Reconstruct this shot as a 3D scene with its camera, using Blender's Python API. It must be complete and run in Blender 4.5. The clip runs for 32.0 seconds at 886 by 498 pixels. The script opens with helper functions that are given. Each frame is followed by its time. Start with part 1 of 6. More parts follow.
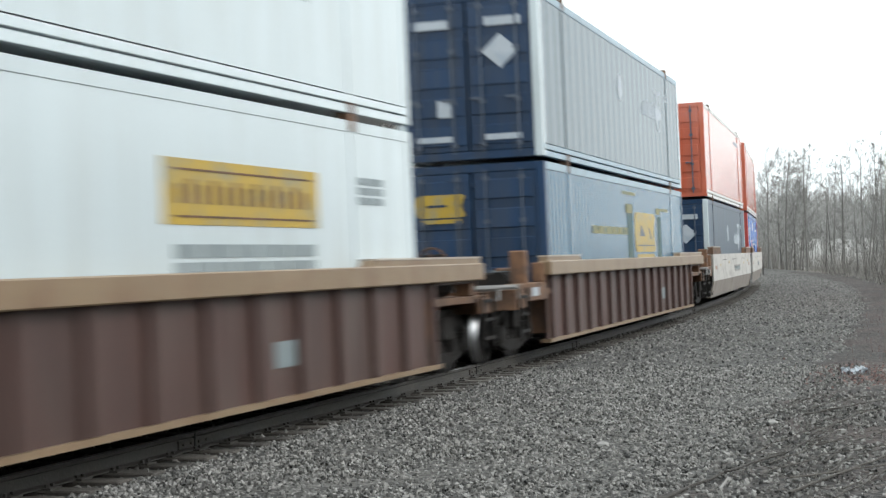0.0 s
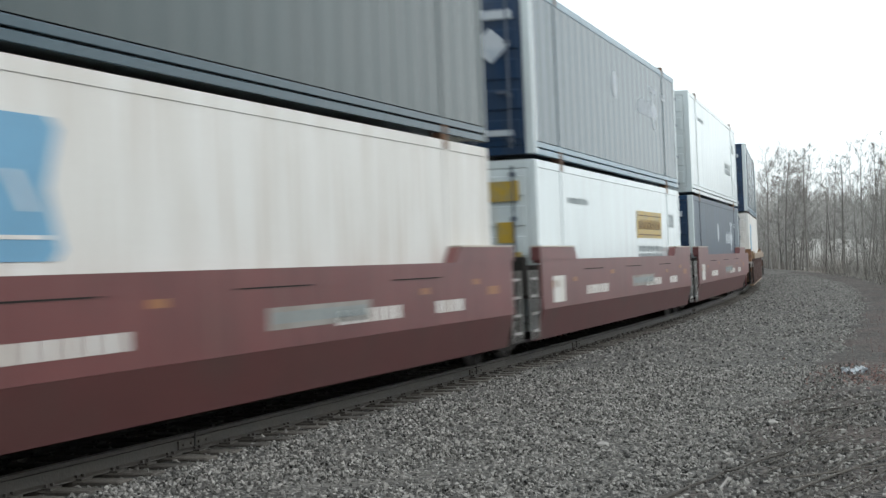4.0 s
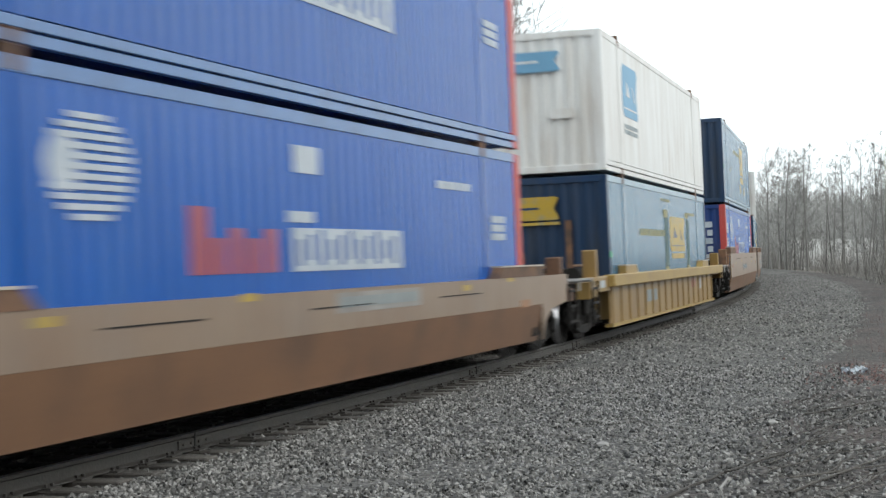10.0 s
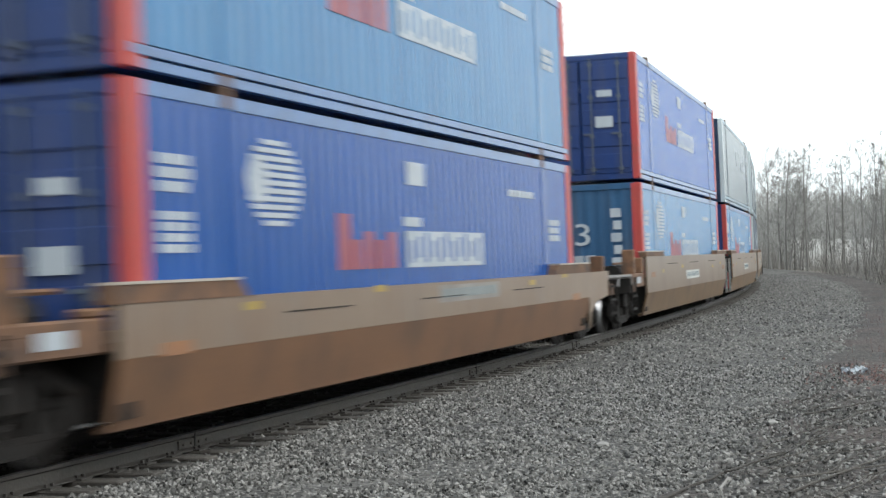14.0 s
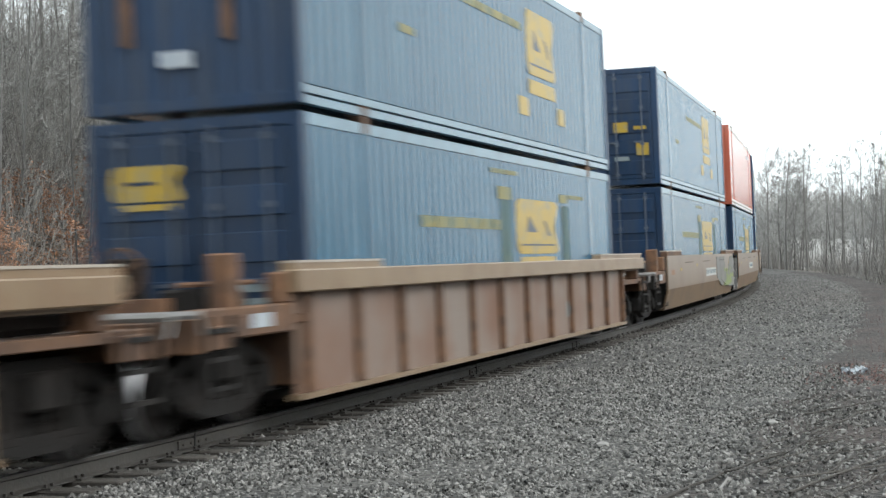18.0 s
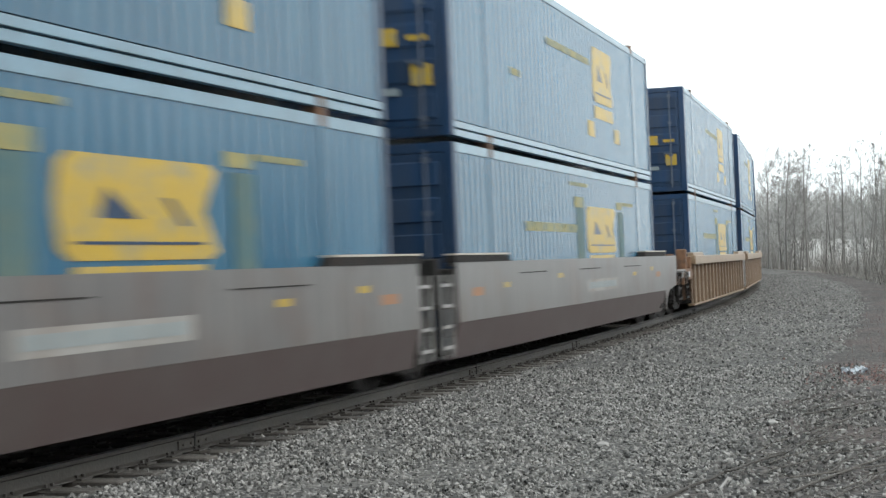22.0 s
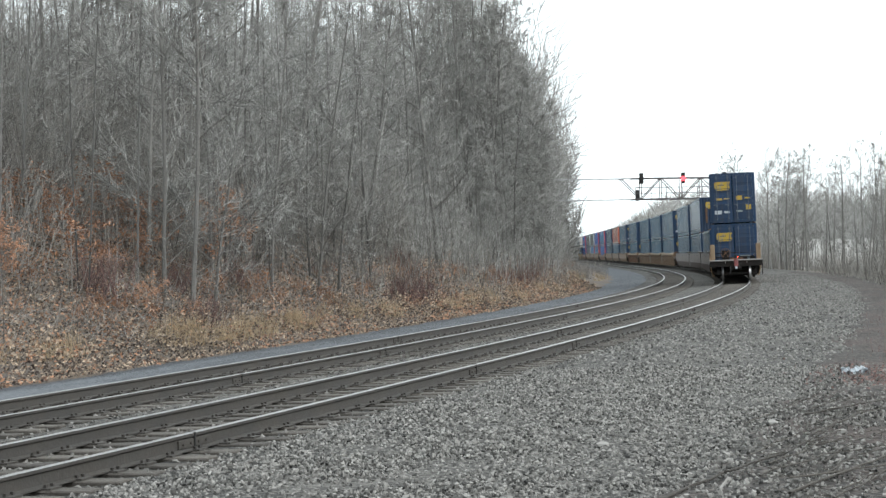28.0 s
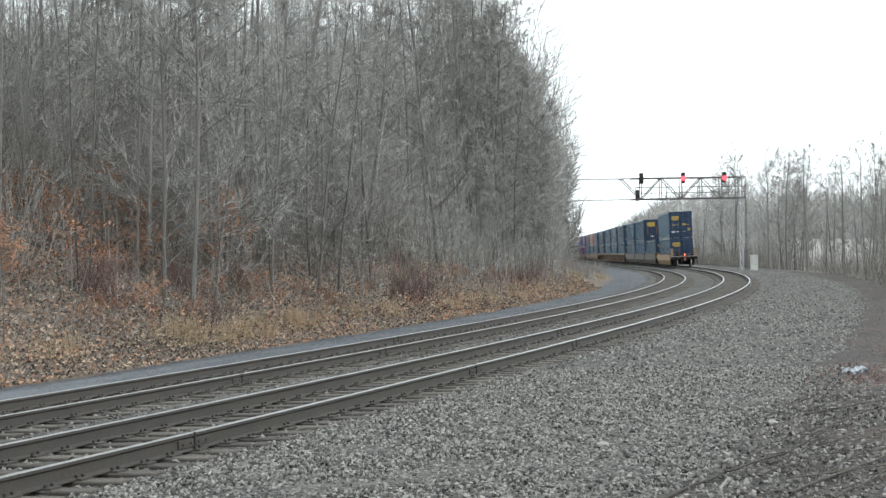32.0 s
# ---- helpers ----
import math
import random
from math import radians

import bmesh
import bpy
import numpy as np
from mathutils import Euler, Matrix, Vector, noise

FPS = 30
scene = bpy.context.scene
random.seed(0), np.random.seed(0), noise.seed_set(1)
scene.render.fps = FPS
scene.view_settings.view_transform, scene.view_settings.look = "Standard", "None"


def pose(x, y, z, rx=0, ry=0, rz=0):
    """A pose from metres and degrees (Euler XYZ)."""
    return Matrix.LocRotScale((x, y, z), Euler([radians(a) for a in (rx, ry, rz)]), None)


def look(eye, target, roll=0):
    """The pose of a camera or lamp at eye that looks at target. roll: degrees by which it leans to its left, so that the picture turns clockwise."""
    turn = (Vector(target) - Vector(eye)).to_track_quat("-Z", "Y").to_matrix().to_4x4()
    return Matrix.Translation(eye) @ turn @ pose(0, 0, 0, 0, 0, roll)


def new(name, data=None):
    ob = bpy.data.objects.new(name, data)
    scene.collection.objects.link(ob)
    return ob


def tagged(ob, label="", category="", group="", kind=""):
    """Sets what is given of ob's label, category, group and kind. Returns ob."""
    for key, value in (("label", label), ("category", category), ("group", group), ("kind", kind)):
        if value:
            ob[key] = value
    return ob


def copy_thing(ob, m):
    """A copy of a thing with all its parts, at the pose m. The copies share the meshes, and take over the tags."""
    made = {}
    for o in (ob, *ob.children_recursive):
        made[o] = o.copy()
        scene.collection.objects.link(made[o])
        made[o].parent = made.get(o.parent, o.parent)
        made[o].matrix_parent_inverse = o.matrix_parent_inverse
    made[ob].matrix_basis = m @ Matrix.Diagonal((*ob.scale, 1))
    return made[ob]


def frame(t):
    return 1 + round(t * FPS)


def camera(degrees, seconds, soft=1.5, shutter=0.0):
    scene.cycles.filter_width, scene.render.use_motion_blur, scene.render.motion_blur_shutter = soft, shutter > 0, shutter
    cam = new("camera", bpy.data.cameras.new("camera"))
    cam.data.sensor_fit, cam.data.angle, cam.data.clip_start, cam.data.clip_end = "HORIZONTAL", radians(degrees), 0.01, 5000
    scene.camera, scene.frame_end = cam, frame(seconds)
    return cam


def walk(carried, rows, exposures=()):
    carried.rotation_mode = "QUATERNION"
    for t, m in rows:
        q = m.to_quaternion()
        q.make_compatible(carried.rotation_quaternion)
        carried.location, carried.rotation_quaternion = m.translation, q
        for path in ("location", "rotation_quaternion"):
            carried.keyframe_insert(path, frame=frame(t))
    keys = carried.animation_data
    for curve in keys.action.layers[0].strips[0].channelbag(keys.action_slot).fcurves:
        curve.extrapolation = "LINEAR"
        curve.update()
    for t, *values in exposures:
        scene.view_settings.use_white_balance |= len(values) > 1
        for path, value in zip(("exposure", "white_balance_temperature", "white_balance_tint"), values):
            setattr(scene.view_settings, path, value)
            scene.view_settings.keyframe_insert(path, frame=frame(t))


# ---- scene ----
# the camera stands still beside the track
cam = camera(31.23, 32.0, soft=1.4, shutter=0.5)
EYE_Z = 1.713
CAM = look((0, 0, EYE_Z), (0, 10, EYE_Z + 0.0421), roll=-0.988)
# the camera's own exposure drifts a little as pale and dark loads go by
EXPOSURES = [(0, 0.08), (1, -0.06), (2, -0.2), (5, -0.2), (6, 0.0), (7, -0.08), (9, -0.08), (10, -0.06), (11, 0.06), (13, 0.04), (16, 0.16), (18, 0.14), (20, 0.16), (23, 0.2), (24, 0.26), (25, 0.12), (28, 0.12), (32, 0.08)]
walk(cam, [(0, CAM), (32, CAM)], EXPOSURES)

# ---- light: a bright overcast sky and a weak, wide sun behind the cloud ----
SUN_EL, SUN_AZ = 38.0, 115.0  # degrees; azimuth from +y towards +x
world = bpy.data.worlds.new("overcast_sky")
scene.world = world
world.use_nodes = True
wn, wl = world.node_tree.nodes, world.node_tree.links
wn.clear()
sky = wn.new("ShaderNodeTexSky")
sky.sky_type = "NISHITA"
sky.sun_disc = False
sky.sun_elevation, sky.sun_rotation = radians(SUN_EL), radians(SUN_AZ)
sky.air_density, sky.dust_density, sky.ozone_density = 1.0, 3.0, 1.0
grey = wn.new("ShaderNodeHueSaturation")
grey.inputs["Saturation"].default_value = 0.25
cloud = wn.new("ShaderNodeMix")
cloud.data_type = "RGBA"
cloud.inputs[0].default_value = 0.8
cloud.inputs[7].default_value = (9.9, 10.85, 11.15, 1)  # the cloud cover
back = wn.new("ShaderNodeBackground")
back.inputs["Strength"].default_value = 0.175
out = wn.new("ShaderNodeOutputWorld")
wl.new(sky.outputs[0], grey.inputs["Color"])
wl.new(grey.outputs[0], cloud.inputs[6])
wl.new(cloud.outputs[2], back.inputs["Color"])
wl.new(back.outputs[0], out.inputs["Surface"])
sun = new("sun", bpy.data.lights.new("sun", "SUN"))
sun.data.energy, sun.data.angle, sun.data.color = 0.9, radians(20), (1.0, 0.98, 0.94)
sun_way = Vector((math.sin(radians(SUN_AZ)) * math.cos(radians(SUN_EL)), math.cos(radians(SUN_AZ)) * math.cos(radians(SUN_EL)), math.sin(radians(SUN_EL))))
sun.matrix_world = look(sun_way * 100, (0, 0, 0))
scene.view_settings.exposure = 0.0


# ---- materials ----
def rgb(c):
    return (*c, 1.0)


def surface(name, base, rough=0.6, metal=0.0, second=None, amount=0.5, scale=1.5, stretch=(1, 1, 1), fine=25.0, fine_amount=0.25, bump=0.0, bump_scale=40.0, dirt=None, dirt_amount=0.0, dirt_scale=3.0, vary=0.0, spec=0.5, runs=None, runs_amount=0.0):
    """Paint or earth: a base colour, a second colour in large patches, fine grain, streaks of dirt and relief."""
    m = bpy.data.materials.new(name)
    m.use_nodes = True
    n, l = m.node_tree.nodes, m.node_tree.links
    b = n["Principled BSDF"]
    b.inputs["Roughness"].default_value, b.inputs["Metallic"].default_value = rough, metal
    b.inputs["Specular IOR Level"].default_value = spec
    tc = n.new("ShaderNodeTexCoord")
    mp = n.new("ShaderNodeMapping")
    mp.inputs["Scale"].default_value = stretch
    l.new(tc.outputs["Object"], mp.inputs["Vector"])

    def cloud_noise(sc, detail=5.0, vec=mp, lo=0.35, hi=0.65):
        t = n.new("ShaderNodeTexNoise")
        t.inputs["Scale"].default_value, t.inputs["Detail"].default_value = sc, detail
        l.new(vec.outputs[0 if vec is mp else "Object"], t.inputs["Vector"])
        r = n.new("ShaderNodeMapRange")
        r.inputs[1].default_value, r.inputs[2].default_value = lo, hi
        l.new(t.outputs[0], r.inputs[0])
        return r.outputs[0]

    def blend(a, bcol, fac, gain=1.0):
        x = n.new("ShaderNodeMix")
        x.data_type = "RGBA"
        g = n.new("ShaderNodeMath")
        g.operation = "MULTIPLY"
        g.inputs[1].default_value = gain
        l.new(fac, g.inputs[0])
        l.new(g.outputs[0], x.inputs[0])
        for i, v in ((6, a), (7, bcol)):
            if isinstance(v, tuple):
                x.inputs[i].default_value = rgb(v)
            else:
                l.new(v, x.inputs[i])
        return x.outputs[2]

    second = second or tuple(min(1, c * 0.72) for c in base)
    col = blend(base, second, cloud_noise(scale), amount)
    if fine_amount:
        dark = tuple(c * 0.55 for c in base)
        col = blend(col, dark, cloud_noise(fine, 3.0, tc), fine_amount)
    if dirt:
        col = blend(col, dirt, cloud_noise(dirt_scale, 6.0, mp, 0.5, 0.75), dirt_amount)
    if runs:  # narrow streaks that run down the plate
        down = n.new("ShaderNodeMapping")
        down.inputs["Scale"].default_value = (5.0, 5.0, 0.35)
        l.new(tc.outputs["Object"], down.inputs["Vector"])
        t = n.new("ShaderNodeTexNoise")
        t.inputs["Scale"].default_value, t.inputs["Detail"].default_value = 1.4, 4.0
        l.new(down.outputs[0], t.inputs["Vector"])
        r = n.new("ShaderNodeMapRange")
        r.inputs[1].default_value, r.inputs[2].default_value = 0.5, 0.72
        l.new(t.outputs[0], r.inputs[0])
        col = blend(col, runs, r.outputs[0], runs_amount)
    if vary:
        info = n.new("ShaderNodeObjectInfo")
        hs = n.new("ShaderNodeHueSaturation")
        mr = n.new("ShaderNodeMapRange")
        mr.inputs[3].default_value, mr.inputs[4].default_value = 1 - vary, 1 + vary
        l.new(info.outputs["Random"], mr.inputs[0])
        l.new(mr.outputs[0], hs.inputs["Value"])
        l.new(col, hs.inputs["Color"])
        col = hs.outputs[0]
    l.new(col, b.inputs["Base Color"])
    if bump:
        t = n.new("ShaderNodeTexNoise")
        t.inputs["Scale"].default_value, t.inputs["Detail"].default_value = bump_scale, 6.0
        l.new(tc.outputs["Object"], t.inputs["Vector"])
        bp = n.new("ShaderNodeBump")
        bp.inputs["Strength"].default_value, bp.inputs["Distance"].default_value = min(1.0, bump), 0.05
        l.new(t.outputs[0], bp.inputs["Height"])
        l.new(bp.outputs[0], b.inputs["Normal"])
    return m


def glowing(name, col, strength):
    m = bpy.data.materials.new(name)
    m.use_nodes = True
    b = m.node_tree.nodes["Principled BSDF"]
    b.inputs["Base Color"].default_value = rgb(col)
    b.inputs["Emission Color"].default_value = rgb(col)
    b.inputs["Emission Strength"].default_value = strength
    return m


def gravel(name, light, dark, scale, tint=None):
    """Crushed stone seen as one surface: cells with shade painted dark into the gaps, uneven tone and strong relief."""
    m = bpy.data.materials.new(name)
    m.use_nodes = True
    n, l = m.node_tree.nodes, m.node_tree.links
    b = n["Principled BSDF"]
    b.inputs["Roughness"].default_value = 0.9
    tc = n.new("ShaderNodeTexCoord")
    v = n.new("ShaderNodeTexVoronoi")
    v.inputs["Scale"].default_value = scale
    l.new(tc.outputs["Object"], v.inputs["Vector"])
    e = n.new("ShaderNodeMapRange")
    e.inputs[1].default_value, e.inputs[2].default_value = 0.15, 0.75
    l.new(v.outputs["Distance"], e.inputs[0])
    sep = n.new("ShaderNodeSeparateColor")
    l.new(v.outputs["Color"], sep.inputs[0])
    x = n.new("ShaderNodeMix")
    x.data_type = "RGBA"
    x.inputs[6].default_value, x.inputs[7].default_value = rgb(light), rgb(dark)
    l.new(sep.outputs[0], x.inputs[0])
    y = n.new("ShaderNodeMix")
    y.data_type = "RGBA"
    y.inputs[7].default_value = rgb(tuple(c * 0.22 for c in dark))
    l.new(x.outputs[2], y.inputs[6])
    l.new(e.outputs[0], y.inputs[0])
    big = n.new("ShaderNodeTexNoise")
    big.inputs["Scale"].default_value = 0.5
    big.inputs["Detail"].default_value = 6
    l.new(tc.outputs["Object"], big.inputs["Vector"])
    mr = n.new("ShaderNodeMapRange")
    mr.inputs[1].default_value, mr.inputs[2].default_value = 0.45, 0.75
    mr.inputs[4].default_value = 0.6
    l.new(big.outputs[0], mr.inputs[0])
    z = n.new("ShaderNodeMix")
    z.data_type = "RGBA"
    z.inputs[7].default_value = rgb(tint or tuple(c * 0.7 for c in light))
    l.new(mr.outputs[0], z.inputs[0])
    l.new(y.outputs[2], z.inputs[6])
    l.new(z.outputs[2], b.inputs["Base Color"])
    inv = n.new("ShaderNodeMath")
    inv.operation = "SUBTRACT"
    inv.inputs[0].default_value = 1.0
    l.new(v.outputs["Distance"], inv.inputs[1])
    bp = n.new("ShaderNodeBump")
    bp.inputs["Strength"].default_value, bp.inputs["Distance"].default_value = 0.9, 0.03
    l.new(inv.outputs[0], bp.inputs["Height"])
    l.new(bp.outputs[0], b.inputs["Normal"])
    return m


def island_stones(name, light, dark, skew=0.0):
    """Loose stones or leaves, each with its own tone."""
    m = bpy.data.materials.new(name)
    m.use_nodes = True
    n, l = m.node_tree.nodes, m.node_tree.links
    b = n["Principled BSDF"]
    b.inputs["Roughness"].default_value = 0.88
    g = n.new("ShaderNodeNewGeometry")
    r = n.new("ShaderNodeValToRGB")
    r.color_ramp.elements[0].color, r.color_ramp.elements[1].color = rgb(dark), rgb(light)
    r.color_ramp.elements[0].position = skew
    l.new(g.outputs["Random Per Island"], r.inputs[0])
    tc = n.new("ShaderNodeTexCoord")
    t = n.new("ShaderNodeTexNoise")
    t.inputs["Scale"].default_value, t.inputs["Detail"].default_value = 60, 3
    l.new(tc.outputs["Object"], t.inputs["Vector"])
    x = n.new("ShaderNodeMix")
    x.data_type = "RGBA"
    x.blend_type = "MULTIPLY"
    x.inputs[0].default_value = 0.5
    l.new(r.outputs[0], x.inputs[6])
    l.new(t.outputs[0], x.inputs[7])
    l.new(x.outputs[2], b.inputs["Base Color"])
    return m


STREAK = (1.6, 1.0, 0.16)
GRIME = (0.10, 0.085, 0.07)
RUST = (0.16, 0.07, 0.035)
M = {
    "ocean": surface("blue_container_paint", (0.022, 0.096, 0.166), 0.16, spec=0.36, second=(0.015, 0.07, 0.125), amount=0.8, scale=2.2, stretch=STREAK, dirt=(0.05, 0.125, 0.175), dirt_amount=0.5, fine_amount=0.1, vary=0.12, runs=(0.055, 0.15, 0.215), runs_amount=0.45),
    "ocean_end": surface("navy_end_colour", (0.012, 0.038, 0.09), 0.35, spec=0.3, second=(0.014, 0.03, 0.06), scale=2.0, stretch=STREAK, dirt=(0.05, 0.05, 0.05), dirt_amount=0.5, fine_amount=0.15, vary=0.2, runs=(0.045, 0.05, 0.06), runs_amount=0.4),
    "ocean_rail": surface("pale_blue_rail_paint", (0.16, 0.26, 0.33), 0.3, dirt=GRIME, dirt_amount=0.3, fine_amount=0.1),
    "yellow": surface("yellow_marking", (0.43, 0.285, 0.035), 0.38, spec=0.3, second=(0.38, 0.27, 0.07), scale=4, dirt=(0.17, 0.21, 0.20), dirt_amount=0.75, dirt_scale=4.0, fine_amount=0.15),
    "cobalt": surface("bright_blue_container_paint", (0.012, 0.085, 0.34), 0.22, spec=0.25, second=(0.010, 0.07, 0.28), amount=0.7, scale=2.0, stretch=STREAK, dirt=(0.035, 0.11, 0.30), dirt_amount=0.5, fine_amount=0.08, vary=0.15),
    "cobalt_pale": surface("faded_sky_blue_container_paint", (0.045, 0.185, 0.38), 0.22, spec=0.3, second=(0.035, 0.14, 0.30), amount=0.7, scale=2.0, stretch=STREAK, dirt=(0.09, 0.21, 0.34), dirt_amount=0.5, fine_amount=0.08),
    "cobalt_rail": surface("sky_blue_rail_paint", (0.10, 0.19, 0.38), 0.3, dirt=GRIME, dirt_amount=0.3, fine_amount=0.1),
    "cobalt_end": surface("deep_blue_end_colour", (0.014, 0.044, 0.17), 0.35, spec=0.3, second=(0.02, 0.038, 0.11), stretch=STREAK, scale=2, dirt=GRIME, dirt_amount=0.3),
    "cobalt_sky_end": surface("grimy_darker_sky_blue_end", (0.032, 0.105, 0.215), 0.4, spec=0.3, second=(0.025, 0.075, 0.15), amount=0.8, scale=2.0, stretch=STREAK, dirt=GRIME, dirt_amount=0.4),
    "red": surface("red_corner_paint", (0.44, 0.05, 0.045), 0.45, second=(0.42, 0.07, 0.05), dirt=(0.2, 0.06, 0.05), dirt_amount=0.4, fine_amount=0.1),
    "white": surface("white_container_paint", (0.55, 0.615, 0.635), 0.18, second=(0.50, 0.56, 0.58), amount=0.6, scale=1.3, stretch=STREAK, dirt=(0.36, 0.33, 0.28), dirt_amount=0.3, fine_amount=0.06, vary=0.05),
    "dirty_white": surface("dirty_white_paint", (0.66, 0.66, 0.645), 0.45, second=(0.57, 0.56, 0.53), amount=0.7, scale=1.6, stretch=STREAK, dirt=(0.30, 0.20, 0.12), dirt_amount=0.42, fine_amount=0.1, runs=(0.36, 0.26, 0.18), runs_amount=0.16),
    "mark_white": surface("white_marking", (0.44, 0.48, 0.52), 0.5, dirt=(0.26, 0.32, 0.40), dirt_amount=0.6, dirt_scale=5.0, fine_amount=0.1),
    "mark_red": surface("dull_red_marking", (0.30, 0.06, 0.08), 0.4, second=(0.26, 0.05, 0.08), fine_amount=0.15),
    "yellow_dim": surface("worn_yellow_lettering", (0.30, 0.25, 0.08), 0.45, spec=0.2, second=(0.12, 0.17, 0.14), amount=0.9, scale=6, fine_amount=0.2),
    "yellow_chord": surface("yellow_chord_paint", (0.30, 0.195, 0.06), 0.5, second=(0.37, 0.25, 0.055), scale=0.8, dirt=(0.2, 0.12, 0.06), dirt_amount=0.5, fine_amount=0.2),
    "mark_blue": surface("blue_marking", (0.14, 0.33, 0.50), 0.5, fine_amount=0.1),
    "spray": surface("worn_pale_spray_paint", (0.32, 0.31, 0.29), 0.6, second=(0.22, 0.205, 0.19), amount=0.9, scale=1.2, dirt=(0.17, 0.12, 0.095), dirt_amount=0.6, dirt_scale=1.6, fine_amount=0.15),
    "spray_blue": surface("pale_blue_spray_paint", (0.42, 0.50, 0.53), 0.6, second=(0.33, 0.40, 0.43), amount=0.9, scale=1.2, dirt=(0.22, 0.20, 0.18), dirt_amount=0.5, dirt_scale=1.4, fine_amount=0.15),
    "spray_grey": surface("dull_grey_spray_paint", (0.15, 0.145, 0.135), 0.55, second=(0.21, 0.20, 0.185), amount=0.9, scale=1.4, dirt=(0.09, 0.075, 0.06), dirt_amount=0.5, dirt_scale=1.6),
    "spray_green": surface("yellow_green_spray_paint", (0.22, 0.27, 0.07), 0.55, second=(0.15, 0.20, 0.08), amount=0.9, scale=1.6, dirt=(0.10, 0.10, 0.07), dirt_amount=0.5),
    "amber": surface("worn_amber_reflector", (0.34, 0.15, 0.06), 0.45, second=(0.26, 0.13, 0.07), amount=0.8, scale=5.0, dirt=(0.16, 0.11, 0.08), dirt_amount=0.5),
    "green": surface("green_sticker", (0.02, 0.25, 0.12), 0.5),
    "mark_grey": surface("grey_marking", (0.22, 0.26, 0.27), 0.5, fine_amount=0.1),
    "navy": surface("slate_navy_paint", (0.026, 0.054, 0.092), 0.38, spec=0.22, second=(0.014, 0.03, 0.055), amount=0.7, scale=1.4, stretch=STREAK, dirt=(0.045, 0.058, 0.07), dirt_amount=0.4, fine_amount=0.1),
    "slate": surface("grey_slate_paint", (0.046, 0.082, 0.105), 0.25, spec=0.3, second=(0.038, 0.07, 0.092), amount=0.7, scale=1.4, stretch=STREAK, dirt=(0.085, 0.1, 0.105), dirt_amount=0.45, fine_amount=0.1, vary=0.15, runs=(0.028, 0.045, 0.055), runs_amount=0.5),
    "teal": surface("dull_teal_grey_paint", (0.05, 0.07, 0.073), 0.25, spec=0.3, second=(0.04, 0.056, 0.06), amount=0.7, scale=1.4, stretch=STREAK, dirt=(0.08, 0.085, 0.08), dirt_amount=0.4, fine_amount=0.1),
    "teal_end": surface("near_black_end_colour", (0.022, 0.026, 0.032), 0.45, spec=0.3, second=(0.035, 0.033, 0.032), stretch=STREAK, scale=2, dirt=(0.06, 0.05, 0.04), dirt_amount=0.4),
    "orange": surface("faded_orange_paint", (0.50, 0.11, 0.058), 0.17, spec=0.6, second=(0.52, 0.19, 0.13), amount=0.7, scale=1.2, stretch=STREAK, dirt=(0.35, 0.11, 0.07), dirt_amount=0.4, fine_amount=0.08),
    "tan": surface("tan_car_paint", (0.22, 0.158, 0.108), 0.36, second=(0.185, 0.122, 0.078), amount=0.8, scale=0.7, dirt=(0.13, 0.082, 0.053), dirt_amount=0.65, dirt_scale=1.1, fine_amount=0.12, vary=0.1, runs=(0.28, 0.225, 0.175), runs_amount=0.4),
    "brown": surface("brown_car_paint", (0.235, 0.168, 0.118), 0.42, second=(0.195, 0.128, 0.085), amount=0.8, scale=0.7, dirt=(0.19, 0.15, 0.125), dirt_amount=0.5, dirt_scale=1.3, fine_amount=0.12, vary=0.1, runs=(0.28, 0.225, 0.175), runs_amount=0.4),
    "yellow_car": surface("yellow_ochre_car_paint", (0.21, 0.13, 0.06), 0.45, second=(0.16, 0.092, 0.045), amount=0.8, scale=0.8, dirt=(0.22, 0.14, 0.07), dirt_amount=0.5, dirt_scale=1.5, fine_amount=0.12, runs=(0.10, 0.06, 0.035), runs_amount=0.6),
    "ochre_car": surface("ochre_yellow_car_paint", (0.27, 0.168, 0.045), 0.42, second=(0.205, 0.12, 0.036), amount=0.8, scale=0.8, dirt=(0.17, 0.10, 0.045), dirt_amount=0.5, dirt_scale=1.5, fine_amount=0.12, runs=(0.13, 0.08, 0.04), runs_amount=0.55),
    "old_column": surface("faded_column_paint", (0.07, 0.13, 0.14), 0.5, spec=0.12, second=(0.13, 0.15, 0.10), scale=5, fine_amount=0.2),
    "pale_ochre": surface("pale_ochre_car_paint", (0.42, 0.285, 0.155), 0.42, second=(0.36, 0.23, 0.12), amount=0.7, scale=0.6, dirt=(0.22, 0.15, 0.09), dirt_amount=0.4, dirt_scale=1.3, fine_amount=0.1, runs=(0.5, 0.40, 0.28), runs_amount=0.3),
    "maroon": surface("maroon_car_paint", (0.15, 0.046, 0.046), 0.42, second=(0.10, 0.032, 0.033), amount=0.8, scale=0.7, dirt=(0.105, 0.045, 0.042), dirt_amount=0.5, dirt_scale=1.3, fine_amount=0.15, runs=(0.20, 0.10, 0.09), runs_amount=0.4),
    "grey_car": surface("grey_car_paint", (0.135, 0.13, 0.127), 0.36, second=(0.098, 0.09, 0.086), amount=0.8, scale=0.7, dirt=(0.10, 0.068, 0.054), dirt_amount=0.75, dirt_scale=1.0, fine_amount=0.15, runs=(0.24, 0.225, 0.21), runs_amount=0.4),
    # foot plates: a darker base than the sill above, with blotches of dirt
    "foot_light_car": surface("darker_pale_foot_plate", (0.30, 0.265, 0.235), 0.6, dirt=(0.14, 0.10, 0.08), dirt_amount=0.5, dirt_scale=1.1),
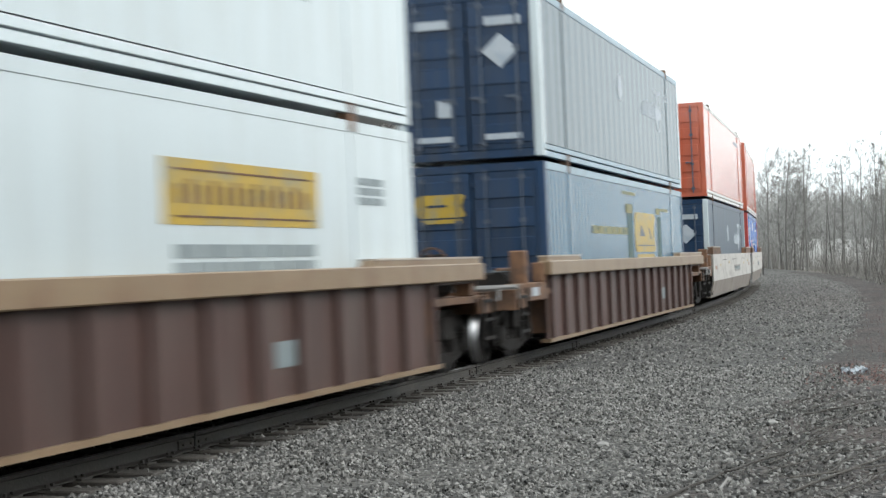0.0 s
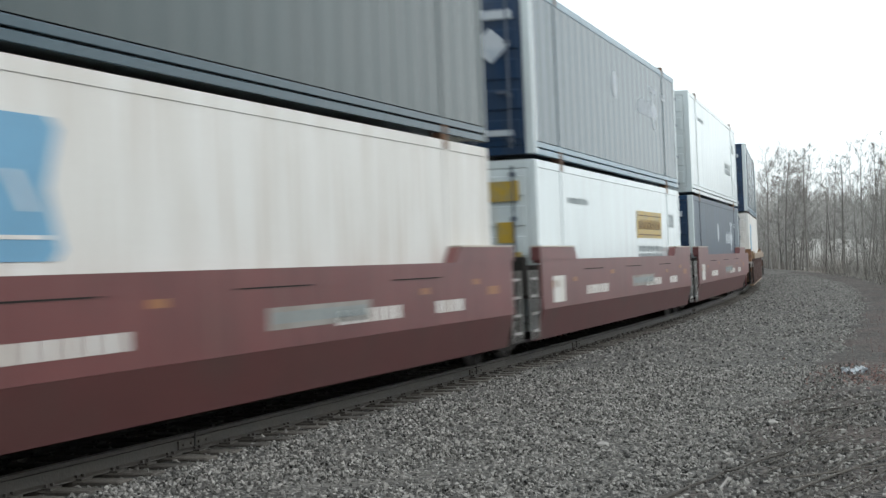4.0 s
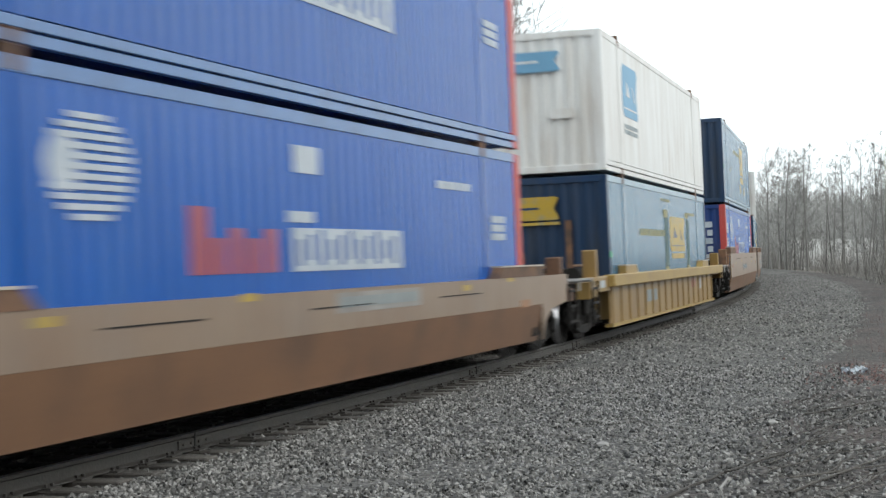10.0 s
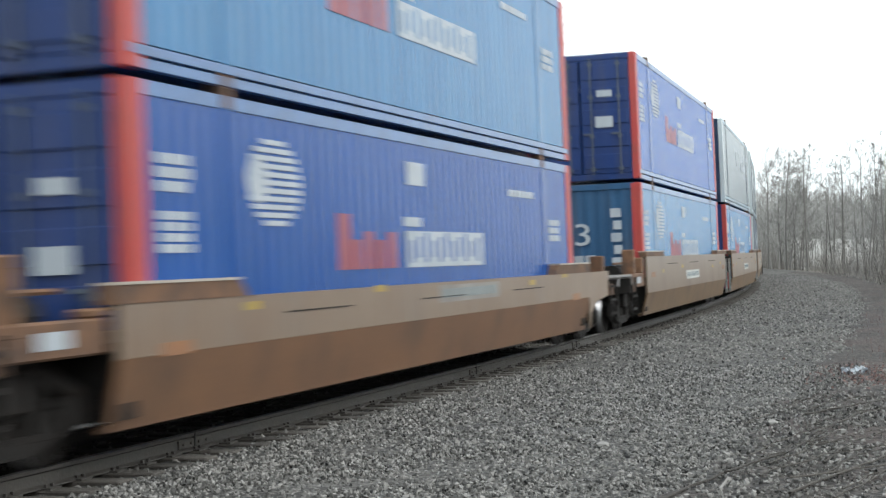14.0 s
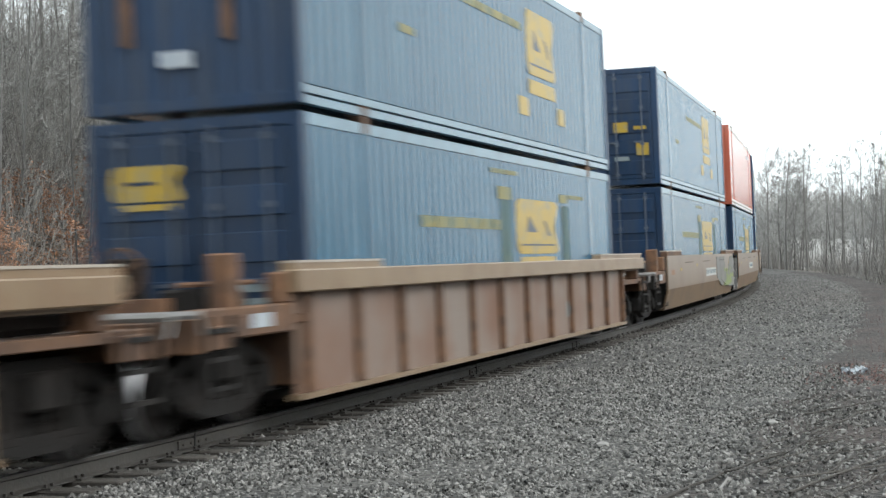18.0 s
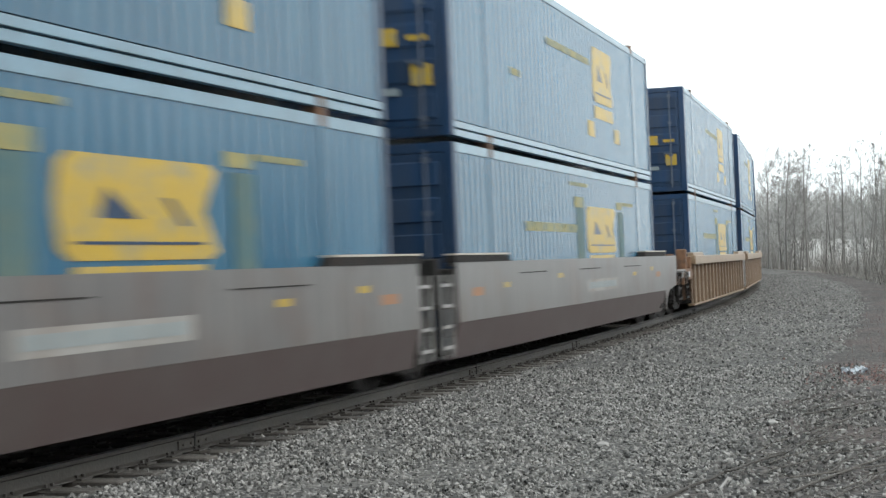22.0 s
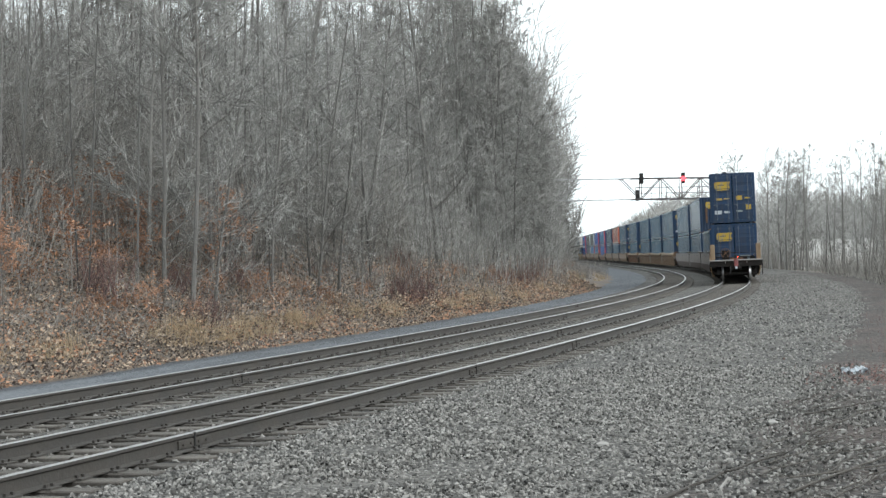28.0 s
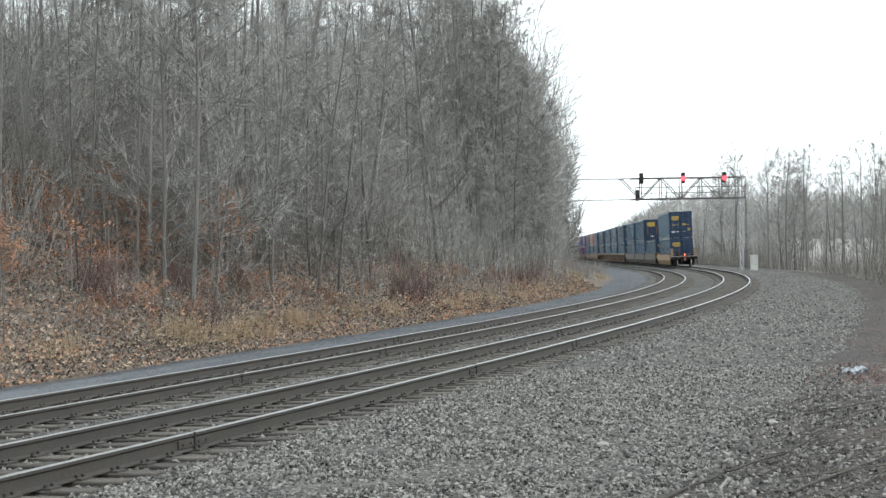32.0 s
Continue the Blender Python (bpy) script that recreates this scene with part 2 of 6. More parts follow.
    "foot_maroon": surface("darker_maroon_foot_plate", (0.10, 0.034, 0.033), 0.5, dirt=(0.07, 0.04, 0.036), dirt_amount=0.6, dirt_scale=1.1),
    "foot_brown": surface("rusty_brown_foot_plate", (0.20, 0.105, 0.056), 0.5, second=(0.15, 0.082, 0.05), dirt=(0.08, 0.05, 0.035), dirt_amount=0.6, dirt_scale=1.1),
    "foot_tan": surface("darker_tan_foot_plate", (0.195, 0.122, 0.065), 0.5, second=(0.15, 0.093, 0.055), dirt=(0.09, 0.06, 0.045), dirt_amount=0.6, dirt_scale=1.1),
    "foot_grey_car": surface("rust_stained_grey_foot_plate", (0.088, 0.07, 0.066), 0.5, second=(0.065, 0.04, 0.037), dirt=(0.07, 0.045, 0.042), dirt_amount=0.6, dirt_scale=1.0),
    "foot_pale_ochre": surface("darker_ochre_foot_plate", (0.30, 0.19, 0.095), 0.5, dirt=(0.15, 0.095, 0.055), dirt_amount=0.5, dirt_scale=1.1),
    "rust_car": surface("rust_brown_car_paint", (0.062, 0.036, 0.031), 0.5, second=(0.095, 0.042, 0.034), amount=0.8, scale=1.1, stretch=(1.2, 1, 0.4), dirt=(0.09, 0.07, 0.06), dirt_amount=0.6, dirt_scale=1.2, fine_amount=0.2, runs=(0.13, 0.095, 0.08), runs_amount=0.7),
    "chord": surface("tan_chord_paint", (0.25, 0.175, 0.105), 0.42, second=(0.17, 0.108, 0.062), dirt=RUST, dirt_amount=0.5, fine_amount=0.2, runs=(0.30, 0.22, 0.15), runs_amount=0.5),
    "light_car": surface("pale_car_paint", (0.5, 0.48, 0.45), 0.6, second=(0.4, 0.37, 0.34), dirt=GRIME, dirt_amount=0.5, fine_amount=0.12),
    "iron": surface("dark_cast_iron", (0.017, 0.0155, 0.0145), 0.8, spec=0.25, second=(0.02, 0.016, 0.014), dirt=(0.04, 0.024, 0.017), dirt_amount=0.4, fine_amount=0.3, bump=0.3),
    "frame": surface("rusty_frame_steel", (0.20, 0.10, 0.05), 0.7, second=(0.06, 0.036, 0.027), amount=0.9, scale=3.5, dirt=(0.03, 0.027, 0.025), dirt_amount=0.8, fine_amount=0.3),
    "gap": surface("black_gap_steel", (0.018, 0.017, 0.017), 0.8),
    "steel": surface("worn_bright_steel", (0.42, 0.42, 0.43), 0.42, 1.0, fine_amount=0.2),
    "rod": surface("galvanised_rod", (0.085, 0.105, 0.14), 0.5, 0.2, fine_amount=0.2),
    "handrail": surface("worn_pale_handrail", (0.30, 0.29, 0.28), 0.5, dirt=GRIME, dirt_amount=0.3),
    # the lit top edge of the guides is painted as a bright colour
    "guide_cap": surface("lit_guide_top", (0.46, 0.41, 0.35), 0.45, second=(0.30, 0.24, 0.19), fine_amount=0.2),
    "rail_web": surface("rusty_rail_steel", (0.056, 0.052, 0.048), 0.7, second=(0.08, 0.068, 0.056), scale=2.0, stretch=(1, 1, 1), fine_amount=0.3, bump=0.2),
    "rail_top": surface("worn_rail_head", (0.42, 0.42, 0.42), 0.33, 0.9, second=(0.3, 0.3, 0.3), scale=4, fine_amount=0.15),
    "tie": surface("weathered_tie_timber", (0.08, 0.071, 0.062), 0.9, second=(0.125, 0.113, 0.10), scale=6, stretch=(1, 8, 1), bump=0.5, fine_amount=0.4, vary=0.3),
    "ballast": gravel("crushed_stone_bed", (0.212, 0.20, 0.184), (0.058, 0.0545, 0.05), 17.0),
    # dark bed colour holds oil stains and the shade by the tie ends
    "oil_shade_bed": gravel("oil_and_shade_stone_bed", (0.11, 0.104, 0.095), (0.03, 0.0285, 0.027), 17.0),
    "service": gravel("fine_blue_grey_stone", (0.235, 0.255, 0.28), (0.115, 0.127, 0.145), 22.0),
    # track stones: oil stains and shade together in one dark colour
    "oil_shade_stones": island_stones("oil_and_shade_stone", (0.33, 0.315, 0.295), (0.03, 0.029, 0.028)),
    "stones": island_stones("crushed_stone", (0.425, 0.41, 0.385), (0.038, 0.037, 0.0355)),
    "soil": surface("leafy_soil", (0.15, 0.13, 0.116), 0.95, second=(0.14, 0.108, 0.085), amount=0.8, scale=0.35, dirt=(0.20, 0.155, 0.11), dirt_amount=0.6, dirt_scale=1.2, fine=9.0, fine_amount=0.6, bump=1.0, bump_scale=8),
    "bark": surface("grey_bark", (0.17, 0.163, 0.153), 0.9, second=(0.15, 0.142, 0.132), scale=2.0, stretch=(4, 4, 0.8), fine_amount=0.4, bump=0.5, bump_scale=20, vary=0.35),
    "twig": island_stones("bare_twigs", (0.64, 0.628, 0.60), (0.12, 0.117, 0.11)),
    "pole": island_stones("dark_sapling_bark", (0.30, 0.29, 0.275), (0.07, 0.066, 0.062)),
    # paler than the other twigs: the haze of distance is put into the colour
    "hazed_twig": island_stones("haze_paled_twigs", (0.80, 0.79, 0.76), (0.33, 0.325, 0.31)),
    "verge": gravel("dirty_stone_and_earth", (0.135, 0.116, 0.103), (0.05, 0.043, 0.039), 15.0, (0.09, 0.055, 0.047)),
    "brush": island_stones("dry_brush_stems", (0.56, 0.53, 0.49), (0.12, 0.112, 0.104)),
    "leaf": island_stones("dead_oak_leaves", (0.64, 0.345, 0.205), (0.20, 0.115, 0.082)),
    "litter_leaf": island_stones("fallen_leaves", (0.64, 0.50, 0.37), (0.065, 0.047, 0.039), 0.35),
    "straw": island_stones("dry_grass_blades", (0.82, 0.68, 0.48), (0.46, 0.34, 0.22)),
    "bramble": island_stones("reddish_bramble", (0.32, 0.20, 0.18), (0.10, 0.066, 0.06)),
    "field": surface("pale_winter_field", (0.27, 0.265, 0.25), 0.95, second=(0.33, 0.31, 0.29), scale=0.05, fine=0.4, fine_amount=0.2),
    # bridge steel with the wash of sky glare put into its colour
    "thin_steel": surface("glare_paled_steel", (0.42, 0.42, 0.43), 0.5, 0.2, fine_amount=0.2),
    "gantry": surface("weathered_signal_steel", (0.13, 0.12, 0.12), 0.6, 0.3, second=(0.09, 0.08, 0.08), fine_amount=0.3),
    "cabinet": surface("pale_cabinet_paint", (0.55, 0.56, 0.53), 0.5, dirt=GRIME, dirt_amount=0.3),
    "signal_red": glowing("lit_red_signal_lens", (1.0, 0.06, 0.08), 2.6),
    "marker_red": glowing("lit_red_marker_lens", (1.0, 0.06, 0.03), 14.0),
    "marker_case": surface("faded_red_case", (0.26, 0.07, 0.07), 0.5, second=(0.20, 0.07, 0.07), dirt=GRIME, dirt_amount=0.5),
}


# ---- mesh helpers ----
def part(name, bm, material, parent=None, label=""):
    """Links a bmesh as one mesh object under a thing or a part."""
    me = bpy.data.meshes.new(name)
    bm.to_mesh(me)
    bm.free()
    me.materials.append(material)
    ob = new(name, me)
    ob.parent = parent
    if label:
        ob["label"] = label
    return ob


def share(name, me, parent, m, label=""):
    ob = new(name, me)
    ob.parent = parent
    ob.matrix_basis = m
    if label:
        ob["label"] = label
    return ob


def listed(name, verts, faces, material, parent=None, label=""):
    me = bpy.data.meshes.new(name)
    me.from_pydata(verts, [], faces)
    me.materials.append(material)
    ob = new(name, me)
    ob.parent = parent
    if label:
        ob["label"] = label
    return ob


def empty(name, label="", category="", group="", kind=""):
    ob = new(name)
    ob.empty_display_size = 0.2
    return tagged(ob, label, category, group, kind)


def box(bm, x0, x1, y0, y1, z0, z1, bevel=0.0):
    v = [bm.verts.new((x, y, z)) for x in (x0, x1) for y in (y0, y1) for z in (z0, z1)]
    f = [bm.faces.new([v[i] for i in q]) for q in ((0, 1, 3, 2), (4, 6, 7, 5), (0, 4, 5, 1), (2, 3, 7, 6), (0, 2, 6, 4), (1, 5, 7, 3))]
    if bevel:
        bmesh.ops.bevel(bm, geom=list({e for q in f for e in q.edges}), offset=bevel, segments=1, affect="EDGES")
    return v


def boxed(*a, bevel=0.0):
    bm = bmesh.new()
    box(bm, *a, bevel=bevel)
    return bm


def prism(bm, profile, axis, a, b):
    """A closed outline (two coordinates) drawn out along an axis from a to b."""
    def at(p, t):
        return {"x": (t, p[0], p[1]), "y": (p[0], t, p[1]), "z": (p[0], p[1], t)}[axis]
    lo = [bm.verts.new(at(p, a)) for p in profile]
    hi = [bm.verts.new(at(p, b)) for p in profile]
    n = len(profile)
    for i in range(n):
        bm.faces.new((lo[i], lo[(i + 1) % n], hi[(i + 1) % n], hi[i]))
    bm.faces.new(lo[::-1])
    bm.faces.new(hi)
    bmesh.ops.recalc_face_normals(bm, faces=bm.faces[:])


def rod(bm, a, b, r, sides=6):
    a, b = Vector(a), Vector(b)
    q = (b - a).to_track_quat("Z", "Y").to_matrix()
    ring = [[bm.verts.new(p + q @ Vector((r * math.cos(k * math.tau / sides), r * math.sin(k * math.tau / sides), 0))) for k in range(sides)] for p in (a, b)]
    for k in range(sides):
        bm.faces.new((ring[0][k], ring[0][(k + 1) % sides], ring[1][(k + 1) % sides], ring[1][k]))
    bm.faces.new(ring[0][::-1])
    bm.faces.new(ring[1])


def ladder(bm, xa, xb, ya, yb, za, zb, rungs, r):
    """A welded ladder: two stiles and rungs in one piece, seen side on."""
    xs = [xa - r, xa + r, xb - r, xb + r]
    step = (zb - za) / rungs
    zs = [z for k in range(rungs) for z in (za + (k + 0.5) * step - r, za + (k + 0.5) * step + r)]
    zs = [za] + zs + [zb]
    cells = [(i, j) for i in range(3) for j in range(len(zs) - 1) if i != 1 or j % 2]
    grid = {(i, j, k): bm.verts.new((x, y, z)) for i, x in enumerate(xs) for j, z in enumerate(zs) for k, y in enumerate((ya, yb)) if any(c in cells for c in ((i, j), (i - 1, j), (i, j - 1), (i - 1, j - 1)))}
    for i, j in cells:
        for k in (0, 1):
            bm.faces.new([grid[q] for q in ((i, j, k), (i + 1, j, k), (i + 1, j + 1, k), (i, j + 1, k))])
        for (a, b), other in ((((i, j), (i + 1, j)), (i, j - 1)), (((i, j + 1), (i + 1, j + 1)), (i, j + 1)), (((i, j), (i, j + 1)), (i - 1, j)), (((i + 1, j), (i + 1, j + 1)), (i + 1, j))):
            if other not in cells:
                bm.faces.new([grid[q] for q in ((*a, 0), (*b, 0), (*b, 1), (*a, 1))])
    bmesh.ops.recalc_face_normals(bm, faces=bm.faces[:])


def lathe_y(bm, profile, sides=24, cx=0.0, cz=0.0):
    """Turns (radius, y) pairs round an axis that runs along y."""
    rings = [[bm.verts.new((cx + r * math.cos(k * math.tau / sides), y, cz + r * math.sin(k * math.tau / sides))) for k in range(sides)] for r, y in profile]
    for a, b in zip(rings, rings[1:]):
        for k in range(sides):
            bm.faces.new((a[k], a[(k + 1) % sides], b[(k + 1) % sides], b[k]))
    bm.faces.new(rings[0][::-1])
    bm.faces.new(rings[-1])
    bmesh.ops.recalc_face_normals(bm, faces=bm.faces[:])


# ---- the line of the track: a long curve to the left that eases into a straight ----
KNOT_S = (-20, 30, 80, 130, 180, 240, 300)
KNOT_K = (0.001688, 0.001653, 0.002065, 0.001367, 0.00051, 0.00005, 0.0)
CANT, GAUGE, SECOND, SECOND_DROP = 0.0258, 1.505, 3.982, 0.0654
LINE_S = np.arange(-760, 801, 1.0)
_k = np.interp(LINE_S, KNOT_S, KNOT_K)
_th = np.concatenate([[0], np.cumsum((_k[1:] + _k[:-1]) / 2)])
_th += -0.33812 - np.interp(0, LINE_S, _th)
_dx, _dy = -np.sin(_th), np.cos(_th)
LINE_X = np.concatenate([[0], np.cumsum((_dx[1:] + _dx[:-1]) / 2)])
LINE_Y = np.concatenate([[0], np.cumsum((_dy[1:] + _dy[:-1]) / 2)])
LINE_X += -5.246 - np.interp(0, LINE_S, LINE_X)
LINE_Y += 10 - np.interp(0, LINE_S, LINE_Y)


def on_line(s, lat=0.0, up=0.0):
    """A point of the canted track plane: s metres along, lat metres to the right, up above the rail tops."""
    x, y, th = np.interp(s, LINE_S, LINE_X), np.interp(s, LINE_S, LINE_Y), np.interp(s, LINE_S, _th)
    side = lat * math.cos(CANT) - up * math.sin(CANT)
    return Vector((x + math.cos(th) * side, y + math.sin(th) * side, lat * math.sin(CANT) + up * math.cos(CANT)))


def beside(s, lat, z):
    """A level point beside the track."""
    x, y, th = np.interp(s, LINE_S, LINE_X), np.interp(s, LINE_S, LINE_Y), np.interp(s, LINE_S, _th)
    return Vector((x + math.cos(th) * lat, y + math.sin(th) * lat, z))


def riding(s, up, half=9.3):
    """The pose of something that rides on the track with its middle at s."""
    a, b = on_line(s - half), on_line(s + half)
    d = (b - a).normalized()
    right = Vector((d.y, -d.x, 0)).normalized()
    up_way = Vector((0, 0, 1)) * math.cos(CANT) - right * math.sin(CANT)
    left = up_way.cross(d)
    m = Matrix((d, left, up_way)).transposed().to_4x4()
    m.translation = (a + b) / 2 + up_way * up
    return m


# ---- ground ----
def ballast_z(lat):
    """Height of the stone bed across the two tracks."""
    z = lat * math.sin(CANT) - 0.20
    if lat < -2.0:
        z -= SECOND_DROP * min(1, (-2.0 - lat) / 0.8)
    if lat > 1.42:
        z = 1.2 * math.sin(CANT) - 0.2 - 0.012 * (lat - 1.2)
    if abs(lat) < 1.42 or abs(lat + SECOND) < 1.42:
        z -= 0.014
    if -2.75 < lat < -1.25:
        z -= 0.05 * math.sin((lat + 2.75) / 1.5 * math.pi)
    if lat < -6.0:
        z -= 0.05 * (-6.0 - lat)
    return z


HILL_EDGE = -9.2


def hill_z(s, lat):
    """Height of the earth: a wooded bank to the left of the line, level soil to the right."""
    if lat < HILL_EDGE:
        d = HILL_EDGE - lat
        h = -0.45 + 0.36 * min(d, 13) + 0.20 * max(0, min(d - 13, 25)) + 0.02 * max(0, d - 38)
        h += (0.35 * math.sin(s * 0.21 + d * 0.3) + 0.25 * math.sin(s * 0.09 - d * 0.45 + 1)) * min(1, d / 6)
        fade = max(0.0, min(1.0, (230 - s) / 90)) * max(0.0, min(1.0, (s + 70) / 60))
        return -0.45 * (1 - fade) + h * fade
    if lat > 5.5:
        return -0.42 - 0.05 * min(lat - 5.5, 20) + 0.10 * math.sin(s * 0.35 + lat * 0.5) * min(1, (lat - 5.5) / 4) + 0.08
    return -0.9


def axis_steps(fine0, fine1, step, far):
    v = list(np.arange(fine0, fine1 + step / 2, step))
    lo, hi, g = fine0, fine1, step
    while hi < far:
        g *= 1.45
        lo, hi = lo - g, hi + g
        v = [lo] + v + [hi]
    return v


def near_line(x, y):
    i = int(np.argmin((LINE_X - x) ** 2 + (LINE_Y - y) ** 2))
    th = _th[i]
    ox, oy = x - LINE_X[i], y - LINE_Y[i]
    return LINE_S[i] + ox * -math.sin(th) + oy * math.cos(th), ox * math.cos(th) + oy * math.sin(th)


def make_ground():
    xs, ys = axis_steps(-62, 62, 1.55, 3500), axis_steps(-8, 240, 2.0, 3500)
    verts, faces = [], []
    for y in ys:
        for x in xs:
            s, lat = near_line(x, y)
            z = hill_z(s, lat) if abs(lat) < 150 else (hill_z(s, -149) if lat < 0 else -1.4)
            if y > 500 or y < -200 or abs(x) > 300:
                z = -1.4
            verts.append((x, y, z))
    w = len(xs)
    for j in range(len(ys) - 1):
        for i in range(w - 1):
            a = j * w + i
            faces.append((a, a + 1, a + w + 1, a + w))
    ob = listed("ground", verts, faces, M["soil"])
    for f in ob.data.polygons:
        f.use_smooth = True
    tagged(ob, "brown leaf-strewn soil that rises into a wooded bank", "ground", kind="structure")


def strip(name, lats, s_values, zfun, material, label, category, jitter=0.0):
    rnd = random.Random(7)
    verts, faces = [], []
    for s in s_values:
        for lat in lats:
            p = beside(s, lat, zfun(lat) + rnd.uniform(-jitter, jitter))
            verts.append(p[:])
    w = len(lats)
    for j in range(len(s_values) - 1):
        for i in range(w - 1):
            a = j * w + i
            faces.append((a, a + 1, a + w + 1, a + w))
    ob = listed(name, verts, faces, material)
    for f in ob.data.polygons:
        f.use_smooth = True
    return tagged(ob, label, category, kind="structure")


S_FAR = [-740, -600, -460, -340, -240, -160, -100, -60, -40, -25] + list(np.arange(-12, 150, 0.6)) + list(np.arange(150, 320, 4)) + list(range(330, 790, 30))


def make_beds():
    lats = [-6.3, -6.0, -5.5, -5.0, -4.5, -4.0, -3.4, -2.8, -2.4, -2.0, -1.6, -1.2, -0.8, -0.4, 0, 0.4, 0.8, 1.2, 1.38, 1.5, 2.0, 2.5, 3, 3.5, 4, 4.5, 5, 5.5, 6, 6.5, 7.2, 8.2, 9.5]
    def bed(lat):
        return ballast_z(lat) - (0.12 * max(0, (lat - 6.6) / 2.9))
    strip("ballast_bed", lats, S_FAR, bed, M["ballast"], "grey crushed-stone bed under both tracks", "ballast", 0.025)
    # dark strip laid along the tie ends, with their shade in its colour
    strip("oily_shoulder", [0.84, 1.0, 1.2, 1.38, 1.5, 1.62], [s for s in S_FAR if -20 < s < 60], lambda lat: bed(lat) + (0.006 if lat < 1.6 else -0.03), M["oil_shade_bed"], "stone beside the outer rail, coloured dark for oil and tie-end shade", "ballast", 0.012)
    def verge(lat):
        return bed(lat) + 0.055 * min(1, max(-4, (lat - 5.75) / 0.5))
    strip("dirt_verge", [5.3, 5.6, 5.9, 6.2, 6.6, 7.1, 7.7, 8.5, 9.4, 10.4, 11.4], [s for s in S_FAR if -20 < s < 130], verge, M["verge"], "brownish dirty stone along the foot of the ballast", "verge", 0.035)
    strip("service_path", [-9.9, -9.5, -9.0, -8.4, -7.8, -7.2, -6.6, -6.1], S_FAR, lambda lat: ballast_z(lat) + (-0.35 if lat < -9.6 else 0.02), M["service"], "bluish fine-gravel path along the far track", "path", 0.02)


# ---- rails, ties, joints ----
RAIL_PROFILE = ((-0.07, -0.17), (0.07, -0.17), (0.07, -0.158), (0.012, -0.142), (0.009, -0.05), (0.035, -0.035), (0.037, -0.006), (0.028, 0.0), (-0.028, 0.0), (-0.037, -0.006), (-0.035, -0.035), (-0.009, -0.05), (-0.012, -0.142), (-0.07, -0.158))
RAIL_S = [-740, -600, -460, -340, -240, -160, -100, -60, -30] + list(np.arange(-14, 160, 2.0)) + list(np.arange(160, 330, 5)) + list(range(340, 790, 30))


def make_rail(parent, lat, drop):
    verts, faces = [], []
    n = len(RAIL_PROFILE)
    for s in RAIL_S:
        for dy, dz in RAIL_PROFILE:
            verts.append(on_line(s, lat + dy, dz - drop)[:])
    for j in range(len(RAIL_S) - 1):
        for i in range(n):
            a, b = j * n + i, j * n + (i + 1) % n
            faces.append((a, b, b + n, a + n))
    ob = listed("rail", verts, faces, M["rail_web"], parent)
    ob.data.materials.append(M["rail_top"])
    for f in ob.data.polygons:
        if f.index % n in (6, 7, 8):
            f.material_index = 1
    return ob


def make_track(name, lat0, drop, seed, label):
    rnd = random.Random(seed)
    track = empty(name, label, "railway track", kind="structure")
    for side in (-1, 1):
        make_rail(track, lat0 + side * GAUGE / 2, drop)
    # ties
    bm = bmesh.new()
    box(bm, -1.3, 1.3, -0.115, 0.115, -0.17, 0.0, 0.012)
    tie_me = bpy.data.meshes.new("tie")
    bm.to_mesh(tie_me)
    bm.free()
    tie_me.materials.append(M["tie"])
    bm = bmesh.new()
    for side in (-1, 1):
        c = side * GAUGE / 2
        box(bm, c - 0.17, c + 0.17, -0.09, 0.09, 0.0, 0.018)
        for dx in (-0.1, 0.1):
            for dy in (-0.05, 0.05):
                box(bm, c + dx - 0.014, c + dx + 0.014, dy - 0.012, dy + 0.012, 0.015, 0.045)
    plate_me = bpy.data.meshes.new("tie_plates")
    bm.to_mesh(plate_me)
    bm.free()
    plate_me.materials.append(M["rail_web"])
    for i in range(290):
        s = -6 + i * 0.53
        m = riding(s, -0.172 - drop, 0.5) @ pose(0, -lat0 + rnd.uniform(-0.05, 0.05), rnd.uniform(-0.008, 0.0), 0, 0, 90 + rnd.uniform(-1.2, 1.2))
        t = share("tie", tie_me, track, m)
        if s < 40:
            share("tie_plate", plate_me, t, Matrix.Identity(4))
    # rail joints: a pair of fish plates with bolts
    bm = bmesh.new()
    for side in (-1, 1):
        box(bm, -0.32, 0.32, side * 0.018 - 0.012, side * 0.018 + 0.012, -0.14, -0.055, 0.004)
        for k in range(4):
            x = -0.24 + 0.16 * k
            rod(bm, (x, side * 0.02, -0.1), (x, side * 0.045, -0.1), 0.014)
    joint_me = bpy.data.meshes.new("rail_joint")
    bm.to_mesh(joint_me)
    bm.free()
    joint_me.materials.append(M["rail_web"])
    for side, places in ((-1, (4.0, 27.9, 51)), (1, (6.2, 15.6, 22.6, 40.5, 64))):
        for s in places:
            j = share("rail_joint", joint_me, track, riding(s, -drop, 0.4) @ pose(0, -lat0 - side * GAUGE / 2, 0))
            part("rail_gap", boxed(-0.014, 0.014, -0.04, 0.04, -0.15, 0.0015), M["gap"], j)
    return track


make_ground()
make_beds()
make_track("track_1", 0.0, 0.0, 3, "outer curved track with worn rails and timber ties")
make_track("track_2", -SECOND, SECOND_DROP, 4, "inner curved track with rusty rails half buried in stone")


# ---- containers ----
L, HW, CH = 16.15, 1.295, 2.896  # length, half width, height
X0, X1 = -L / 2, L / 2  # rear, front


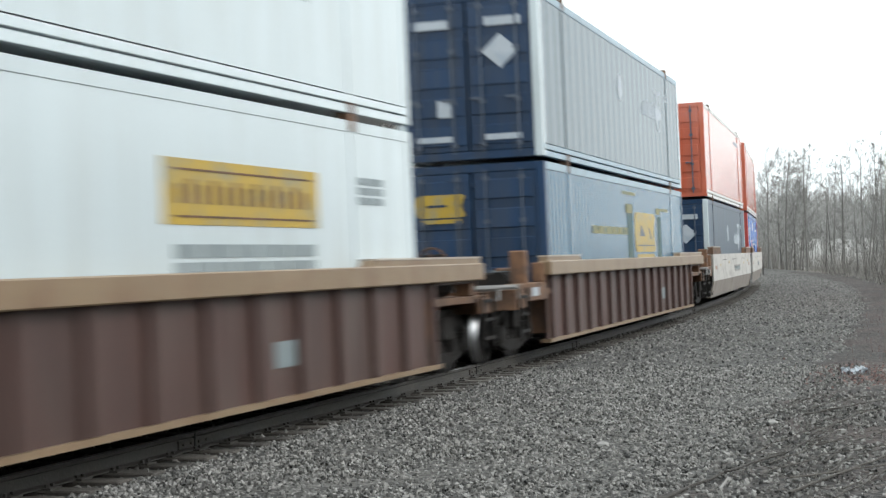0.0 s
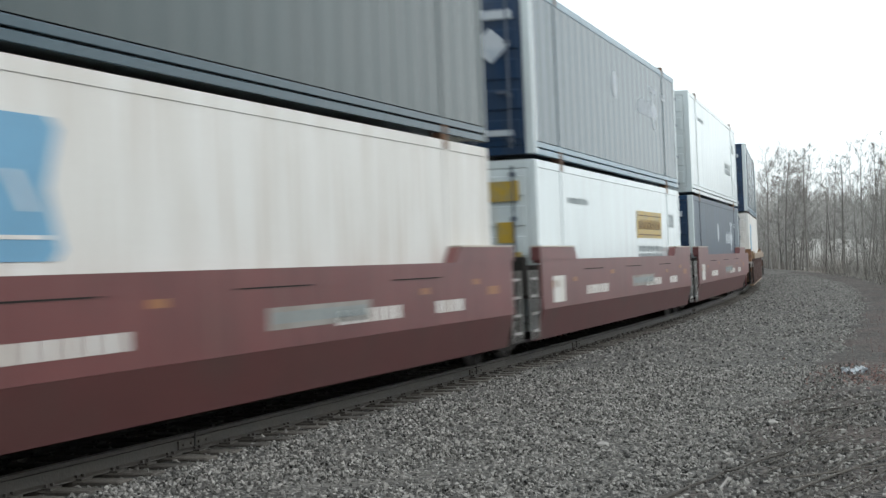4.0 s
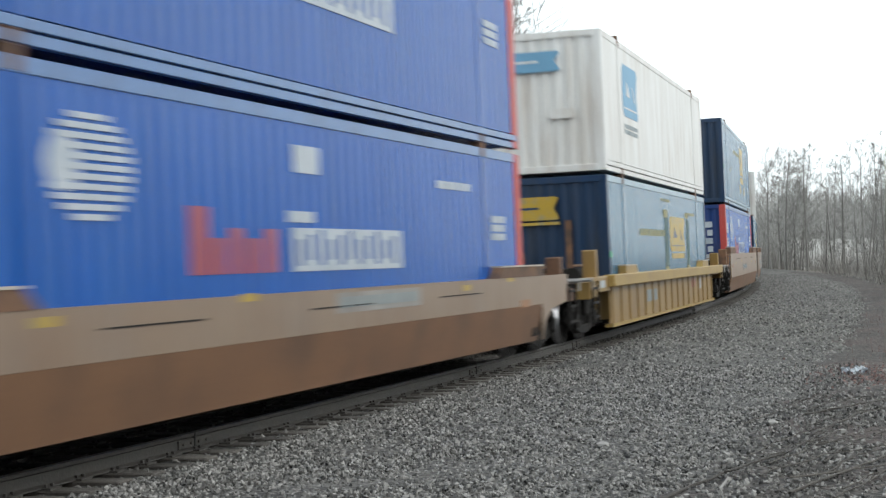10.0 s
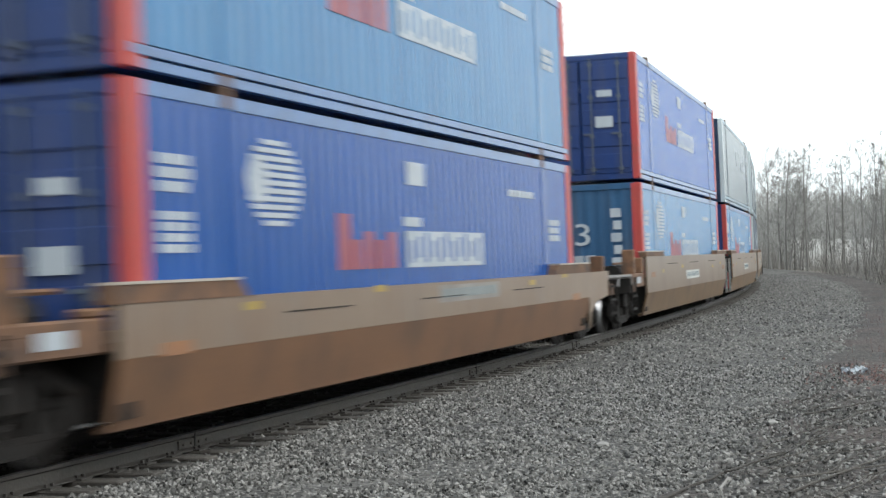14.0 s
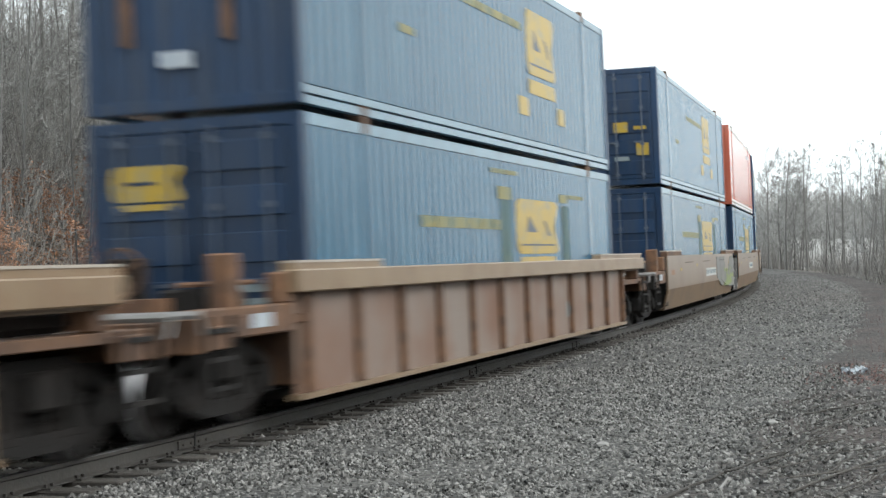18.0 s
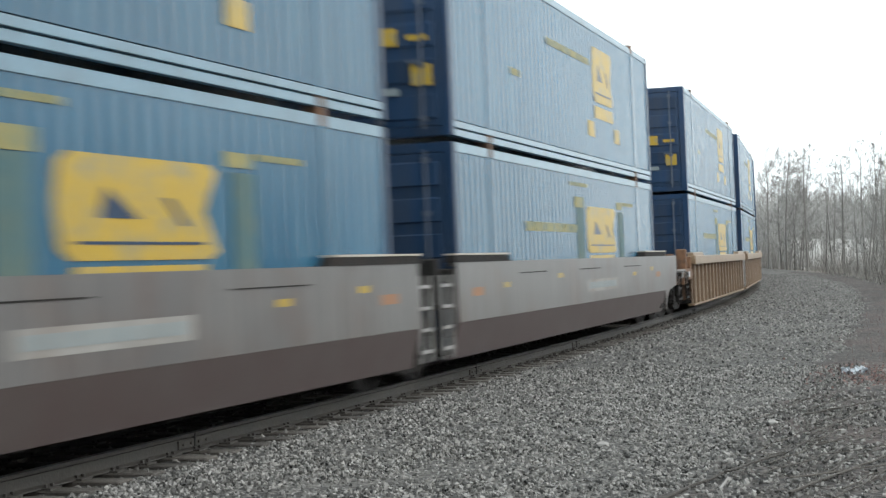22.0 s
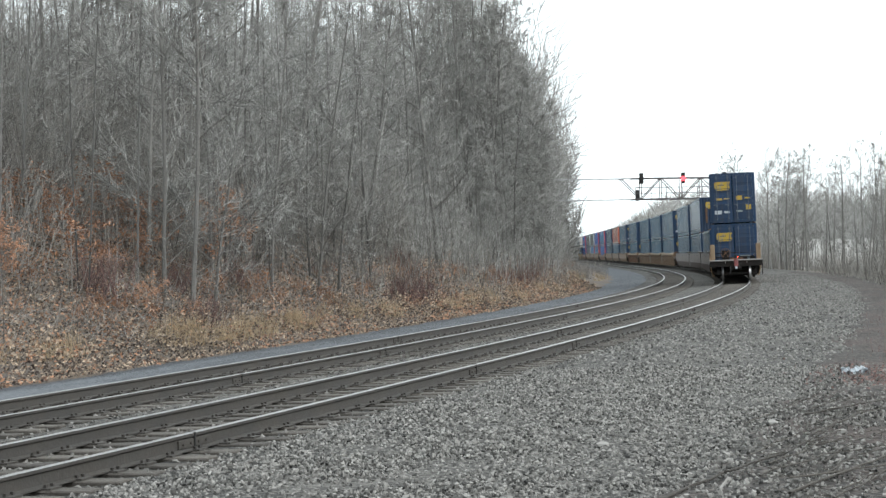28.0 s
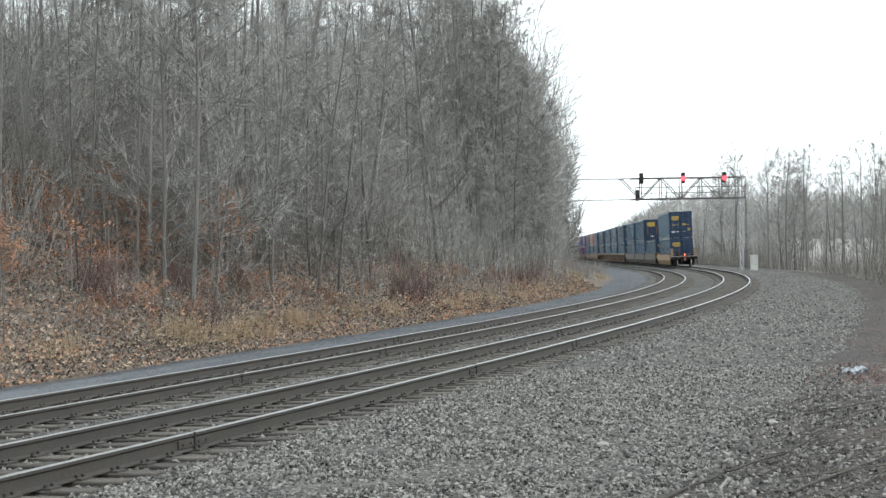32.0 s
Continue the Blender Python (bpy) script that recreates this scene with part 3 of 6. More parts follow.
def corrugated(bm, a0, a1, z0, z1, y, depth, pitch, along="x"):
    """A pressed panel: waves along x (or y) between a0 and a1, at y (or x); depth is signed, into the box."""
    n = max(2, round((a1 - a0) / pitch))
    p = (a1 - a0) / n
    pts = []
    for i in range(n):
        b = a0 + i * p
        pts += [(b, 0), (b + 0.28 * p, 0), (b + 0.5 * p, depth), (b + 0.78 * p, depth)]
    pts.append((a1, 0))
    lo, hi = [], []
    for a, d in pts:
        q = (a, y + d) if along == "x" else (y + d, a)
        lo.append(bm.verts.new((*q, z0)))
        hi.append(bm.verts.new((*q, z1)))
    for i in range(len(pts) - 1):
        bm.faces.new((lo[i], lo[i + 1], hi[i + 1], hi[i]))


def mark(parent, name, mat, xa, xb, za, zb, y=-HW, label="", bevel=0.0):
    """A painted field on the side that faces the camera, measured from the rear end."""
    return part(name, boxed(X0 + xa, X0 + xb, y - 0.006, y + 0.004, za, zb, bevel=bevel), mat, parent, label)


def bars(parent, mat, xa, xb, za, zb, lines, seed, y=-HW, words=6):
    """Lettering that cannot be read: plain bars."""
    rnd = random.Random(seed)
    bm = bmesh.new()
    h = (zb - za) / lines
    for i in range(lines):
        x = xa
        while x < xb - 0.05:
            w = rnd.uniform(0.5, 1.3) * (xb - xa) / words
            box(bm, X0 + x, X0 + min(xb, x + w), y - 0.005, y + 0.003, za + i * h + 0.12 * h, za + (i + 1) * h - 0.12 * h)
            x += w + 0.12 * (xb - xa) / words
    return tagged(part("lettering", bm, mat, parent), kind="stuff")


def end_mark(parent, name, mat, ya, yb, za, zb, label=""):
    return part(name, boxed(X0 - 0.05, X0 - 0.02, ya, yb, za, zb), mat, parent, label)


BADGE = ((0.06, 0), (0.94, 0), (1, 0.08), (0.9, 0.5), (1, 0.92), (0.94, 1), (0.06, 1), (0, 0.9), (-0.03, 0.5), (0, 0.1))


def end_badge(parent, mat, ya, yb, za, zb, hole):
    """A company badge on an end wall, kept to a plain notched block with a slot."""
    bm = bmesh.new()
    prism(bm, [(yb - (yb - ya) * u, za + (zb - za) * v) for u, v in BADGE], "x", X0 - 0.05, X0 - 0.02)
    b = part("end_badge", bm, M[mat], parent)
    for u0, u1, v0, v1 in ((0.2, 0.62, 0.46, 0.56),):
        part("badge_slot", boxed(X0 - 0.055, X0 - 0.03, yb - (yb - ya) * u1, yb - (yb - ya) * u0, za + (zb - za) * v0, za + (zb - za) * v1), M[hole], b)
    return b


# ends of the blue, navy, slate and teal kinds are darker than the sides
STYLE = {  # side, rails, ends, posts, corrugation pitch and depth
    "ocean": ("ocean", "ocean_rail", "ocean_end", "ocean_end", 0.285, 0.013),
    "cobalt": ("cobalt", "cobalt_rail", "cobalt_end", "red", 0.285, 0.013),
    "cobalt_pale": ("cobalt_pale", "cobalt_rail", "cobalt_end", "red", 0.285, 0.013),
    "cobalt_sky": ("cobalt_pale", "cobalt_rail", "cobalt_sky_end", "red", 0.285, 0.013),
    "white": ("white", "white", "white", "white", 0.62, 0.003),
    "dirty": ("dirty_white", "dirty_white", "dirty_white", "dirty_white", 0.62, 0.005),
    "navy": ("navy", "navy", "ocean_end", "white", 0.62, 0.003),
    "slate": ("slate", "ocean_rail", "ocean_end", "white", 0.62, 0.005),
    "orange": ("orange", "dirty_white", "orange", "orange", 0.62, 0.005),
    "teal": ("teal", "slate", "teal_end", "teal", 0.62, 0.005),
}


def logo_block(c, xa, xb, za, zb, mat="yellow", hole="ocean_end"):
    """A company badge, kept to plain shapes: a waisted block with a wedge, a slanting slit and an underline in it."""
    w, h = xb - xa, zb - za
    bm = bmesh.new()
    prism(bm, [(X0 + xa + w * u, za + h * v) for u, v in BADGE], "y", -HW - 0.006, -HW + 0.004)
    b = part("badge", bm, M[mat], c)
    bm = bmesh.new()
    prism(bm, [(X0 + xa + 0.22 * w, za + 0.4 * h), (X0 + xa + 0.46 * w, za + 0.4 * h), (X0 + xa + 0.26 * w, za + 0.7 * h)], "y", -HW - 0.011, -HW - 0.004)
    prism(bm, [(X0 + xa + 0.62 * w, za + 0.62 * h), (X0 + xa + 0.74 * w, za + 0.34 * h), (X0 + xa + 0.79 * w, za + 0.34 * h), (X0 + xa + 0.67 * w, za + 0.62 * h)], "y", -HW - 0.011, -HW - 0.004)
    box(bm, X0 + xa + 0.08 * w, X0 + xa + 0.9 * w, -HW - 0.011, -HW - 0.004, za + 0.15 * h, za + 0.18 * h)
    part("badge_cutout", bm, M[hole], c)
    return b


def writing(parent, words, mat, y, z, high, wide):
    """Plain lettering on the end wall; y and z name its lower corner at the reader's left."""
    cu = bpy.data.curves.new("number", "FONT")
    cu.body, cu.size, cu.extrude = words, 1.0, 0.004
    ob = bpy.data.objects.new("number", cu)
    me = bpy.data.meshes.new_from_object(ob)
    bpy.data.objects.remove(ob)
    co = np.array([v.co[:] for v in me.vertices])
    lo, hi = co.min(0), co.max(0)
    me.transform(Matrix(((0, 0, -1, X0 - 0.022), (-wide / (hi[0] - lo[0]), 0, 0, y), (0, high / (hi[1] - lo[1]), 0, z), (0, 0, 0, 1))) @ Matrix.Translation((-lo[0], -lo[1], 0)))
    me.materials.clear()
    me.materials.append(M[mat])
    number = new("number", me)
    number.parent = parent
    return number


def make_container(kind, label, rear="doors", variant=0):
    """A 53-foot container with its floor middle at the origin and its rear end towards -x."""
    side, rails, ends, posts, pitch, depth = STYLE[kind]
    c = empty("container", label, "container", "containers on the train")
    bm = bmesh.new()
    for s in (-1, 1):
        corrugated(bm, X0 + 0.16, X1 - 0.16, 0.232, CH - 0.13, s * HW, -s * depth, pitch)
    box(bm, X0 + 0.05, X1 - 0.05, -HW + 0.06, HW - 0.06, CH - 0.06, CH - 0.02)
    box(bm, X0 + 0.05, X1 - 0.05, -HW + 0.06, HW - 0.06, 0.03, 0.12)
    box(bm, X1 - 0.09, X1 - 0.04, -HW + 0.05, HW - 0.05, 0.1, CH - 0.05)
    part("body", bm, M[side], c)
    for s in (-1, 1):
        y = s * HW
        part("top_rail", boxed(X0 + 0.1, X1 - 0.1, min(y, y - s * 0.07) - 0.008, max(y, y - s * 0.07) + 0.008, CH - 0.14, CH, bevel=0.008), M[rails], c)
        bm = bmesh.new()
        box(bm, X0 + 0.1, X1 - 0.1, min(y, y - s * 0.07) - 0.006, max(y, y - s * 0.07) + 0.006, 0.0, 0.1, 0.006)
        box(bm, X0 + 0.1, X1 - 0.1, min(y, y - s * 0.05) - 0.016, max(y, y - s * 0.05) + 0.016, 0.12, 0.213, 0.006)
        part("bottom_rail", bm, M[rails], c)
        for x in (X0, X1):
            d = 1 if x < 0 else -1
            wide = 0.3 if kind.startswith("cobalt") else 0.17
            part("corner_post", boxed(min(x, x + d * wide), max(x, x + d * wide), min(y, y - s * 0.13) - 0.012, max(y, y - s * 0.13) + 0.012, 0.0, CH, bevel=0.01), M[posts], c)
        for x in (-6.1, 6.1):
            for z0, z1 in ((CH - 0.13, CH + 0.085), (-0.004, 0.12)):
                part("corner_casting", boxed(x - 0.1, x + 0.1, min(y, y - s * 0.16) - 0.016, max(y, y - s * 0.16) + 0.016, z0, z1, bevel=0.01), M["frame"], c)
            part("lifting_post", boxed(x - 0.07, x + 0.07, min(y, y - s * 0.05) - 0.01, max(y, y - s * 0.05) + 0.01, 0.2, CH - 0.13), M[side], c)
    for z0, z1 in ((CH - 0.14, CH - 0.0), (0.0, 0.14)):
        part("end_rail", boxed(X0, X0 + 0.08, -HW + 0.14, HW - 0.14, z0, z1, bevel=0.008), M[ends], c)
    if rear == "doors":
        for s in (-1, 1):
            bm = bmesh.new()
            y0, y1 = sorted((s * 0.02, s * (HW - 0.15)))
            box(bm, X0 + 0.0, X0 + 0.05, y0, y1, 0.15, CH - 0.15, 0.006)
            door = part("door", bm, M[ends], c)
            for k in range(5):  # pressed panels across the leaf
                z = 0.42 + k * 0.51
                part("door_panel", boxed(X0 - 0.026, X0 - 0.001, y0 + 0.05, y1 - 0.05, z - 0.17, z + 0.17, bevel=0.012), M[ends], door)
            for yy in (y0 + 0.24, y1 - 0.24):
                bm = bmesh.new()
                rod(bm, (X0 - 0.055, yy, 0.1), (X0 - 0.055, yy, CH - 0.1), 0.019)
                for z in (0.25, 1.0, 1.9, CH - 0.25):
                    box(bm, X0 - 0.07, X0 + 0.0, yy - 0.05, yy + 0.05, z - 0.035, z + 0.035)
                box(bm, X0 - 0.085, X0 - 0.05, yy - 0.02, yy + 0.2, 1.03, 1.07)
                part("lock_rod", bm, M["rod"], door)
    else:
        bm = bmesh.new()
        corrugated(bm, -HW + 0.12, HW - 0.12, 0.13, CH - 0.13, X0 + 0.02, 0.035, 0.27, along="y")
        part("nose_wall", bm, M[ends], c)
    # markings
    if kind == "ocean":
        if variant == 0:  # newer stack: badge on the forward third with flanking columns
            logo_block(c, 8.8, 11.55, 1.30, 2.2)
            mark(c, "badge_foot", M["yellow"], 9.0, 11.3, 1.12, 1.25)
            for xa, xb in ((7.85, 8.45), (11.9, 12.4)):
                mark(c, "column", M["old_column"], xa, xb, 0.95, 2.15)
            for xa, xb, za, zb in ((7.75, 8.5, 2.16, 2.36), (11.75, 12.35, 2.2, 2.35)):
                mark(c, "column_cap", M["yellow_dim"], xa, xb, za, zb)
            for xa, xb in ((7.85, 8.45), (11.9, 12.4)):
                mark(c, "column_foot", M["yellow_dim"], xa, xb, 0.8, 0.93)
            bars(c, M["yellow_dim"], 4.0, 7.8, 1.66, 1.86, 1, 11)
            bars(c, M["yellow_dim"], 7.4, 8.9, 2.55, 2.64, 1, 12)
            bars(c, M["yellow_dim"], 12.5, 13.6, 2.28, 2.37, 1, 13)
        else:  # older: a tall badge high up and two small blocks under it
            logo_block(c, 9.9, 11.8, 1.35, 2.45)
            mark(c, "badge_foot", M["yellow"], 9.95, 11.75, 1.02, 1.26)
            mark(c, "small_block", M["yellow"], 9.25, 9.85, 0.62, 0.92)
            mark(c, "small_block", M["yellow"], 11.9, 12.4, 0.62, 0.92)
            bars(c, M["yellow_dim"], 6.0, 9.6, 2.0, 2.16, 1, 14)
            bars(c, M["yellow_dim"], 3.4, 4.0, 1.2, 1.34, 1, 15, words=2)
        if rear == "doors":
            end_badge(c, "yellow", 0.12, 1.0, CH - 0.9, CH - 0.5, "ocean_end")
            end_mark(c, "door_badge_foot", M["yellow"], 0.2, 0.95, CH - 1.0, CH - 0.93)
            if variant == 1:
                for ya, yb, za, zb, mt in ((0.6, 0.95, 1.32, 1.44, "yellow"), (0.2, 0.5, 1.36, 1.44, "yellow"), (-0.55, -0.2, 1.3, 1.55, "yellow"), (-1.0, -0.7, 1.36, 1.44, "yellow"), (-1.05, -0.75, 0.72, 1.02, "yellow"), (0.65, 1.05, 0.5, 0.72, "mark_white"), (0.2, 0.5, 0.55, 0.68, "mark_white"), (-0.55, -0.2, 0.6, 0.7, "mark_grey")):
                    end_mark(c, "sticker", M[mt], ya, yb, za, zb)
            else:
                for ya, yb, za, zb, mt in ((0.7, 1.0, 0.55, 0.75, "mark_white"), (-0.9, -0.3, 0.95, 1.05, "mark_grey"), (-0.9, -0.3, 0.8, 0.88, "mark_grey")):
                    end_mark(c, "sticker", M[mt], ya, yb, za, zb)
        else:
            end_badge(c, "yellow", -0.3, 0.78, CH - 0.88, CH - 0.4, "ocean_end")
            mark(c, "sticker", M["green"], 0.02, 0.3, 1.2, 1.32, y=-HW - 0.013)
            end_mark(c, "nose_badge_foot", M["yellow"], -0.3, 0.6, CH - 0.98, CH - 0.92)
            for ya, yb in ((0.68, 0.84), (-0.55, -0.42)):
                end_mark(c, "column", M["frame"], ya, yb, 0.75, CH - 0.9)
            end_mark(c, "sticker", M["mark_white"], -0.05, 0.35, 0.48, 0.66)
    elif kind.startswith("cobalt"):
        bm = bmesh.new()  # a globe: a disc and horizontal stripes
        rod(bm, (X0 + 2.62, -HW - 0.006, 2.1), (X0 + 2.62, -HW + 0.004, 2.1), 0.24, 14)
        globe = part("globe", bm, M["mark_white"], c)
        for k in range(11):
            z = -0.42 + 0.084 * k
            half = math.sqrt(max(0.02, 0.47 ** 2 - z * z))
            left = 0.62 if k in (4, 5, 6, 7) else 1.0
            part("stripe", boxed(X0 + 3.05 - half * 1.45 * left, X0 + 3.05 + half * 1.45, -HW - 0.0075, -HW + 0.004, 2.08 + z - 0.026, 2.08 + z + 0.026), M["mark_white"], globe)
        bars(c, M["mark_white"], 0.5, 1.15, 1.9, 2.28, 3, 21, words=2)
        bars(c, M["mark_white"], 0.5, 1.15, 1.35, 1.75, 4, 22, words=2)
        mark(c, "badge_bar", M["mark_red"], 4.75, 5.15, 1.15, 1.8)
        bm = bmesh.new()
        for k in range(4):
            box(bm, X0 + 5.2 + k * 0.4, X0 + 5.5 + k * 0.4, -HW - 0.006, -HW + 0.004, 1.15, 1.5 + 0.1 * (k % 2))
        part("badge_shape", bm, M["mark_red"], c)
        mark(c, "name_panel", M["mark_white"], 7.1, 10.5, 1.15, 1.62)
        bm = bmesh.new()
        for k in range(11):
            box(bm, X0 + 7.25 + k * 0.29, X0 + 7.36 + k * 0.29, -HW - 0.012, -HW - 0.004, 1.21 + 0.06 * (k % 2), 1.5 + 0.05 * (k % 3))
        tagged(part("lettering", bm, M[side], c), kind="stuff")
        mark(c, "sticker", M["mark_white"], 7.0, 7.7, 1.68, 1.8)
        mark(c, "sticker", M["mark_white"], 7.2, 7.9, 2.22, 2.52)
        bars(c, M["mark_white"], 12.0, 13.5, 2.2, 2.34, 1, 24, words=4)
        bars(c, M["mark_white"], 14.5, 15.2, 1.5, 1.9, 3, 25, words=2)
        if rear == "doors":
            for ya, yb, za, zb in ((0.35, 0.75, 1.9, 2.1), (0.35, 0.75, 1.6, 1.8), (-0.75, -0.35, 1.2, 1.45), (-0.75, -0.4, 1.9, 2.05), (0.4, 0.7, 0.9, 1.15)):
                end_mark(c, "sticker", M["mark_white"], ya, yb, za, zb)
        else:
            writing(c, "53", "mark_white", 0.72, 1.5, 0.5, 0.82)
            for k in range(4):
                end_mark(c, "sticker", M["mark_white"], -0.2 + 0.26 * k, 0.02 + 0.26 * k, 1.0, 1.27)
            for k in range(5):
                end_mark(c, "sticker", M["mark_white"], -0.84, -0.6 - 0.06 * (k % 2), 1.0 + 0.28 * k, 1.2 + 0.28 * k)
            for s in (-1, 1):
                y0, y1 = sorted((s * (HW - 0.2), s * (HW - 0.12)))
                part("end_post", boxed(X0 - 0.012, X0 + 0.03, y0, y1, 0.02, CH - 0.02), M["red"], c)
    elif kind == "white":
        if variant == 0:
            mark(c, "yellow_panel", M["yellow"], 9.6, 13.1, 1.62, 2.24)
            bm = bmesh.new()
            for k in range(13):
                box(bm, X0 + 9.85 + k * 0.235, X0 + 9.95 + k * 0.235, -HW - 0.012, -HW - 0.004, 1.82, 2.0 + 0.05 * (k % 2))
            box(bm, X0 + 9.8, X0 + 12.9, -HW - 0.012, -HW - 0.004, 2.13, 2.15)
            box(bm, X0 + 9.8, X0 + 12.9, -HW - 0.012, -HW - 0.004, 1.69, 1.71)
            tagged(part("lettering", bm, M["frame"], c), kind="stuff")
            bars(c, M["mark_grey"], 9.8, 13.0, 1.12, 1.46, 2, 32)
            for k in range(2):
                end_mark(c, "yellow_panel", M["yellow"], -1.0, 1.0, 1.0 + k * 1.2, 1.34 + k * 1.2)
            end_mark(c, "sticker", M["yellow"], -0.9, -0.6, 1.5, 1.85)
        else:
            bars(c, M["mark_grey"], 11.2, 13.4, 1.0, 1.42, 2, 33)
        bars(c, M["mark_grey"], 2.5, 4.2, 2.2, 2.34, 1, 34, words=4)
        bars(c, M["mark_grey"], 14.3, 15.1, 1.9, 2.25, 3, 35, words=2)
    elif kind == "dirty":
        logo_block(c, 2.5, 4.4, 1.3, 2.45, "mark_blue", "dirty_white")
        bars(c, M["mark_grey"], 2.6, 4.3, 0.9, 1.15, 2, 36, words=3)
        end_badge(c, "mark_blue", *((0.1, 0.95) if rear == "doors" else (-0.45, 0.75)), CH - 0.82, CH - 0.4, "dirty_white")
        end_mark(c, "sticker", M["dirty_white"], -0.7, -0.2, 1.1, 1.3)
    elif kind in ("navy", "slate"):
        xa = 10.4
        bm = bmesh.new()
        for k in range(7):  # worn shapes of uneven height
            prism(bm, [(X0 + xa + 0.28 * k, 1.56 - 0.03 * (k % 2)), (X0 + xa + 0.28 * k + 0.2, 1.56), (X0 + xa + 0.28 * k + 0.24, 1.86 + 0.06 * (k % 3)), (X0 + xa + 0.28 * k + 0.05, 1.84 + 0.05 * (k % 2))], "y", -HW - 0.006, -HW + 0.004)
        tagged(part("lettering", bm, M["mark_white"], c), kind="stuff")
        bm = bmesh.new()
        prism(bm, [(X0 + xa + 1.95, 1.58), (X0 + xa + 1.95, 1.9), (X0 + xa + 2.1, 2.2), (X0 + xa + 2.42, 2.24), (X0 + xa + 2.3, 1.98), (X0 + xa + 2.75, 1.72), (X0 + xa + 2.28, 1.5), (X0 + xa + 2.38, 1.28), (X0 + xa + 2.1, 1.32)], "y", -HW - 0.006, -HW + 0.004)
        part("badge_tail", bm, M["mark_white"], c)
        bm = bmesh.new()
        rod(bm, (X0 + 7.6, -HW - 0.006, 1.9), (X0 + 7.6, -HW + 0.004, 1.9), 0.3, 10)
        part("round_emblem", bm, M["mark_white"], c)
        bars(c, M["mark_white"], 12.2, 13.2, 2.18, 2.32, 1, 37, words=3)
        bars(c, M["mark_white"], 13.9, 14.5, 2.12, 2.3, 2, 38, words=2)
        bm = bmesh.new()  # a placard set on its corner
        prism(bm, [(-0.95, 1.85), (-0.62, 2.15), (-0.29, 1.85), (-0.62, 1.55)], "x", X0 - 0.05, X0 - 0.03)
        part("placard", bm, M["mark_white"], c)
        for ya, yb, za, zb in ((0.3, 0.95, CH - 0.6, CH - 0.45), (-1.0, -0.35, CH - 0.6, CH - 0.45), (0.3, 0.55, 0.75, 1.05), (-0.95, -0.3, 0.32, 0.42), (0.3, 0.95, 0.32, 0.42)):
            end_mark(c, "sticker", M["mark_white"], ya, yb, za, zb)
    elif kind == "teal":
        mark(c, "badge", M["yellow"], 2.6, 4.6, 1.35, 2.35)
        mark(c, "badge_foot", M["yellow"], 2.8, 4.6, 1.05, 1.25)
        end_mark(c, "door_badge", M["yellow"], 0.1, 1.0, CH - 0.85, CH - 0.45)
        end_mark(c, "door_badge", M["mark_grey"], -0.95, -0.3, CH - 0.8, CH - 0.5)
        end_mark(c, "sticker", M["mark_white"], 0.6, 0.85, 0.75, 0.95)
    elif kind == "orange":
        bars(c, M["mark_white"], 12.0, 14.5, 2.3, 2.5, 1, 39)
        end_mark(c, "sticker", M["mark_white"], 0.2, 0.8, 1.2, 1.6)
        end_mark(c, "sticker", M["navy"], 0.3, 0.9, 2.1, 2.3)
    return c


# ---- well cars ----
def wheel_mesh():
    bm = bmesh.new()
    lathe_y(bm, [(0.03, -0.02), (0.30, -0.035), (0.36, -0.06), (0.42, -0.065), (0.419, 0.035), (0.445, 0.05), (0.445, 0.07), (0.36, 0.07), (0.30, 0.03), (0.09, 0.05), (0.03, 0.05)], 18)
    me = bpy.data.meshes.new("wheel")
    bm.to_mesh(me)
    bm.free()
    me.materials.append(M["iron"])
    me.materials.append(M["steel"])
    for f in me.polygons:
        f.use_smooth = True
        if 18 * 3 <= f.index < 18 * 5:
            f.material_index = 1
    return me


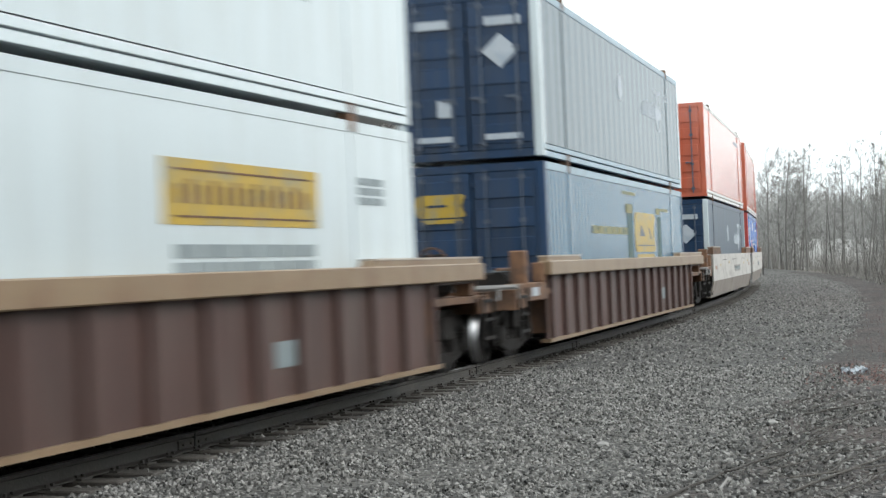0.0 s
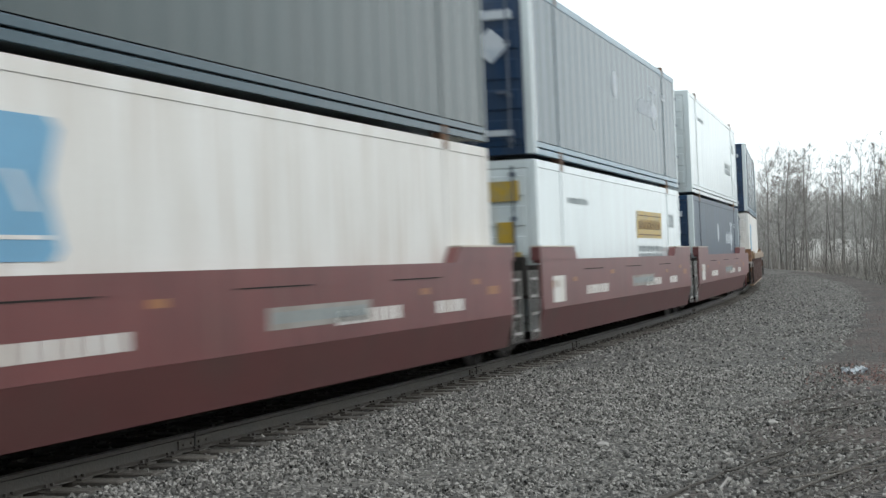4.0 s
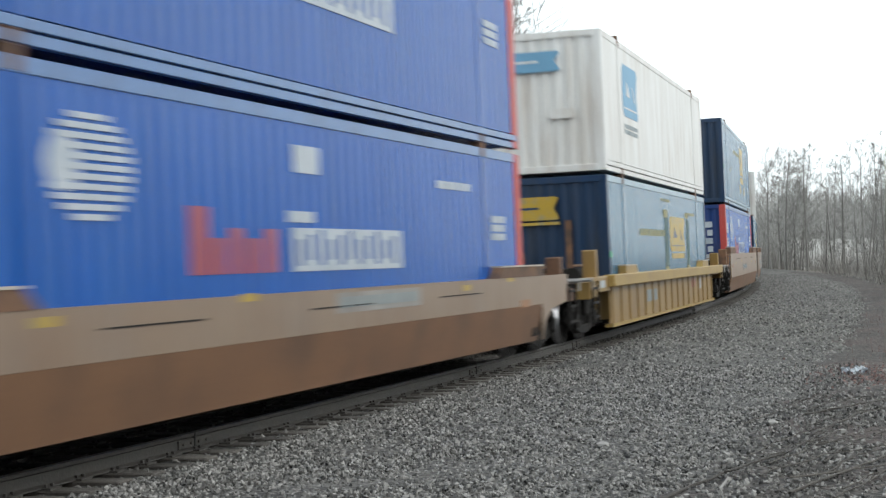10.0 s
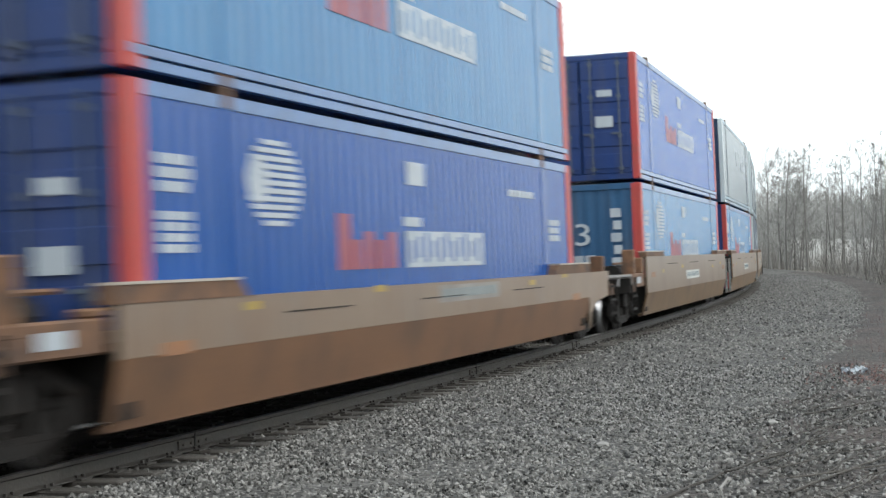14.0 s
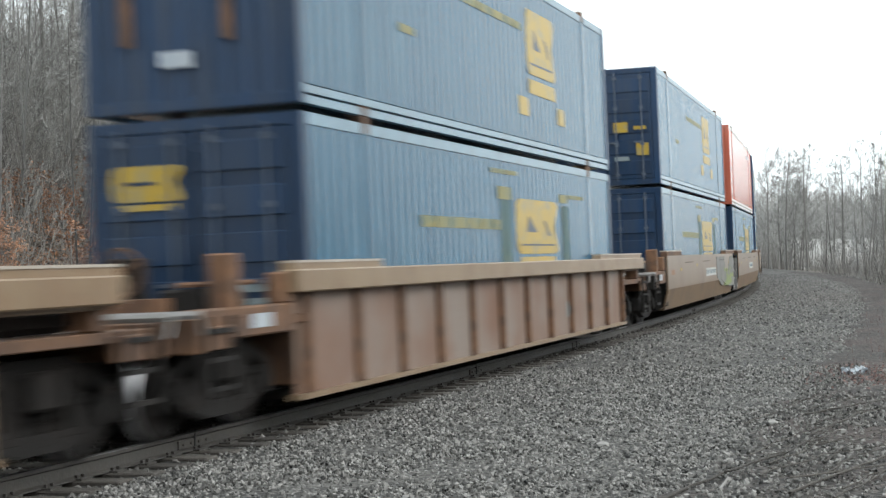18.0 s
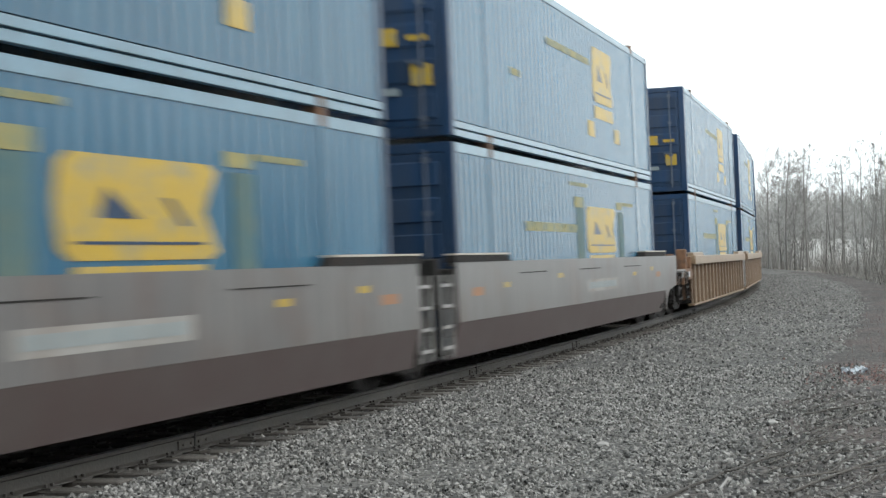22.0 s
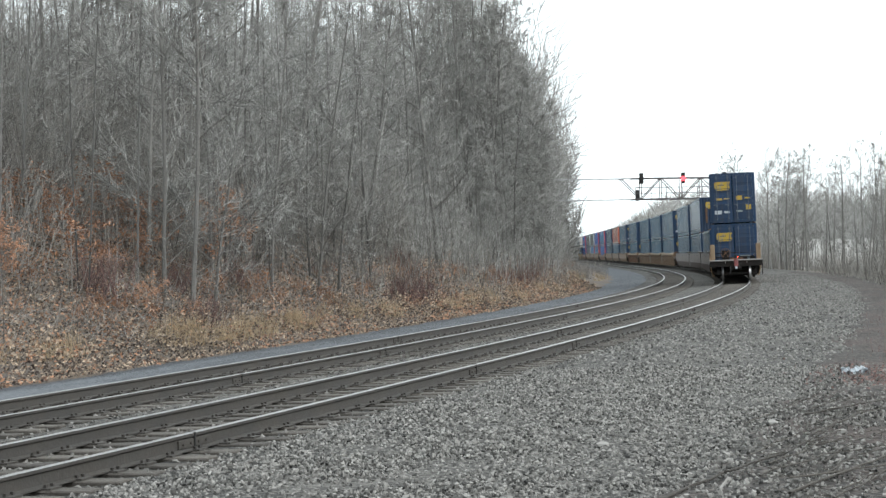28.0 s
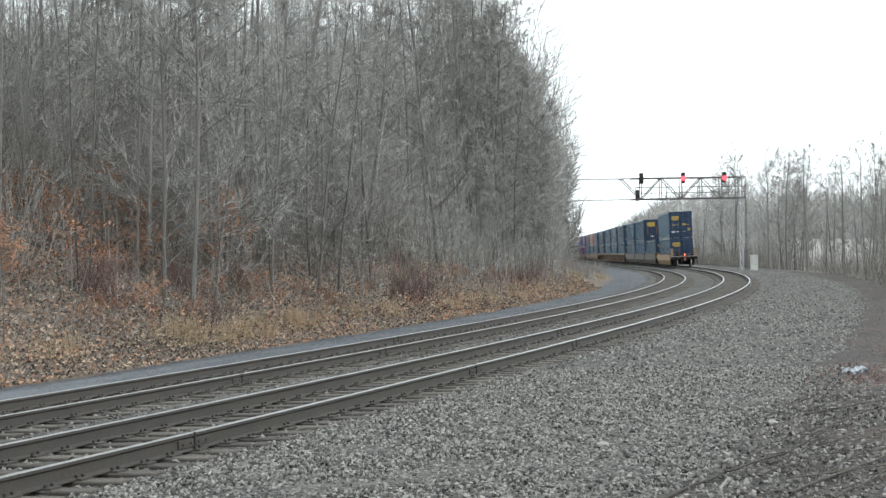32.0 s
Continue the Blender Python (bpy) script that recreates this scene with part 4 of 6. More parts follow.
def truck_meshes():
    out = {"wheel": wheel_mesh()}
    bm = bmesh.new()  # cast side frame with a spring opening
    for pts in ([(-1.15, 0.36), (-0.95, 0.30), (-0.4, 0.16), (0.4, 0.16), (0.95, 0.30), (1.15, 0.36), (1.15, 0.56), (0.9, 0.56), (0.5, 0.32), (-0.5, 0.32), (-0.9, 0.56), (-1.15, 0.56)], [(-1.15, 0.5), (-0.45, 0.78), (0.45, 0.78), (1.15, 0.5), (1.15, 0.62), (0.5, 0.92), (-0.5, 0.92), (-1.15, 0.62)]):
        prism(bm, pts, "y", -0.07, 0.07)
    for x in (-0.48, 0.48):
        box(bm, x - 0.09, x + 0.09, -0.08, 0.08, 0.26, 0.86, 0.01)
    for x in (-0.91, 0.91):
        lathe_y(bm, [(0.13, -0.13), (0.15, -0.1), (0.15, 0.09)], 12, x, 0.44)
    for x in (-0.24, 0.0, 0.24):
        for k in range(5):
            lathe_y(bm, [(0.10, -0.02), (0.1, 0.02)], 8, x, 0.36 + 0.085 * k)
    out["side_frame"] = bpy.data.meshes.new("side_frame")
    bm.to_mesh(out["side_frame"])
    bm.free()
    out["side_frame"].materials.append(M["iron"])
    bm = bmesh.new()
    rod(bm, (0, -0.95, 0.42), (0, 0.95, 0.42), 0.08, 10)
    out["axle"] = bpy.data.meshes.new("axle")
    bm.to_mesh(out["axle"])
    bm.free()
    out["axle"].materials.append(M["iron"])
    bm = bmesh.new()
    box(bm, -0.22, 0.22, -1.15, 1.15, 0.5, 0.82, 0.03)
    box(bm, -1.3, 1.3, -0.3, 0.3, 0.62, 0.74, 0.02)
    box(bm, -0.62, -0.52, -0.75, 0.75, 0.3, 0.5, 0.01)
    box(bm, 0.52, 0.62, -0.75, 0.75, 0.3, 0.5, 0.01)
    out["bolster"] = bpy.data.meshes.new("bolster")
    bm.to_mesh(out["bolster"])
    bm.free()
    out["bolster"].materials.append(M["iron"])
    return out


TRUCK = truck_meshes()


def add_truck(car, x):
    t = share("truck", TRUCK["bolster"], car, pose(x, 0, 0), "dark cast-iron wheel truck")
    for s in (-1, 1):
        share("side_frame", TRUCK["side_frame"], t, pose(0, s * 0.99, 0))
        for dx in (-0.91, 0.91):
            share("wheel", TRUCK["wheel"], t, pose(dx, s * 0.76, 0.42, 0, 0, 0 if s < 0 else 180))
    for dx in (-0.91, 0.91):
        share("axle", TRUCK["axle"], t, pose(dx, 0, 0))
    return t


def add_platform(car, d, body, frame_mat, sill_top, tail=False, deck_mat=None):
    """The end of a car over its coupler truck; d is +1 at the front end, -1 at the rear."""
    def bx(bm, a, b, *r, bevel=0.0):
        box(bm, min(d * a, d * b), max(d * a, d * b), *r, bevel=bevel)
    bm = bmesh.new()
    bx(bm, 8.3, 10.95, -1.4, 1.4, 1.0, 1.1, bevel=0.01)
    bx(bm, 8.25, 8.5, -1.38, 1.38, 0.35, 1.05)
    bx(bm, 10.85, 11.0, -1.45, 1.45, 0.82, 1.14, bevel=0.01)
    part("end_deck", bm, deck_mat or frame_mat, car)
    bm = bmesh.new()
    bx(bm, 8.4, 11.1, -0.28, 0.28, 0.68, 1.02, bevel=0.02)
    part("draft_sill", bm, M["iron"], car)
    bm = bmesh.new()
    bx(bm, 11.0, 11.5, -0.1, 0.1, 0.7, 0.92, bevel=0.02)
    bx(bm, 11.35, 11.62, -0.18, 0.1, 0.66, 0.98, bevel=0.04)
    part("coupler", bm, M["iron"], car)
    bm = bmesh.new()  # brake stand with its wheel
    bx(bm, 8.55, 8.75, 0.35, 0.75, 1.1, 1.75, bevel=0.02)
    part("brake_stand", bm, M["iron"], car)
    bm = bmesh.new()
    for k in range(14):
        a, b = k * math.tau / 14, (k + 1) * math.tau / 14
        rod(bm, (d * 8.82, 0.55 + 0.26 * math.cos(a), 1.6 + 0.26 * math.sin(a)), (d * 8.82, 0.55 + 0.26 * math.cos(b), 1.6 + 0.26 * math.sin(b)), 0.02, 5)
        if k % 3 == 0:
            rod(bm, (d * 8.82, 0.55, 1.6), (d * 8.82, 0.55 + 0.26 * math.cos(a), 1.6 + 0.26 * math.sin(a)), 0.014, 5)
    rod(bm, (d * 8.74, 0.55, 1.6), (d * 8.85, 0.55, 1.6), 0.05, 8)
    part("brake_wheel", bm, M["frame"], car)
    bm = bmesh.new()
    bx(bm, 8.6, 9.2, -0.7, -0.1, 1.1, 1.4, bevel=0.03)
    part("valve_box", bm, M["iron"], car)
    bm = bmesh.new()
    rod(bm, (d * 9.2, -0.95, 1.26), (d * 10.2, -0.95, 1.26), 0.16, 10)
    part("air_tank", bm, M["iron"], car)
    for s in (-1, 1):
        bm = bmesh.new()
        bx(bm, 10.0, 10.28 if tail else 10.2, min(s * 1.16, s * 1.42), max(s * 1.16, s * 1.42), 1.1, 2.1 if tail else 1.74 if d < 0 else 1.62, bevel=0.02)
        part("end_post", bm, frame_mat, car)
        bm = bmesh.new()  # grab irons and sill steps, side on
        ladder(bm, *sorted((d * 10.35, d * 10.85)), s * 1.47 - 0.02, s * 1.47 + 0.02, 0.35, 1.15, 3, 0.022)
        part("step_ladder", bm, M["iron"], car, "black steel step irons")
        y0, y1 = sorted((s * 1.22, s * 1.41))
        bm = bmesh.new()
        if d > 0:  # upper sill return over the truck
            bx(bm, 8.65, 10.3, y0, y1, sill_top - 0.28, sill_top - 0.004, bevel=0.015)
            part("sill_return", bm, body, car)
        else:  # the brake end: a rusty side beam with a stiffener and a stencil plate
            bx(bm, 8.7, 10.9, y0, y1, 0.92, 1.22, bevel=0.02)
            part("side_beam", bm, frame_mat, car)
            bm = bmesh.new()
            bx(bm, 8.7, 9.0, y0, y1, 1.22, sill_top - 0.02, bevel=0.02)
            part("corner_gusset", bm, frame_mat, car)
            bm = bmesh.new()
            bx(bm, 9.3, 9.75, min(s * 1.41, s * 1.416), max(s * 1.41, s * 1.416), 1.0, 1.14)
            part("stencil_plate", bm, M["mark_white"], car)
    bm = bmesh.new()  # air hose looping down beside the coupler
    pts = [(11.0, 0.32, 0.85), (11.15, 0.34, 0.6), (11.3, 0.33, 0.42), (11.45, 0.3, 0.5), (11.55, 0.26, 0.68)]
    for a, b in zip(pts, pts[1:]):
        rod(bm, (d * a[0], a[1], a[2]), (d * b[0], b[1], b[2]), 0.03)
    part("air_hose", bm, M["gap"], car)
    bm = bmesh.new()
    rod(bm, (d * 8.9, -1.05, 1.45), (d * 10.6, -1.05, 1.45), 0.03)
    rod(bm, (d * 9.0, 0.9, 1.15), (d * 10.8, 0.9, 1.15), 0.04)
    rod(bm, (d * 8.8, -1.2, 1.1), (d * 10.9, 1.1, 1.1), 0.03)
    bx(bm, 9.5, 9.9, -0.4, 0.3, 1.1, 1.32)
    part("brake_rigging", bm, M["frame"], car)
    bm = bmesh.new()
    rod(bm, (d * 11.08, -1.5, 1.18), (d * 11.08, 1.5, 1.18), 0.042)
    for y in (-1.5, -0.6, 0.6, 1.5):
        rod(bm, (d * 11.0, y, 1.0), (d * 11.08, y, 1.18), 0.018)
    part("crossing_rail", bm, M["handrail"], car, "white cross handrail")
    for s in (-1, 1):
        bm = bmesh.new()
        bx(bm, 10.25, 10.75, min(s * 1.40, s * 1.46), max(s * 1.40, s * 1.46), 0.84, 1.06, bevel=0.01)
        part("corner_plate", bm, M["yellow_chord"] if tail else frame_mat, car)
    if tail:
        bm = bmesh.new()
        rod(bm, (d * 10.2, -1.35, 1.6), (d * 10.2, 1.35, 1.6), 0.022)
        rod(bm, (d * 10.2, -1.35, 1.35), (d * 10.2, 1.35, 1.35), 0.022)
        part("end_rail", bm, M["iron"], car)


def make_car(kind, paint, front, rear, label, tail=False, chord="chord", graffiti=(), crown=1.58, seam_z=0.758, stencil=0.0):
    """One well of the train; ends are 'C' (coupler platform) or 'A' (articulated joint). The rear joint carries the shared truck."""
    car = empty("well_car", label, "railway car", "cars of the train")
    body, frame_mat = M[paint], M["frame"] if paint not in ("yellow_car", "ochre_car") else M[paint]
    xf = 8.62
    near_end = 8.28 if paint == "tan" and kind == "smooth" else xf
    xa_end, xb_end = -(xf if rear == "C" else near_end), xf if front == "C" else near_end
    for s in (-1, 1):
        bm = bmesh.new()
        if kind == "smooth":
            lo = 0.26
            prof = [(s * 1.46, crown), (s * 1.46, seam_z + 0.002), (s * 1.42, seam_z + 0.002), (s * 1.42, crown - 0.05), (s * 1.32, crown - 0.05), (s * 1.32, crown)]
            prism(bm, prof, "x", xa_end, xb_end)
            sill = part("side_sill", bm, body, car)
            bm = bmesh.new()
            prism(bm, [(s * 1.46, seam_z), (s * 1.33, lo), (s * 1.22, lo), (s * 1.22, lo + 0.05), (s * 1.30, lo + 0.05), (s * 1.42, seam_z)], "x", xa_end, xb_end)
            part("foot_plate", bm, M["foot_" + paint], car, "lower plate, darker than the sill above, with rusty and dirty blotches")
            for x in (-4.3, 0.0, 4.3):
                part("seam", boxed(x - 0.9, x + 0.9, min(s * 1.462, s * 1.468), max(s * 1.462, s * 1.468), crown - 0.2, crown - 0.185), M["iron"], sill)
            for d, e in ((1, front), (-1, rear)):
                if e == "C" and d > 0:  # the upper plate runs on over the truck, its foot cut away at a slant
                    bm = bmesh.new()
                    prism(bm, [(d * xf, crown), (d * 10.35, crown), (d * 10.35, 0.86), (d * (xf + 0.6), 0.76), (d * (xf + 0.15), 0.56), (d * xf, 0.28)], "y", min(s * 1.42, s * 1.455), max(s * 1.42, s * 1.455))
                    part("sill_end", bm, body, car)
        else:
            top = 1.56 if kind == "ribbed" else 1.24
            web_top = top - 0.24
            box(bm, -xf, xf, min(s * 1.34, s * 1.37), max(s * 1.34, s * 1.37), 0.22, web_top + 0.02)
            web = part("side_web", bm, body, car)
            part("top_chord", boxed(-8.85 if rear == "C" else -xf, 10.3 if front == "C" else xf, min(s * 1.30, s * 1.53), max(s * 1.30, s * 1.53), web_top, top, bevel=0.015), M[chord], car, "tan-painted top chord")
            part("bottom_chord", boxed(-xf, xf, min(s * 1.26, s * 1.43), max(s * 1.26, s * 1.43), 0.19, 0.25), M[chord], car)
            n = 12 if paint == "tan_rust" else 17
            rib = None
            for i in range(n):
                x = -xf + 0.25 + i * (2 * xf - 0.5) / (n - 1)
                if rib is None:
                    rib = part("rib", boxed(-0.055, 0.055, min(s * 1.36, s * (1.40 if kind == "low" else 1.45)), max(s * 1.36, s * (1.40 if kind == "low" else 1.45)), 0.25, web_top, bevel=0.012), M["frame"] if paint == "tan_rust" else M["rust_car"] if paint == "rust_car" else body, web).data
                    bpy.context.view_layer.update()
                    web.children[0].matrix_basis = pose(x, 0, 0)
                else:
                    share("rib", rib, web, pose(x, 0, 0))
        for d in (-1, 1):  # container guides on the sill
            bm = bmesh.new()
            ctop = {"smooth": crown, "ribbed": 1.56, "low": 1.24}[kind]
            e = front if d > 0 else rear
            a, b, h = {"smooth": (5.8, 8.7, 0.21), "ribbed": (6.1, 10.3 if e == "C" and d > 0 else 8.8, 0.07), "low": (5.6, 7.1, 0.16)}[kind]
            if crown < 1.5:
                a, b, h = (5.9, 7.3, 0.16) if tail else (6.1, 8.7, 0.16)
            if paint in ("grey_car", "tan") and kind == "smooth":
                h = 0.1
            xa, xb = sorted((d * a, d * b))
            y0, y1 = sorted((s * 1.305, s * 1.47))
            cut = min(0.25, h * 1.3)
            prism(bm, [(xa, ctop), (xb, ctop), (xb - (cut if d < 0 else 0), ctop + h), (xa + (cut if d > 0 else 0), ctop + h)], "y", y0, y1)
            part("guide_block", bm, M["maroon"] if paint == "maroon" else M["iron"] if paint == "grey_car" else M["frame"] if kind == "smooth" and paint not in ("yellow_car", "ochre_car") else M[chord], car)
            part("guide_cap", boxed(xa + (cut if d > 0 else 0), xb - (cut if d < 0 else 0), y0 - 0.01, y1 + 0.01, ctop + h, ctop + h + 0.025), M["guide_cap"], car)
    for i in range(7):
        x = -7.5 + 2.5 * i
        part("cross_beam", boxed(x - 0.12, x + 0.12, -1.3, 1.3, 0.24, 0.375, bevel=0.01), M["iron"], car)
    part("floor_plate", boxed(-8.3, 8.3, -0.5, 0.5, 0.25, 0.33), M["iron"], car)
    for d, e in ((1, front), (-1, rear)):
        sill_top = {"smooth": crown, "ribbed": 1.56, "low": 1.24}[kind]
        if e == "C":
            add_truck(car, d * 9.72)
            add_platform(car, d, body, M["chord"] if tail else frame_mat, sill_top, tail and d < 0, M["iron"] if kind == "smooth" else None)
        else:
            bm = bmesh.new()
            box(bm, min(d * 8.3, d * 8.75), max(d * 8.3, d * 8.75), -1.4, 1.4, 0.95, 1.5, 0.02)
            box(bm, min(d * 8.6, d * 9.5), max(d * 8.6, d * 9.5), -0.5, 0.5, 0.7, 1.05, 0.03)
            part("joint_bulkhead", bm, M["iron"] if kind == "smooth" else frame_mat, car)
            for s in (-1, 1):
                bm = bmesh.new()
                ladder(bm, *sorted((d * 8.78, d * 9.17)), s * 1.4 - 0.02, s * 1.4 + 0.02, 0.3, 1.42, 4, 0.021)
                part("step_ladder", bm, M["handrail"], car, "worn pale step irons")
                part("end_post", boxed(min(d * 8.9, d * 9.1), max(d * 8.9, d * 9.1), min(s * 1.0, s * 1.3), max(s * 1.0, s * 1.3), 1.0, 1.64, bevel=0.02), M["iron"] if kind == "smooth" else frame_mat, car)
            if d < 0:
                add_truck(car, -9.55)
    # stencils and graffiti
    y = -1.456 if kind == "smooth" else -1.371
    def field(mat, xa, xb, za, zb, name="stencil_panel"):
        return part(name, boxed(xa, xb, y - 0.007, y + 0.003, za, zb), M[mat], car)
    if kind == "smooth":
        field("mark_grey" if paint == "pale_ochre" else "cabinet" if paint == "tan" else "spray", -0.2 + stencil, 2.6 + stencil, seam_z + 0.19, seam_z + 0.42)
        bm = bmesh.new()
        for k in range(7):
            box(bm, -0.05 + stencil + k * 0.37, 0.2 + stencil + k * 0.37, y - 0.012, y - 0.005, seam_z + 0.25, seam_z + 0.37)
        tagged(part("lettering", bm, M["mark_grey"], car), kind="stuff")
        for k, x in enumerate((-6.2, -2.6, 4.4, 6.6)):
            field("amber" if paint == "maroon" else "yellow", x, x + 0.32, 1.18 + 0.08 * (k % 2), 1.26 + 0.08 * (k % 2), "reflector")
        for x in (-7.9, 7.3):
            field("amber", x, x + 0.55, crown - 0.48, crown - 0.36, "reflector")
        if paint == "maroon":
            for xa, xb in ((-5.0, -2.9), (1.6, 3.8), (5.0, 6.2)):
                bm = bmesh.new()
                for k in range(int((xb - xa) / 0.3)):
                    box(bm, xa + k * 0.3, xa + k * 0.3 + 0.22, y - 0.007, y + 0.003, 0.92, 1.08)
                tagged(part("lettering", bm, M["dirty_white"], car), kind="stuff")
            field("dirty_white", -7.8, -6.9, 0.85, 1.3)
    else:
        for xa, xb in ((-3.9, -3.2), (-2.9, -2.4)) if kind == "low" else ((3.6, 4.1),):
            field("mark_grey", xa, xb, 0.55, 0.82)
        if kind == "low":
            field("mark_red", 4.0, 4.6, 0.7, 0.95)
            field("mark_white", 5.6, 5.9, 0.62, 0.9)
        if paint == "tan":
            for x in (-8.4, 7.6):
                field("iron", x, x + 0.8, 0.4, 1.3, "end_panel")
                for k in range(4):
                    part("end_stripe", boxed(x + 0.1, x + 0.7, y - 0.012, y - 0.004, 0.47 + 0.12 * k, 0.52 + 0.12 * k), M["mark_grey"], car)
    for mat, xa, xb, za, zb, seed in graffiti:
        rnd = random.Random(seed)
        for k in range(8):
            a, b = rnd.uniform(xa, xb), rnd.uniform(za, zb)
            w, h = rnd.uniform(0.12, 0.35) * (xb - xa), rnd.uniform(0.2, 0.5) * (zb - za)
            pts = [(min(xb, max(xa, a + w * math.cos(t) * rnd.uniform(0.6, 1.1))), min(zb, max(za, b + h * math.sin(t) * rnd.uniform(0.6, 1.1)))) for t in np.arange(0, math.tau, 0.7)]
            bm = bmesh.new()
            prism(bm, pts, "y", y - 0.006 - 0.0012 * k, y + 0.002)
            part("graffiti", bm, M[mat], car, "sprayed graffiti shape")
    return car


# where each car's container rear end stands at 25.5 s, and what it carries
SPEED, T_REF = 22.1, 25.5
STOCK = {
    "ocean": ("faded blue corrugated container with yellow badge and lettering", "ocean", "doors", 0),
    "ocean_old": ("weathered blue container with tall yellow badge", "ocean", "doors", 1),
    "ocean_nose": ("weathered blue container showing its plain navy nose end", "ocean", "nose", 1),
    "cobalt": ("bright blue container with red corner posts and striped globe", "cobalt", "doors", 0),
    "cobalt_pale": ("faded sky-blue container with red corner posts", "cobalt_pale", "doors", 0),
    "cobalt_sky": ("faded sky-blue container showing its sky-blue nose end", "cobalt_sky", "nose", 0),
    "cobalt_nose": ("bright blue container with red posts and plain nose end", "cobalt", "nose", 0),
    "white_panel": ("clean white container with a yellow panel", "white", "doors", 0),
    "white": ("plain white smooth-sided container", "white", "doors", 1),
    "dirty": ("rust-streaked white container with a blue badge", "dirty", "doors", 0),
    "navy": ("dark navy container with white fish-shaped badge", "navy", "doors", 0),
    "slate": ("grey-blue container with pale corner posts", "slate", "doors", 0),
    "orange": ("faded orange container with pale bottom rail", "orange", "doors", 0),
    "dirty_nose": ("rust-streaked white container showing its corrugated nose end", "dirty", "nose", 0),
    "teal": ("dull teal container with yellow square badge", "teal", "doors", 0),
}
TRAIN = [  # rear end, car kind, paint, front, rear, lower, upper
    (623.4, "smooth", "light_car", "C", "A", "cobalt", "orange"),
    (604.3, "smooth", "light_car", "A", "C", "navy", "orange"),
    (582.0, "ribbed", "rust_car", "C", "C", "ocean", "slate"),
    (558.9, "ribbed", "rust_car", "C", "C", "white_panel", "white_panel"),
    (535.7, "ribbed", "rust_car", "C", "C", "dirty", "slate"),
    (512.1, "smooth", "maroon", "C", "A", "navy", "white"),
    (493.0, "smooth", "maroon", "A", "A", "white_panel", "slate"),
    (474.0, "smooth", "maroon", "A", "C", "dirty", "teal"),
    (451.0, "low", "yellow_car", "C", "C", "cobalt_nose", ""),
    (427.9, "smooth", "brown", "C", "A", "cobalt_nose", "dirty_nose"),
    (408.6, "smooth", "brown", "A", "A", "ocean", ""),
    (389.4, "smooth", "brown", "A", "C", "cobalt_nose", "ocean_nose"),
    (366.3, "low", "ochre_car", "C", "C", "ocean_nose_low", "dirty_nose"),
    (343.2, "smooth", "brown", "C", "C", "cobalt", "cobalt"),
    (320.1, "smooth", "tan", "C", "A", "navy", "slate"),
    (301.2, "smooth", "tan", "A", "A", "cobalt_pale", "slate"),
    (281.9, "smooth", "tan", "A", "C", "cobalt_sky", "cobalt"),
    (258.4, "smooth", "brown", "C", "C", "cobalt", "cobalt_pale"),
    (235.0, "smooth", "tan", "C", "A", "ocean", "ocean_old"),
    (215.7, "smooth", "tan", "A", "A", "ocean", "orange"),
    (196.6, "smooth", "tan", "A", "C", "ocean", "ocean_old"),
    (173.7, "ribbed", "tan_rust", "C", "C", "ocean", "ocean_nose"),
    (151.1, "ribbed", "tan", "C", "A", "ocean", "ocean_old"),
    (132.1, "ribbed", "tan", "A", "A", "ocean", "ocean_old"),
    (113.2, "ribbed", "tan", "A", "C", "ocean", "ocean_old"),
    (90.6, "smooth", "grey_car", "C", "A", "ocean", "ocean_old"),
    (71.8, "smooth", "grey_car", "A", "A", "ocean", "ocean_nose"),
    (53.0, "smooth", "grey_car", "A", "C", "ocean", ""),
    (30.6, "smooth", "pale_ochre", "C", "C", "ocean", "ocean_old"),
]
STOCK["ocean_nose_low"] = ("deep blue container with a yellow badge on its nose", "ocean", "nose", 0)
M["tan_rust"] = surface("pinkish_rust_paint", (0.245, 0.195, 0.165), 0.6, second=(0.21, 0.125, 0.085), amount=0.9, scale=1.1, dirt=RUST, dirt_amount=0.6, dirt_scale=1.2, fine_amount=0.2)
CAR_LABEL = {"pale_ochre": "pale ochre well car at the tail of the train", "light_car": "pale grey smooth-sided well car", "rust_car": "rust-brown ribbed well car with tan chords", "maroon": "maroon smooth-sided well car with faded lettering", "yellow_car": "brownish ochre well car with scuffed side sills", "ochre_car": "bright ochre-yellow well car with dark dirt runs", "brown": "brown smooth-sided well car with worn stencils", "tan": "tan well car with scuffed paint", "tan_rust": "pinkish rusty ribbed well car", "grey_car": "dirty grey smooth-sided well car"}
GRAFFITI = {9: (("spray_blue", -6.8, -2.6, 0.66, 1.5, 5), ("spray_blue", -4.4, 0.3, 0.66, 1.52, 6)), 10: (("mark_white", 3.2, 5.6, 0.45, 1.45, 6), ("mark_grey", 3.5, 5.2, 0.4, 1.2, 7)), 20: (("spray_grey", 2.8, 8.2, 0.5, 1.5, 8), ("spray_grey", 4.2, 8.2, 0.6, 1.5, 18), ("spray_green", 3.6, 8.0, 0.55, 1.15, 9), ("spray_green", 5.8, 8.1, 0.8, 1.2, 19)), 27: (("spray", -8.4, -3.4, 0.5, 1.45, 10), ("spray", -2.4, 1.4, 1.1, 1.5, 13), ("light_car", 3.9, 4.9, 0.5, 1.3, 12), ("orange", 3.4, 4.0, 1.25, 1.33, 15), ("orange", -0.6, 0.0, 1.05, 1.14, 16)), 28: (("red", 2.4, 4.3, 1.0, 1.16, 14),)}
